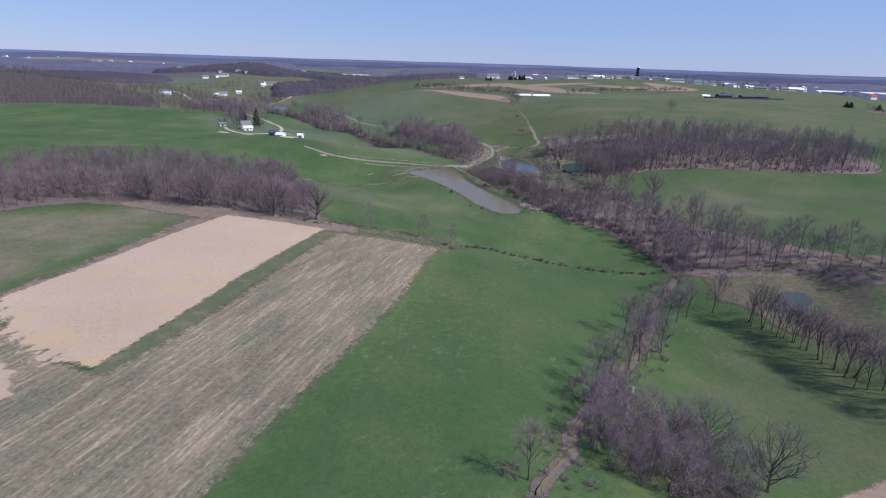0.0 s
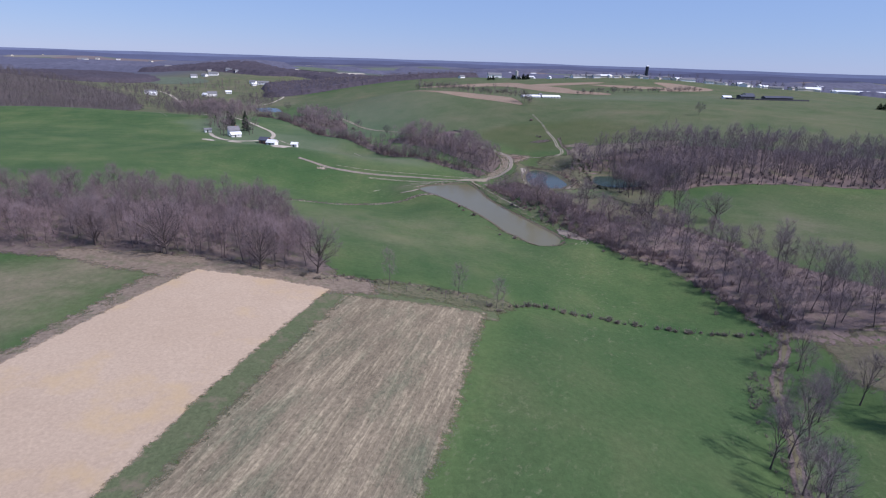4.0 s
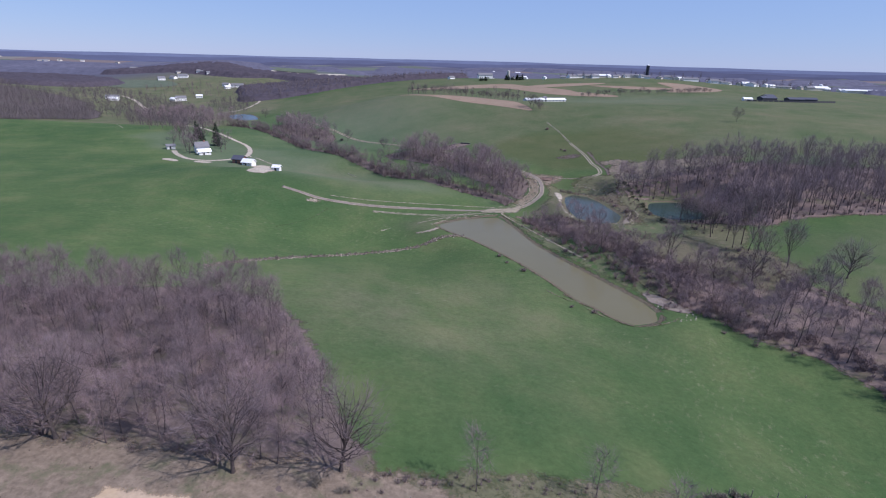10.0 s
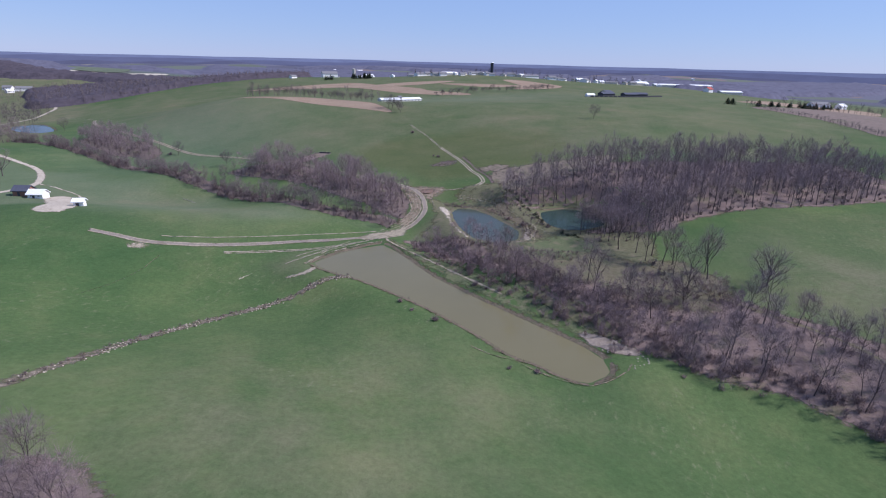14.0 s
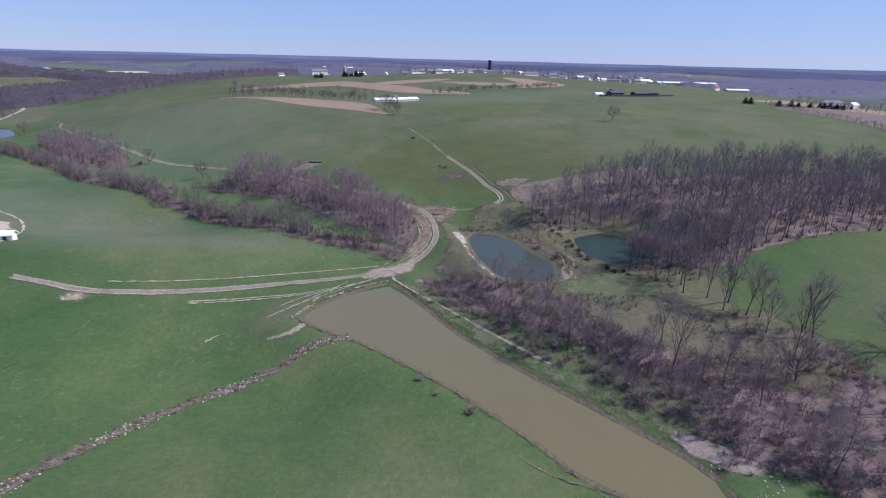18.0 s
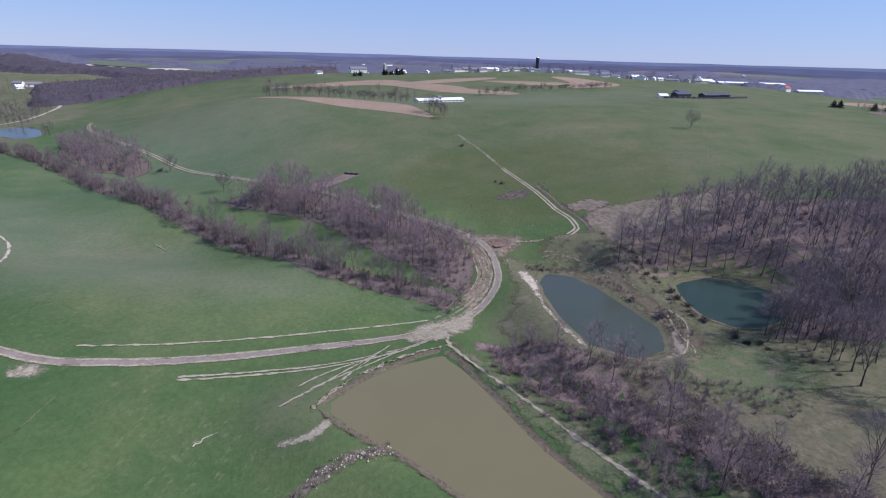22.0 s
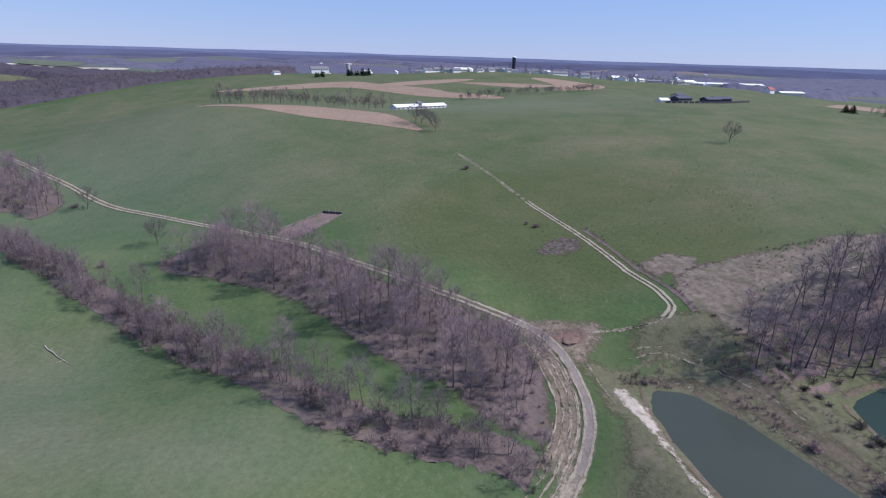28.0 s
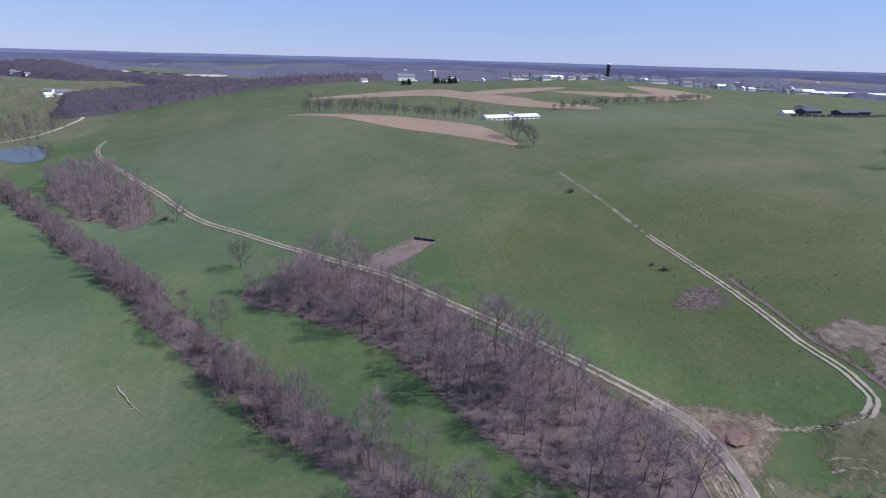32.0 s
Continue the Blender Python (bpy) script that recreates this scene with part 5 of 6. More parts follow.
# ---- shrubs, brush and stones ----
def shrub_template(seed, stems=12, twigs=8, size=1.0, thin=0.028):
    r = np.random.RandomState(seed)
    v, f = [], []
    for i in range(stems):
        a, lean = r.uniform(0, 6.28), r.uniform(0.1, 0.9)
        d = np.array([math.cos(a) * lean, math.sin(a) * lean, 1.0])
        s = np.array([r.normal(0, 0.15), r.normal(0, 0.15), -0.1])
        e = s + d / np.linalg.norm(d) * size * r.uniform(0.7, 1.3)
        w = np.cross(d, (0.2, 0.5, 0.1))
        w = w / np.linalg.norm(w) * thin
        at = len(v)
        v += [s - w, s + w, e]
        f.append((at, at + 1, at + 2))
        for _ in range(twigs):
            q = s + (e - s) * r.uniform(0.2, 1)
            t = q + (r.normal(0, 0.45, 3) + (0, 0, 0.25)) * size * 0.6
            w2 = r.normal(0, 1, 3)
            w2 = w2 / np.linalg.norm(w2) * thin
            at = len(v)
            v += [q - w2, q + w2, t]
            f.append((at, at + 1, at + 2))
    return v, f


SHRUB_MESHES = {}


def at_ground(p, r, low, high, sink=0.0):
    z = ground_z(p[:, 0], p[:, 1]) - sink
    return np.column_stack([p, z, r.uniform(low, high, len(p))])


rr = np.random.RandomState(9)
def patchy(p, seed, wave=9.0, keep=0.6):
    """Keeps places in clumps, with openings between them."""
    r = np.random.RandomState(seed)
    k = sum(np.sin(p[:, 0] / wave * c + p[:, 1] / wave * d + e) for c, d, e in zip(r.uniform(0.5, 1.6, 5), r.uniform(-1.5, 1.5, 5), r.uniform(0, 6, 5)))
    return p[k + r.normal(0, 0.6, len(p)) > np.quantile(k, 1 - keep)]


BANK_BRUSH = [(80, 283), (84, 293), (90, 286), (88, 270), (87, 256), (82, 246), (79.5, 254), (78, 264), (77, 275)]
for outline, gap, size, label, seed in ((FRONT_WOOD, 2.8, (0.6, 1.6), "brown brush under the wood", 41), (STAND, 3.0, (0.4, 1.2), "brown thicket on the valley floor", 42), (HEAD, 1.5, (0.7, 2.2), "mauve thicket at the head of the wood", 48), (CREEK_THICKET, 1.6, (1.0, 2.6), "brown brush beside the creek", 40),
                                        (HILL_WOOD, 3.6, (0.6, 1.9), "brush under the hillside wood", 43), (ROW_B, 2.4, (0.6, 1.6), "brush under the lane-side trees", 44), (SCRUB_BANK, 1.7, (0.15, 0.55), "bracken tufts on the slope", 45), (BANK_BRUSH, 2.6, (0.3, 1.0), "low brush on the bank between the ponds", 39),
                                        (GLADE, 1.5, (0.25, 1.5), "scattered brush in the glade", 54), (SHORE, 2.4, (0.5, 1.4), "brush on the shore of the wood pond", 55), (CLUMP, 4.0, (1.0, 2.4), "brush under the far clump", 56), (THICKET, 1.7, (0.7, 2.0), "mauve thicket in the valley bottom", 66)):
    tagged(joined("undergrowth", shrub_template(seed), at_ground(patchy(scatter_in(outline, gap, seed), seed, 7.0, 0.95 if outline in (HEAD, ROW_B) else 0.2 if outline is GLADE else 0.7), rr, *size), BRUSH, seed=seed), label, "undergrowth", kind="stuff")
thick = np.vstack([scatter_along(ROW_A, 1.3, 10, k) for k in (46, 47, 51)])
tagged(joined("undergrowth", shrub_template(46), at_ground(patchy(thick, 46, 6.0, 0.75), rr, 0.7, 2.2), BRUSH, seed=46), "tangled mauve brush along the creek hedgerow", "undergrowth", kind="stuff")
tagged(joined("undergrowth", shrub_template(47), at_ground(np.vstack([west_edge + rr.normal(0, k, west_edge.shape) for k in (0.5, 1.5, 2, 2.5, 3)]), rr, 0.7, 2.1), BRUSH, seed=47), "tangled brush along the pasture edge", "undergrowth", kind="stuff")
tagged(joined("undergrowth", shrub_template(49), at_ground(np.vstack([scatter_along(CREEK, 1.5, 11, k) for k in (49, 50)]), rr, 0.5, 1.7), BRUSH, seed=49), "brush along the creek banks", "undergrowth", kind="stuff")
tagged(joined("undergrowth", shrub_template(52), at_ground(np.vstack([scatter_along([(-20, 95), (-2, 97), (14, 97)], 0.7, 3, 52), scatter_along(DITCH, 0.9, 3, 53)]), rr, 0.25, 0.8), BRUSH, seed=52), "low weeds along hedge and ditch", "undergrowth", kind="stuff")


ditch_side = np.vstack([scatter_along([(88, 299), (90, 308), (90, 320), (92, 335), (94, 350)], 0.6, 1.6, 70), scatter_along([(96, 313.5), (119, 313), (137, 310), (154, 305), (170, 300)], 0.8, 1.6, 71), scatter_along([(90, 291), (89, 280), (88.5, 264), (88, 250), (90, 243)], 0.7, 2.0, 72)])
tagged(joined("undergrowth", shrub_template(57, 9, 6), at_ground(patchy(ditch_side, 57, 6.0, 0.8), rr, 0.25, 0.9), BRUSH, seed=57), "dead weeds along ditch and fence lines", "undergrowth", kind="stuff")
rough = np.vstack([scatter_along([(62, 291.5), (70, 289.5), (76, 283), (79, 274), (80.5, 262), (81, 252), (78, 243)], 0.45, 4.5, k) for k in (73, 74)])
tagged(joined("undergrowth", shrub_template(59, 9, 6), at_ground(patchy(rough, 59, 4.0, 0.6), rr, 0.25, 1.0), BRUSH, seed=59), "tangled dead brush on the pond shore", "undergrowth", kind="stuff")
rim = np.vstack([scatter_along(list(o) + [o[0]], 1.0, 1.8, 90 + i) for i, o in enumerate((POND_OUTLINE, UPPER_POND_OUTLINE))])
tagged(joined("undergrowth", shrub_template(58, 8, 5), at_ground(patchy(rim, 58, 5.0, 0.65), rr, 0.15, 0.6), BRUSH, seed=58), "dead weeds along the pond rims", "undergrowth", kind="stuff")


def shrub_thing(x, y, s, seed, label, mat=None, group="hedge shrubs"):
    k = (seed % 5, mat)
    if k not in SHRUB_MESHES:
        v, f = shrub_template(100 + k[0], 30, 16, 1.0, 0.026)
        SHRUB_MESHES[k] = mesh_of("shrub", v, f, mat or BRUSH)
    ob = new("shrub", SHRUB_MESHES[k])
    ob.matrix_basis = pose(x, y, gz(x, y), 0, 0, seed * 37) @ Matrix.Diagonal((s * 1.2, s * 1.2, s * 0.85, 1))
    tagged(ob, label, "shrub", group)
    return ob


hedge_line = smooth_line([(24, 95.5), (32, 100), (48, 101.4), (66, 102.4), (87, 101.4)], 2.1)
for i, (x, y) in enumerate(hedge_line):
    if i % 7 != 3:
        shrub_thing(x + 0.4 * math.sin(i * 3.1), y + 0.4 * math.sin(i * 5.3), 0.55 + 0.55 * ((i * 11) % 7) / 7, 170 + i, "low grey-brown hedge shrub", HEDGE_TWIG)
for i, (x, y) in enumerate([(21, 91), (19, 93), (29, 99), (31, 100), (38, 100), (41, 100), (45, 101), (50, 101.5), (52, 101), (57, 102), (63, 102), (66, 102.5), (71, 102), (77, 101.5), (84, 101), (-20, 94), (-23, 95)]):
    shrub_thing(x, y, 0.8 + 0.6 * ((i * 7) % 5) / 5, 100 + i, "grey-brown rounded hedge shrub", HEDGE_TWIG)
for i, (x, y) in enumerate([(31.5, 170), (36.5, 167), (24, 196), (20, 203), (18.5, 209), (42, 213), (44, 209.5), (48, 211), (47, 206.5), (49, 204), (52, 199.5)]):
    shrub_thing(x, y, 0.7 + 0.3 * (i % 3), 130 + i, "brown bush at the pond edge", group="pond shrubs")
for i, (x, y) in enumerate([(81, 362), (82, 358), (88, 425), (-38, 375), (-40, 385), (-62, 462), (66, 289.5), (79, 265), (80, 255), (88, 262), (88, 250)]):
    shrub_thing(x, y, 0.9 + 0.4 * (i % 3), 150 + i, "bare brown bush on the pasture", group="pasture bushes")


GREEN_BRUSH = bark_material("green_brush", (0.040, 0.050, 0.032), (0.076, 0.084, 0.054))
bush_line = smooth_line([(90.5, 299), (91, 286), (92.6, 277.7), (91.2, 265.6), (88.4, 253.4), (88.6, 244), (91, 237.5), (95, 232), (97, 224)], 1.9)
rg = np.random.RandomState(205)
for i, (x, y) in enumerate(bush_line):
    if rg.rand() < 0.78:
        shrub_thing(x + rg.normal(0, 0.7), y + rg.normal(0, 0.7), rg.uniform(0.45, 1.2), 205 + i, "low dark olive bush on the bank of the wood pond", GREEN_BRUSH if rg.rand() < 0.45 else HEDGE_TWIG, "bank bushes")

tuss = scatter_in([(100, 330), (112, 360), (135, 385), (170, 390), (165, 340), (130, 322)], 3.2, 78)
tagged(joined("undergrowth", shrub_template(78, 10, 5, 1.0), at_ground(patchy(tuss, 78, 9.0, 0.5), rr, 0.15, 0.45), BRUSH, seed=78), "dark tussocks on the hill pasture", "undergrowth", kind="stuff")
tufts = patchy(scatter_in([(62, 312), (84, 308), (110, 318), (160, 312), (230, 320), (270, 380), (240, 470), (150, 490), (96, 450), (40, 400), (30, 370)], 3.4, 80), 80, 16.0, 0.55)
tagged(joined("tussocks", shrub_template(80, 8, 4, 1.0, 0.05), at_ground(tufts, rr, 0.12, 0.36), GREEN_BRUSH, seed=80), "dark green tussocks dotting the hill pasture", "tussocks", kind="stuff")
tagged(joined("undergrowth", shrub_template(79, 10, 5, 1.0), at_ground(scatter_in([(74, 341), (79, 345), (85, 344.5), (85, 340.5), (79, 338), (74, 339)], 0.8, 79), rr, 0.2, 0.5), BRUSH, seed=79), "brown bracken tufts on the pasture", "undergrowth", kind="stuff")


def stone_template(seed):
    r = np.random.RandomState(seed)
    bm = bmesh.new()
    bmesh.ops.create_icosphere(bm, subdivisions=1, radius=0.5)
    v = [np.array(a.co) * (1 + r.normal(0, 0.16)) * (1, 0.8, 0.55) for a in bm.verts]
    f = [tuple(k.index for k in g.verts) for g in bm.faces]
    bm.free()
    return v, f


tagged(joined("stones", stone_template(3), at_ground(np.vstack([patchy(np.vstack([scatter_along(DITCH, 0.28, 2.6, 61), scatter_along(DITCH[2:], 0.3, 3.4, 62)]), 61, 4.0, 0.62), scatter_along([(54, 171), (59, 169), (62, 164), (57, 163)], 0.5, 2, 63)]), rr, 0.18, 0.72, 0.02), STONE, seed=63),
       "pale stones in the ditch and outlet", "stones", kind="stuff")
tagged(joined("stones", stone_template(7), at_ground(patchy(rough, 77, 3.0, 0.4), rr, 0.2, 0.6, 0.03), STONE, seed=77), "rubble on the pond shore", "stones", kind="stuff")
clods = np.vstack([patchy(scatter_in(TAN_FIELD, 1.3, 64, inset=1), 64, 14.0, 0.6), *[scatter_along(k, 0.35, 0.7, 65) for k in ([(-42, 50), (-40.3, 56), (-38.5, 60), (-35, 65), (-31, 74), (-29, 80)], [(-45, 91), (-34, 89.5), (-22, 87)], [(-46, 62), (-43, 72), (-40, 82)])]])
tagged(joined("clods", stone_template(5), at_ground(clods, rr, 0.12, 0.42, 0.0), TAN_SOIL, seed=64), "soil clods on the tilled field", "clods", kind="stuff")

# stalks left standing in rows
rs = np.random.RandomState(66)
along, across = np.array([0.25, 0.968]), np.array([0.968, -0.25])
sv, sf = [], []
for k in np.arange(-90, 40, 0.76):
    u = np.arange(-60, 110, 0.9)
    u = u + rs.uniform(-0.4, 0.4, len(u))
    p = across * k + along * u[:, None] + rs.normal(0, 0.05, (len(u), 2))
    p = p[(outline_distance(p[:, 0], p[:, 1], STUBBLE_FIELD) < -0.6) & (rs.rand(len(p)) < 0.62)]
    if not len(p):
        continue
    z = ground_z(p[:, 0], p[:, 1])
    for (x, y), h in zip(p, z):
        a, b = rs.uniform(0, 3.14), rs.uniform(0.12, 0.34)
        at = len(sv)
        sv += [(x - 0.07 * math.cos(a), y - 0.07 * math.sin(a), h), (x + 0.07 * math.cos(a), y + 0.07 * math.sin(a), h), (x + rs.normal(0, 0.16), y + rs.normal(0, 0.2), h + b)]
        sf.append((at, at + 1, at + 2))
STALK = plain("dry_stalk", (0.40, 0.33, 0.245), 0.9)
tagged(new("maize_stalks", mesh_of("maize_stalks", sv, sf, STALK)), "short bleached maize stalks in rows", "stubble", kind="stuff")


def log_thing(a, b, thick, label):
    r = np.random.RandomState(int(abs(a[0]) * 10))
    z = [gz(*a) + thick * 0.7, gz(*b) + thick * 0.7]
    p = [np.array([a[0] + (b[0] - a[0]) * k + r.normal(0, 0.15), a[1] + (b[1] - a[1]) * k + r.normal(0, 0.15), z[0] + (z[1] - z[0]) * k]) for k in np.linspace(0, 1, 8)]
    v, f = [], []
    tube(v, f, p, [thick * (1 - 0.09 * i) for i in range(8)], 7)
    ob = new("fallen_log")
    part("stem", mesh_of("stem", v, f, DEADWOOD, True), ob)
    for k in (3, 5, 6):
        v, f = [], []
        tube(v, f, wander(r, p[k], (r.normal(0, 1), r.normal(0, 1), 0.4), 1.6, 3, 0.2), [thick * 0.4, thick * 0.3, thick * 0.2, 0.02], 4)
        part("branch", mesh_of("branch", v, f, DEADWOOD, True), ob)
    return tagged(ob, label, "log")


laid(drape("bare_patch", rounded_outline([(-54, 263), (-51.5, 264.2), (-48.6, 262.4), (-50.5, 260.8), (-53, 261.2)], 0.8, 0.5, 33), RIM_DIRT, 0.08, 1.0, soft=1.2, thin=0.3), "pale scatter of debris beside the lane", "ground")
log_thing((-22, 242.6), (-19.5, 244.4), 0.12, "pale branch lying on the grass")
laid(drape("bare_patch", rounded_outline([(-9, 238.4), (-6, 238.8), (-3, 238.8), (0, 241), (0.5, 239.4), (-2.5, 237), (-6, 237)], 0.8, 0.25, 34), RIM_DIRT, 0.1, 1.0, soft=0.8), "sandy spit at the pond corner", "bank")
log_thing((-46, 350), (-40, 341), 0.13, "pale fallen log on the grass")
log_thing((54, 28), (46, 12), 0.35, "pale fallen trunk by the creek")

# fence along the hedge
fence = tagged(new("fence"), "old wooden post fence along the hedge", "fence")
v, f = [], []
tube(v, f, [(0, 0, -0.3), (0, 0, 0.6), (0, 0, 1.2)], [0.07, 0.065, 0.06], 6)
post_mesh = mesh_of("post", v, f + [tuple(range(12, 18))], WOOD_POST)
for x, y in smooth_line([(-16, 92.5), (4, 93.5), (22, 94), (30, 100.5), (60, 103), (86, 102)], 4.0):
    part("post", post_mesh, fence, at=pose(x, y, gz(x, y)))


# ---- conifers ----
def conifer_model(name, seed, height, radius, label):
    r = np.random.RandomState(seed)
    ob = new(name)
    v, f = [], []
    tube(v, f, [(0, 0, -0.3), (0, 0, height * 0.5), (0, 0, height * 0.97)], [height * 0.02, height * 0.013, 0.02], 6)
    part("trunk", mesh_of("trunk", v, f, BARK, True), ob)
    v, f = [], []
    for i in range(420):
        k = r.rand() ** 0.8
        z = height * (0.08 + 0.92 * k)
        reach = radius * (1 - k) ** 0.8 * r.uniform(0.45, 1.12) + 0.15
        a = r.uniform(0, 6.28)
        d = np.array([math.cos(a), math.sin(a), -0.22])
        s = np.array([0, 0, z]) + d * reach * 0.3
        e = np.array([0, 0, z]) + d * reach
        w = np.array([-math.sin(a), math.cos(a), 0.2]) * (0.22 + reach * 0.2)
        at = len(v)
        v += [s, (s + e) / 2 + w + (0, 0, r.normal(0, 0.15)), e + (0, 0, r.normal(0, 0.2)), (s + e) / 2 - w + (0, 0, r.normal(0, 0.15))]
        f += [(at, at + 1, at + 2), (at, at + 2, at + 3)]
    part("crown", mesh_of("crown", v, f, NEEDLES), ob)
    return tagged(ob, label, "tree")


pine = conifer_model("conifer", 81, 15, 4.6, "dark green spruce in the farmyard")
pine.matrix_basis = pose(-137, 408, gz(-137, 408))
for x, y, s in ((-156, 430, 0.7), (-160, 436, 0.75), (-152, 424, 0.55)):
    tagged(copy_thing(pine, pose(x, y, gz(x, y), 0, 0, x * 7)), group="farmyard conifers").scale = (s, s, s)
rp = np.random.RandomState(82)
for cx, cy, n, wide in ((150, 897, 12, 14), (104, 889, 4, 4), (438, 493, 2, 4), (500, 478, 13, 24), (700, 580, 5, 9)):
    for i in range(n):
        x, y = cx + rp.normal(0, wide), cy + rp.normal(0, 4)
        s = rp.uniform(0.6, 1.0)
        tagged(copy_thing(pine, pose(x, y, gz(x, y), 0, 0, rp.uniform(0, 360))), "dark conifer in a farm windbreak", group="windbreak conifers").scale = (s * 0.95, s * 0.95, s * (0.42 if cx > 400 else 0.60))


# ---- buildings ----
def box_mesh(name, x0, x1, y0, y1, z0, z1, mat):
    v = [(x, y, z) for z in (z0, z1) for y in (y0, y1) for x in (x0, x1)]
    f = [(0, 2, 3, 1), (4, 5, 7, 6), (0, 1, 5, 4), (2, 6, 7, 3), (0, 4, 6, 2), (1, 3, 7, 5)]
    return mesh_of(name, v, f, mat)


def gable_walls(w, d, h, rise, mat):
    """Four walls with gables at the two ends of the length w."""
    a, b = w / 2, d / 2
    v = [(-a, -b, -1), (a, -b, -1), (a, b, -1), (-a, b, -1), (-a, -b, h), (a, -b, h), (a, b, h), (-a, b, h), (-a, 0, h + rise), (a, 0, h + rise)]
    f = [(0, 1, 5, 4), (2, 3, 7, 6), (1, 2, 6, 9, 5), (3, 0, 4, 8, 7), (4, 5, 9, 8), (6, 7, 8, 9)]
    return mesh_of("wall", v, f, mat)


def gable_roof(w, d, h, rise, mat, over=0.5, thick=0.25):
    a, b = w / 2 + over, d / 2 + over
    drop = rise * over / (d / 2)
    prof = [(-b, h - drop), (0, h + rise), (b, h - drop), (b, h - drop + thick), (0, h + rise + thick), (-b, h - drop + thick)]
    v = [(x, y, z + 0.02) for x in (-a, a) for y, z in prof]
    f = [(0, 1, 4, 5), (1, 2, 3, 4), (6, 11, 10, 7), (7, 10, 9, 8)]
    f += [(i, 6 + i, 6 + (i + 1) % 6, (i + 1) % 6) for i in range(6)]
    return mesh_of("roof", v, f, mat)


def building(name, x, y, turn, w, d, h, rise, wall, roof, label, category="house", group="", windows=0, door=False, chimney=False, low=None):
    ob = new(name)
    ob.matrix_basis = pose(x, y, gz(x, y) if low is None else low, 0, 0, turn)
    part("wall", gable_walls(w, d, h, rise, wall), ob)
    r = part("roof", gable_roof(w, d, h, rise, roof), ob)
    for i in range(windows):
        wx = -w / 2 + w * (i + 0.5) / windows
        for side in (-1, 1):
            win = part("window", box_mesh("window", wx - 0.5, wx + 0.5, side * d / 2 - 0.04, side * d / 2 + 0.04, 1.0, 2.3, WHITE_PAINT), ob)
            part("pane", box_mesh("pane", wx - 0.4, wx + 0.4, side * d / 2 - 0.055, side * d / 2 + 0.055, 1.1, 2.2, GLASS_DARK), win)
    if door:
        part("door", box_mesh("door", -w * 0.1 - 0.5, -w * 0.1 + 0.5, -d / 2 - 0.06, -d / 2 + 0.02, 0, 2.05, DARK_BOARD), ob)
    if chimney:
        part("chimney", box_mesh("chimney", w * 0.2, w * 0.2 + 0.7, -0.35, 0.35, h + rise * 0.5, h + rise + 1.0, BRICK_RED), r)
    return tagged(ob, label, category, group)


# the silage bunker beside the lane
bunker = tagged(new("silage_bunker"), "open silage bunker with low weathered concrete walls", "bunker")
for (ax, ay), (bx, by), tall, mat in (((8.5, 390.6), (23.8, 401), 0.55, OLD_CONCRETE), ((23.8, 401), (29.6, 396.8), 0.8, DARK_BOARD), ((29.6, 396.8), (16.6, 384.6), 0.35, OLD_CONCRETE)):
    n = max(3, int(math.hypot(bx - ax, by - ay) / 2.0))
    turn = math.degrees(math.atan2(by - ay, bx - ax))
    step = math.hypot(bx - ax, by - ay) / n
    slab = box_mesh("wall", -step / 2 + 0.02, step / 2 - 0.02, -0.14, 0.14, -0.4, tall, mat)
    stake = box_mesh("post", -0.11, 0.11, -0.2, 0.2, -0.4, tall + 0.35, WOOD_POST)
    for i in range(n):
        x, y = ax + (bx - ax) * (i + 0.5) / n, ay + (by - ay) * (i + 0.5) / n
        part("wall", slab, bunker, at=pose(x, y, gz(x, y), 0, 0, turn))
        if i and mat is DARK_BOARD:
            x, y = ax + (bx - ax) * i / n, ay + (by - ay) * i / n
            part("post", stake, bunker, at=pose(x, y, gz(x, y), 0, 0, turn))

# the farmstead
building("farmhouse", -136, 377, 32, 7.2, 5.6, 4.0, 2.4, WHITE_PAINT, GREY_ROOF, "two-storey white farmhouse with a grey gable roof", windows=4, door=True, chimney=True)
building("farmhouse_wing", -132.5, 371, 32, 6.6, 4, 2.0, 1.3, WHITE_PAINT, WHITE_METAL, "low white farmhouse wing with a pale metal roof", windows=2, door=True)
building("garage", -99.5, 344.5, -18, 6, 4.4, 2.0, 1.5, WHITE_PAINT, WHITE_METAL, "white gable garage with pale roof", "garage", windows=2, door=True)
building("garage", -106, 350, -18, 6, 5, 2.6, 1.6, BRICK_RED, DARK_ROOF, "dark roofed farm outbuilding", "garage", door=True)
building("shed", -73.5, 299, -10, 3.2, 2.4, 1.8, 0.8, WHITE_PAINT, WHITE_METAL, "small white shed at the pasture edge", "shed", door=True)
building("shed", -157, 384, 30, 4.5, 3.4, 2.0, 0.8, WHITE_PAINT, GREY_ROOF, "small white open shed beside the drive", "shed", door=True)
DRIVE = [(-154, 380), (-146, 366), (-134, 353), (-122, 352), (-113, 362), (-109, 376), (-114, 400), (-124, 425), (-143, 450), (-175, 490), (-230, 560)]
laid(ribbon("drive", DRIVE, 3.0, SAND, 0.10, 2.5, 0.15), "pale gravel farm drive", "drive")
laid(drape("yard", rounded_outline([(-97, 343), (-90, 348), (-82, 326), (-75, 301), (-77, 287), (-84, 291), (-88, 314)], 2, 0.8, 71), SAND, 0.08), "bare tan farmyard ground", "yard")
laid(ribbon("track", [(-109, 376), (-97, 364), (-86, 349), (-78, 322), (-74, 303)], 0.9, SAND, 0.10, 2.0, 0.2, 74, 0.3), "pale track from the drive to the shed", "track")
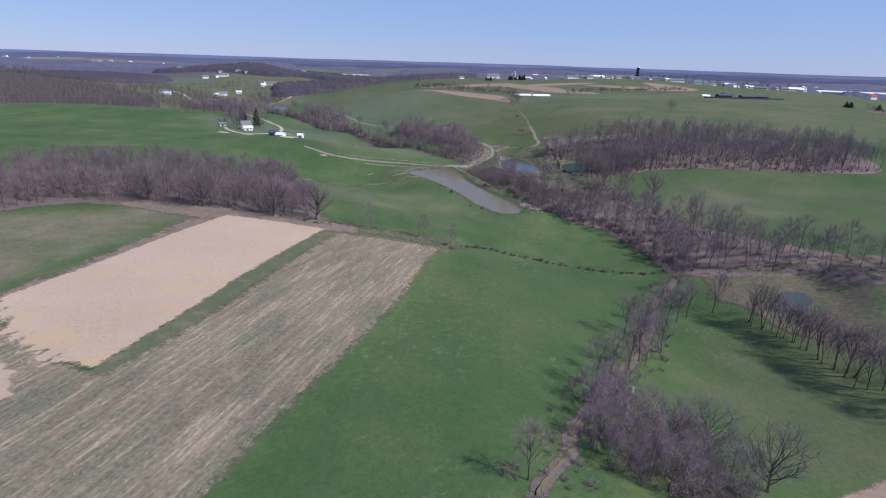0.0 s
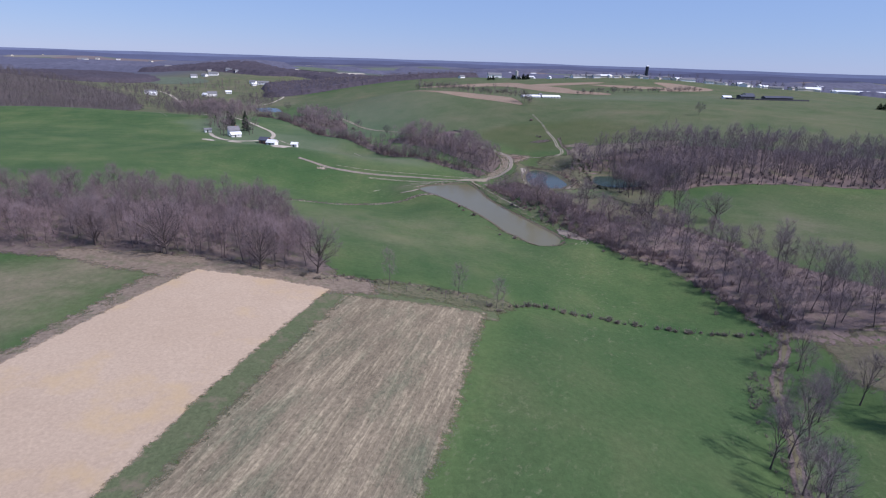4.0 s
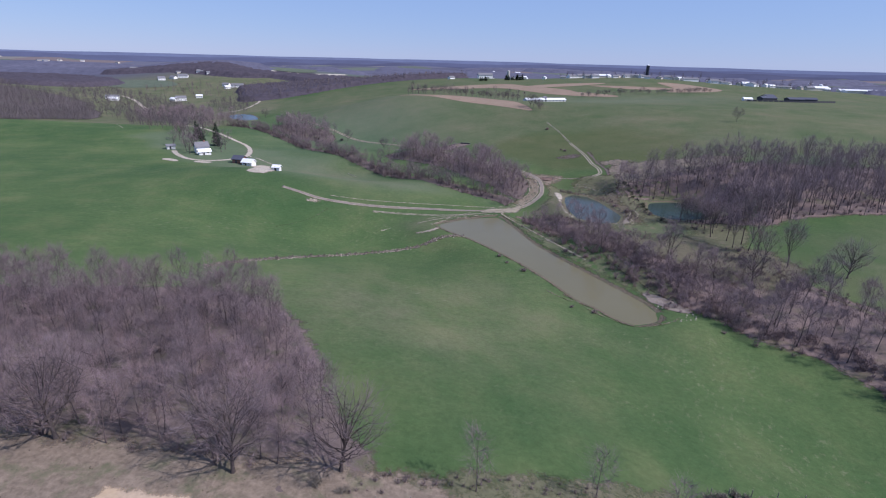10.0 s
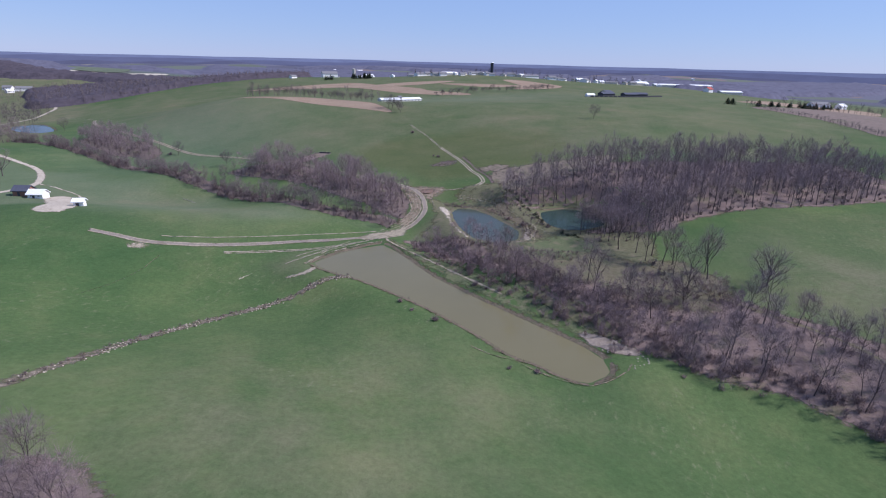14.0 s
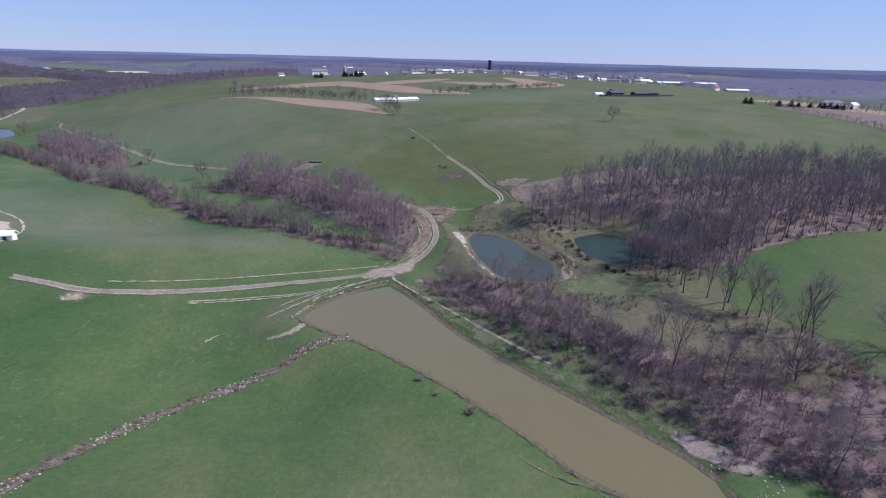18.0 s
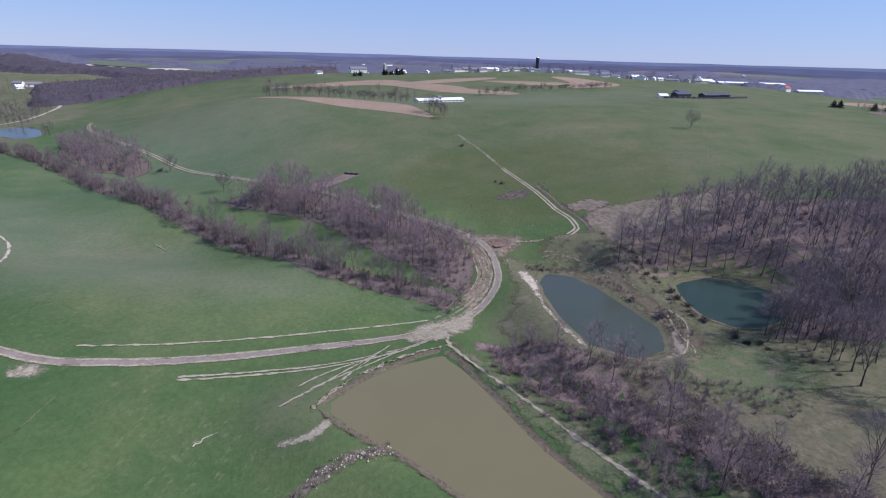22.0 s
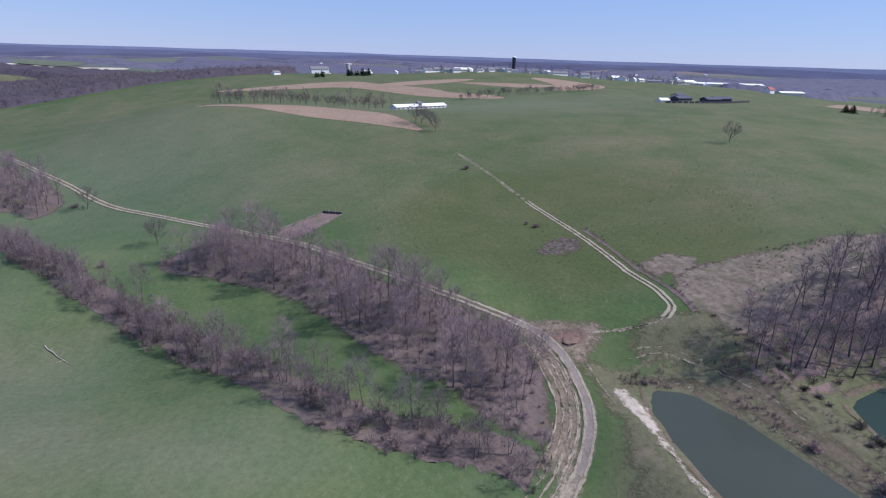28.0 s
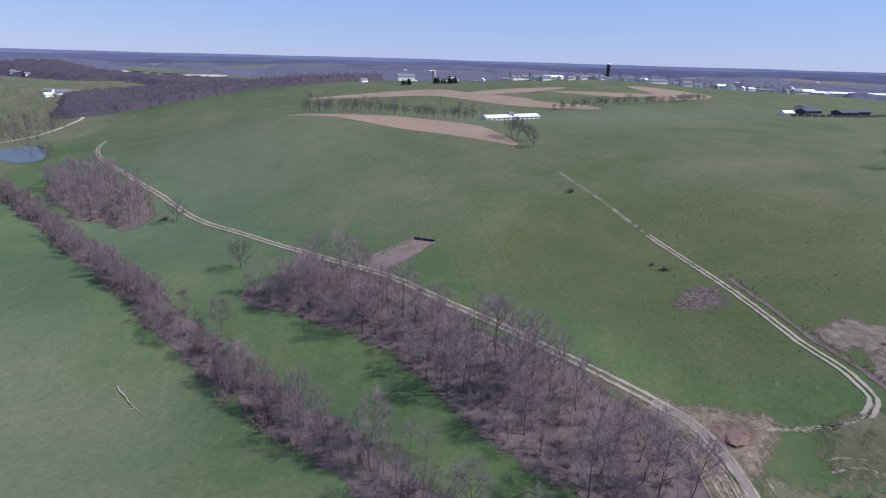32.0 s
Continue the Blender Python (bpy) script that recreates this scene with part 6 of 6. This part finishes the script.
laid(drape("yard", rounded_outline([(-128, 349), (-120, 347), (-121, 342), (-129, 344)], 2, 0.3, 72), SAND, 0.08), "bare tan farmyard patch", "yard")
laid(drape("yard", rounded_outline([(-146, 352), (-138, 347), (-139, 343), (-148, 349)], 2, 0.3, 73), SAND, 0.08), "bare tan pasture patch", "yard")
farm_trees = [tree_model(301 + i, "bare yard tree beside the farmhouse", height=h, spread=sp, limbs=12, branches=6, twigs=9, trunk_share=0.5, fork=0.3, stem=0.018, twig_size=1.3, twig_width=0.06) for i, (h, sp) in enumerate(((13, 5), (15, 5.5)))]
plant(farm_trees, np.array([(-143, 383), (-146, 379), (-141, 371), (-127, 384), (-160, 395), (-145, 392), (-150, 400), (-160, 412), (-148, 412), (-166, 420), (-170, 440), (-152, 445), (-128, 395), (-180, 452), (-190, 470), (-165, 465), (-200, 455), (-210, 480)]), "trees round the farmstead", 0.8, 1.1, 91)
for model, _ in farm_trees:
    for o in (*model.children_recursive, model):
        bpy.data.objects.remove(o)


# the long white barn on the hill, in two sections
def long_barn(x, y, turn, length, label):
    ob = building("barn", x, y, turn, length, 8, 1.9, 1.4, WHITE_PAINT, WHITE_METAL, label, "barn", "long white barns")
    for i in range(int(length / 4)):
        wx = -length / 2 + 2 + i * 4
        part("vent", box_mesh("vent", wx - 0.7, wx + 0.7, -4.04, -3.96, 0.5, 1.2, DARK_BOARD), ob)


long_barn(118.5, 602, 16, 21, "long low white poultry barn with a metal roof")
long_barn(141.5, 613, 16, 25, "longer low white poultry barn with a metal roof")
building("feed_bin", 130, 606, 12, 3, 3, 4, 1.2, DARK_BOARD, GREY_ROOF, "dark feed bin between the barns", "feed bin")

# the dark roofed farm on the crest
for x, y, t, w, d, h, wall, roof, label in ((322, 566, -4, 8, 5, 1.5, WHITE_PAINT, WHITE_METAL, "white low farm shed on the crest"), (345, 570, 6, 16, 8, 2.2, DARK_BOARD, DARK_ROOF, "long dark roofed stable"), (366, 560, 0, 15, 8, 2.0, DARK_BOARD, DARK_ROOF, "dark roofed farm building"),
                                          (384, 566, -8, 16, 7, 2.0, DARK_BOARD, DARK_ROOF, "low dark roofed stable wing"), (356, 585, 10, 10, 8, 3.2, CREAM_PAINT, DARK_ROOF, "cream farmhouse with a dark roof")):
    building("stable", x, y, t, w, d, h, 1.4, wall, roof, label, "farm building", "crest farm buildings")
crest_fence = tagged(new("fence"), "dark board fence round the crest farm", "fence")
panel_mesh = box_mesh("panel", -2.1, 2.1, -0.06, 0.06, -0.2, 1.5, DARK_BOARD)
for i, (x, y) in enumerate(smooth_line([(318, 556), (345, 548), (372, 546), (404, 556)], 4.2)):
    part("panel", panel_mesh, crest_fence, at=pose(x, y, gz(x, y), 0, 0, -14 + i * 1.3))


# the tall dark silo
def silo(x, y, height, radius, mat, label):
    ob = new("silo")
    ob.matrix_basis = pose(x, y, gz(x, y))
    v, f = [], []
    tube(v, f, [(0, 0, -1), (0, 0, height * 0.5), (0, 0, height)], [radius] * 3, 20)
    part("shell", mesh_of("shell", v, f, mat, True), ob)
    v, f = [], []
    tube(v, f, [(0, 0, height + radius * 0.5 * math.sin(k)) for k in (0, 0.5, 1.0, 1.5)], [radius * 1.03 * math.cos(k) for k in (0, 0.5, 1.0, 1.5)], 20)
    part("dome", mesh_of("dome", v, f, WHITE_METAL if mat is SILO_BLUE else mat, True), ob)
    v, f = [], []
    tube(v, f, [(radius + 0.15, 0, 0), (radius + 0.15, 0, height)], [0.25, 0.25], 6)
    part("chute", mesh_of("chute", v, f, mat), ob)
    return tagged(ob, label, "silo")


silo(346, 858, 18, 2.3, SILO_BLUE, "tall dark blue tower silo on the hilltop")
silo(165, 1010, 14, 2.6, CONCRETE, "pale concrete silo by a far barn")
silo(640, 880, 12, 2.6, WHITE_METAL, "white grain silo in the village")
silo(648, 884, 10, 2.6, WHITE_METAL, "white grain silo in the village")

# large white sheds
building("warehouse", 672, 812, -24, 92, 18, 6.4, 1.6, CREAM_PAINT, WHITE_METAL, "long white warehouse beyond the pasture", "warehouse")
building("warehouse", 690, 730, -15, 34, 12, 3.2, 1.6, CREAM_PAINT, WHITE_METAL, "long pale shed beyond the pasture", "warehouse")
building("barn", 632, 716, 10, 10, 9, 4, 3, WHITE_PAINT, RED_PAINT, "white barn with a red roof", "barn")
building("barn", 725, 612, -12, 26, 12, 4, 3, WHITE_PAINT, GREY_ROOF, "grey roofed barn by a brown field", "barn")
building("house", 752, 600, 8, 14, 9, 4, 3, WHITE_PAINT, WHITE_METAL, "white farmhouse by a brown field", "house")
building("barn", 123, 1000, 5, 24, 12, 6, 3.5, WHITE_PAINT, GREY_ROOF, "white barn on the far plateau", "barn")
building("shed", 190, 1005, 0, 12, 8, 4, 2, WHITE_PAINT, WHITE_METAL, "white shed on the far plateau", "shed")

# village houses in the distance
rv = np.random.RandomState(95)
WALLS, ROOFS = (WHITE_PAINT, CREAM_PAINT, CREAM_PAINT, WHITE_PAINT), (GREY_ROOF, GREY_ROOF, WHITE_METAL, GREY_ROOF)
village = scatter_along([(235, 905), (270, 890), (310, 880), (345, 876), (372, 850), (400, 842), (440, 845), (480, 825), (520, 800), (560, 788), (600, 790)], 7.5, 44, 96)
for i, (x, y) in enumerate(village):
    k = rv.uniform(0.7, 1.15)
    w, d = (24 * k, 10 * k) if i % 5 == 2 else (10 * k, 7 * k)
    building("house", x, y, rv.uniform(-30, 60), w, d, 3.0 * k, 2.0 * k, WALLS[rv.randint(4)], ROOFS[rv.randint(4)], "village house behind the hill crest", "house", "crest village houses", windows=2 if i % 2 else 0)
for cx, cy, n, sx, sy, big in ((330, 1000, 36, 130, 50, 1.2), (560, 960, 50, 110, 40, 1.4), (480, 1150, 40, 220, 90, 1.3), (-665, 1410, 8, 60, 30, 1.5), (-470, 1220, 10, 60, 20, 1.3),
                               (-1200, 2150, 16, 350, 90, 2.4), (-700, 1900, 16, 350, 120, 2.0), (300, 1900, 20, 600, 150, 1.8), (900, 1500, 18, 260, 120, 1.7), (820, 880, 6, 60, 20, 1.5)):
    for i in range(n):
        x, y = cx + rv.normal(0, sx), cy + rv.normal(0, sy)
        k = big * rv.uniform(0.38, 0.68)
        w, d = (26 * k, 12 * k) if rv.rand() < 0.15 else (12 * k, 8 * k)
        j = rv.randint(4)
        building("house", x, y, rv.uniform(0, 180), w, d, 3.2 * k, 2.2 * k, WALLS[rv.randint(4)], ROOFS[j], "small village house far across the valley", "house", "far village houses")


for x, y, turn, w, d, h in ((-424, 848, 12, 16, 9, 3.6), (-418, 838, 12, 12, 7, 2.6), (-344, 881, 30, 14, 9, 4.4), (-352, 876, -20, 9, 7, 3), (-330, 917, 15, 9, 6, 3), (-310, 1049, 8, 20, 9, 3.4), (-334, 1064, -10, 12, 8, 3.2), (-322, 1030, 40, 9, 7, 3),
                            (-567, 1244, 5, 26, 12, 5), (-540, 1236, 20, 16, 9, 4), (-471, 1125, 30, 12, 9, 4), (-441, 1151, 10, 18, 10, 4), (-455, 1140, -30, 12, 8, 3.4), (-417, 1188, 0, 20, 10, 4), (-400, 1180, 25, 12, 8, 3.5), (-290, 1040, 60, 8, 7, 3)):
    building("house", x, y, turn, w, d, h, d * 0.3, WHITE_PAINT if w > 8 else CREAM_PAINT, GREY_ROOF if h > 3 else WHITE_METAL, "white house among bare trees in the valley", "house", "valley houses", windows=3)


# ---- far woods and hills ----
def canopy(outline, height, step, label, seed, mat):
    """A far wood: the closed, bumpy mass of its crowns."""
    r = np.random.RandomState(seed)
    o = rounded_outline(outline, step * 2)
    lo, hi = o.min(0) - step, o.max(0) + step
    xs, ys = np.arange(lo[0], hi[0] + step, step), np.arange(lo[1], hi[1] + step, step)
    mx2, my2 = np.meshgrid(xs, ys)
    mx2, my2 = mx2 + r.uniform(-0.3, 0.3, mx2.shape) * step, my2 + r.uniform(-0.3, 0.3, mx2.shape) * step
    d = outline_distance(mx2, my2, o)
    up = height * (0.72 + 0.28 * r.rand(*d.shape)) * ease(-d, -step * 0.3, step * 1.2)
    mz2 = ground_z(mx2, my2) + up - np.where(d > 0, 1.0, 0)
    k = np.arange(mx2.size).reshape(mx2.shape)
    cell = (d[:-1, :-1] < step) | (d[1:, 1:] < step)
    a, b, c2, e = k[:-1, :-1][cell], k[:-1, 1:][cell], k[1:, 1:][cell], k[1:, :-1][cell]
    sheet = np.concatenate([np.stack([a, b, c2], -1), np.stack([a, c2, e], -1)])
    v = np.stack([mx2, my2, mz2], -1).reshape(-1, 3)
    return tagged(new("far_wood", fast_mesh("far_wood", v, sheet, mat)), label, "wood", kind="stuff")


RIDGE_WOOD = [(-248, 850), (-195, 852), (-160, 872), (-112, 905), (-60, 928), (0, 945), (90, 985), (60, 1060), (-150, 1080), (-290, 1020), (-272, 930)]
for i, (outline, gap) in enumerate(((RIDGE_WOOD, 4.5),
                                    ([(-620, 1215), (-480, 1195), (-395, 1172), (-330, 1160), (-270, 1165), (-215, 1120), (-150, 1092), (-80, 1120), (-120, 1190), (-240, 1205), (-330, 1225), (-440, 1290), (-620, 1290)], 6), ([(-900, 1000), (-600, 950), (-520, 1080), (-800, 1180)], 7),
                                    ([(100, 1250), (600, 1300), (900, 1250), (1000, 1400), (500, 1500), (50, 1450)], 9), ([(700, 1000), (1100, 900), (1500, 1000), (1300, 1250), (850, 1250)], 9),
                                    ([(900, 500), (1500, 500), (1700, 800), (1200, 820)], 9), ([(650, 800), (760, 740), (850, 760), (740, 850)], 6))):
    canopy(outline, 9, gap, "leafless purple-grey wood across the valley", 400 + i, FAR_WOOD if i < 3 else HAZY_WOOD)
rw = np.random.RandomState(430)
for i in range(34):  # woods between the fields of the far hills
    a, far_d = rw.uniform(-0.95, 1.0), rw.uniform(1300, 2350)
    cx, cy, w, h = far_d * math.sin(a), 150 + far_d * math.cos(a), rw.uniform(120, 380), rw.uniform(70, 190)
    turn = rw.uniform(-0.5, 0.5)
    ring = [(cx + w * math.cos(t) * q * math.cos(turn) - h * math.sin(t) * q * math.sin(turn), cy + w * math.cos(t) * q * math.sin(turn) + h * math.sin(t) * q * math.cos(turn)) for t, q in zip(np.linspace(0, 6.283, 9)[:-1], rw.uniform(0.7, 1.25, 8))]
    canopy(ring, 11, 20, "leafless woods on the far hills", 440 + i, HAZY_WOOD)


def far_tree_template(seed, height=12.0):
    """A slight bare tree for the valley beyond the farm."""
    r = np.random.RandomState(seed)
    v, f = [], []
    tube(v, f, [(0, 0, -0.4), (0, 0, height * 0.45), (r.normal(0, 0.4), r.normal(0, 0.4), height * 0.9)], [0.22, 0.16, 0.04], 3)
    n = 44
    z = height * r.uniform(0.3, 0.85, n)
    a, out = r.uniform(0, 6.28, n), r.rand(n) ** 0.6 * 2.0
    s = np.column_stack([np.cos(a) * out, np.sin(a) * out, z])
    w = np.column_stack([np.cos(a) * 0.6, np.sin(a) * 0.6, np.full(n, 1.0)]) + r.normal(0, 0.35, (n, 3))
    bv, bf = blades(r, s, w, r.uniform(1.2, 2.6, n), np.full(n, 0.22))
    return list(v) + list(bv), f + [tuple(int(i) + len(v) for i in t) for t in bf]


tagged(joined("grove", far_tree_template(611), at_ground(scatter_in(RIDGE_WOOD, 6.5, 611), rv, 0.7, 1.05), DIM_TWIG, seed=611), "bare trees of the wooded ridge", "trees", kind="stuff")
SLOPE_WOOD = [(-700, 560), (-520, 560), (-440, 598), (-379, 630), (-345, 638), (-352, 680), (-400, 740), (-448, 800), (-560, 820), (-700, 770), (-800, 700)]
laid(drape("wood_floor", rounded_outline(SLOPE_WOOD, 9, 2.0, 75), DULL_LITTER, 0.35, 12, soft=5.0), "leaf litter under the far wood", "ground")
VALLEY_TREES = [(-185, 450), (-165, 475), (-190, 540), (-225, 600), (-250, 680), (-300, 800), (-390, 900), (-480, 960), (-520, 900), (-450, 800), (-380, 720), (-300, 620), (-240, 520)]
for outline, gap, label, seed in ((SLOPE_WOOD, 5.6, "bare far wood on the valley slope", 608), ([(235, 895), (345, 866), (400, 832), (520, 790), (600, 780), (610, 830), (480, 860), (350, 900), (240, 930)], 15, "bare trees in the village on the crest", 607), (VALLEY_TREES, 8, "bare trees scattered along the far valley", 601), ([(-188, 660), (-215, 680), (-262, 740), (-290, 860), (-250, 880), (-228, 835), (-206, 780), (-200, 710)], 10, "bare trees along the valley road", 613), ([(-520, 556), (-440, 594), (-379, 626), (-340, 634), (-345, 645), (-385, 642), (-445, 610), (-525, 570)], 4.5, "bare trees along the edge of the far wood", 602),
                                  ([(-330, 900), (-250, 930), (-200, 1000), (-420, 1060), (-450, 980)], 14, "bare trees among the far houses", 603), ([(250, 1060), (600, 1000), (700, 940), (640, 900), (450, 950), (260, 1000)], 13, "bare trees in the far village", 604),
                                  ([(446, 486), (430, 442), (427, 402), (404, 356), (386, 322), (392, 320), (410, 354), (433, 400), (436, 440), (452, 484)], 2.6, "bare hedgerow along the eastern pasture edge", 612), ([(-12, 604), (40, 596), (80, 594), (112, 601), (112, 604), (80, 600), (40, 603), (-10, 612)], 4, "hedgerow along the hilltop", 605), ([(560, 540), (640, 500), (760, 470), (770, 482), (650, 514), (566, 552)], 7, "dark hedgerow beyond the pasture", 606)):
    tagged(joined("grove", far_tree_template(seed), at_ground(scatter_in(outline, gap, seed), rv, *((0.2, 0.42) if seed == 612 else (0.55, 1.05))), DIM_TWIG, seed=seed), label, "trees", kind="stuff")

# the last ridges, distance haze painted into their colour, bluer and paler farther out
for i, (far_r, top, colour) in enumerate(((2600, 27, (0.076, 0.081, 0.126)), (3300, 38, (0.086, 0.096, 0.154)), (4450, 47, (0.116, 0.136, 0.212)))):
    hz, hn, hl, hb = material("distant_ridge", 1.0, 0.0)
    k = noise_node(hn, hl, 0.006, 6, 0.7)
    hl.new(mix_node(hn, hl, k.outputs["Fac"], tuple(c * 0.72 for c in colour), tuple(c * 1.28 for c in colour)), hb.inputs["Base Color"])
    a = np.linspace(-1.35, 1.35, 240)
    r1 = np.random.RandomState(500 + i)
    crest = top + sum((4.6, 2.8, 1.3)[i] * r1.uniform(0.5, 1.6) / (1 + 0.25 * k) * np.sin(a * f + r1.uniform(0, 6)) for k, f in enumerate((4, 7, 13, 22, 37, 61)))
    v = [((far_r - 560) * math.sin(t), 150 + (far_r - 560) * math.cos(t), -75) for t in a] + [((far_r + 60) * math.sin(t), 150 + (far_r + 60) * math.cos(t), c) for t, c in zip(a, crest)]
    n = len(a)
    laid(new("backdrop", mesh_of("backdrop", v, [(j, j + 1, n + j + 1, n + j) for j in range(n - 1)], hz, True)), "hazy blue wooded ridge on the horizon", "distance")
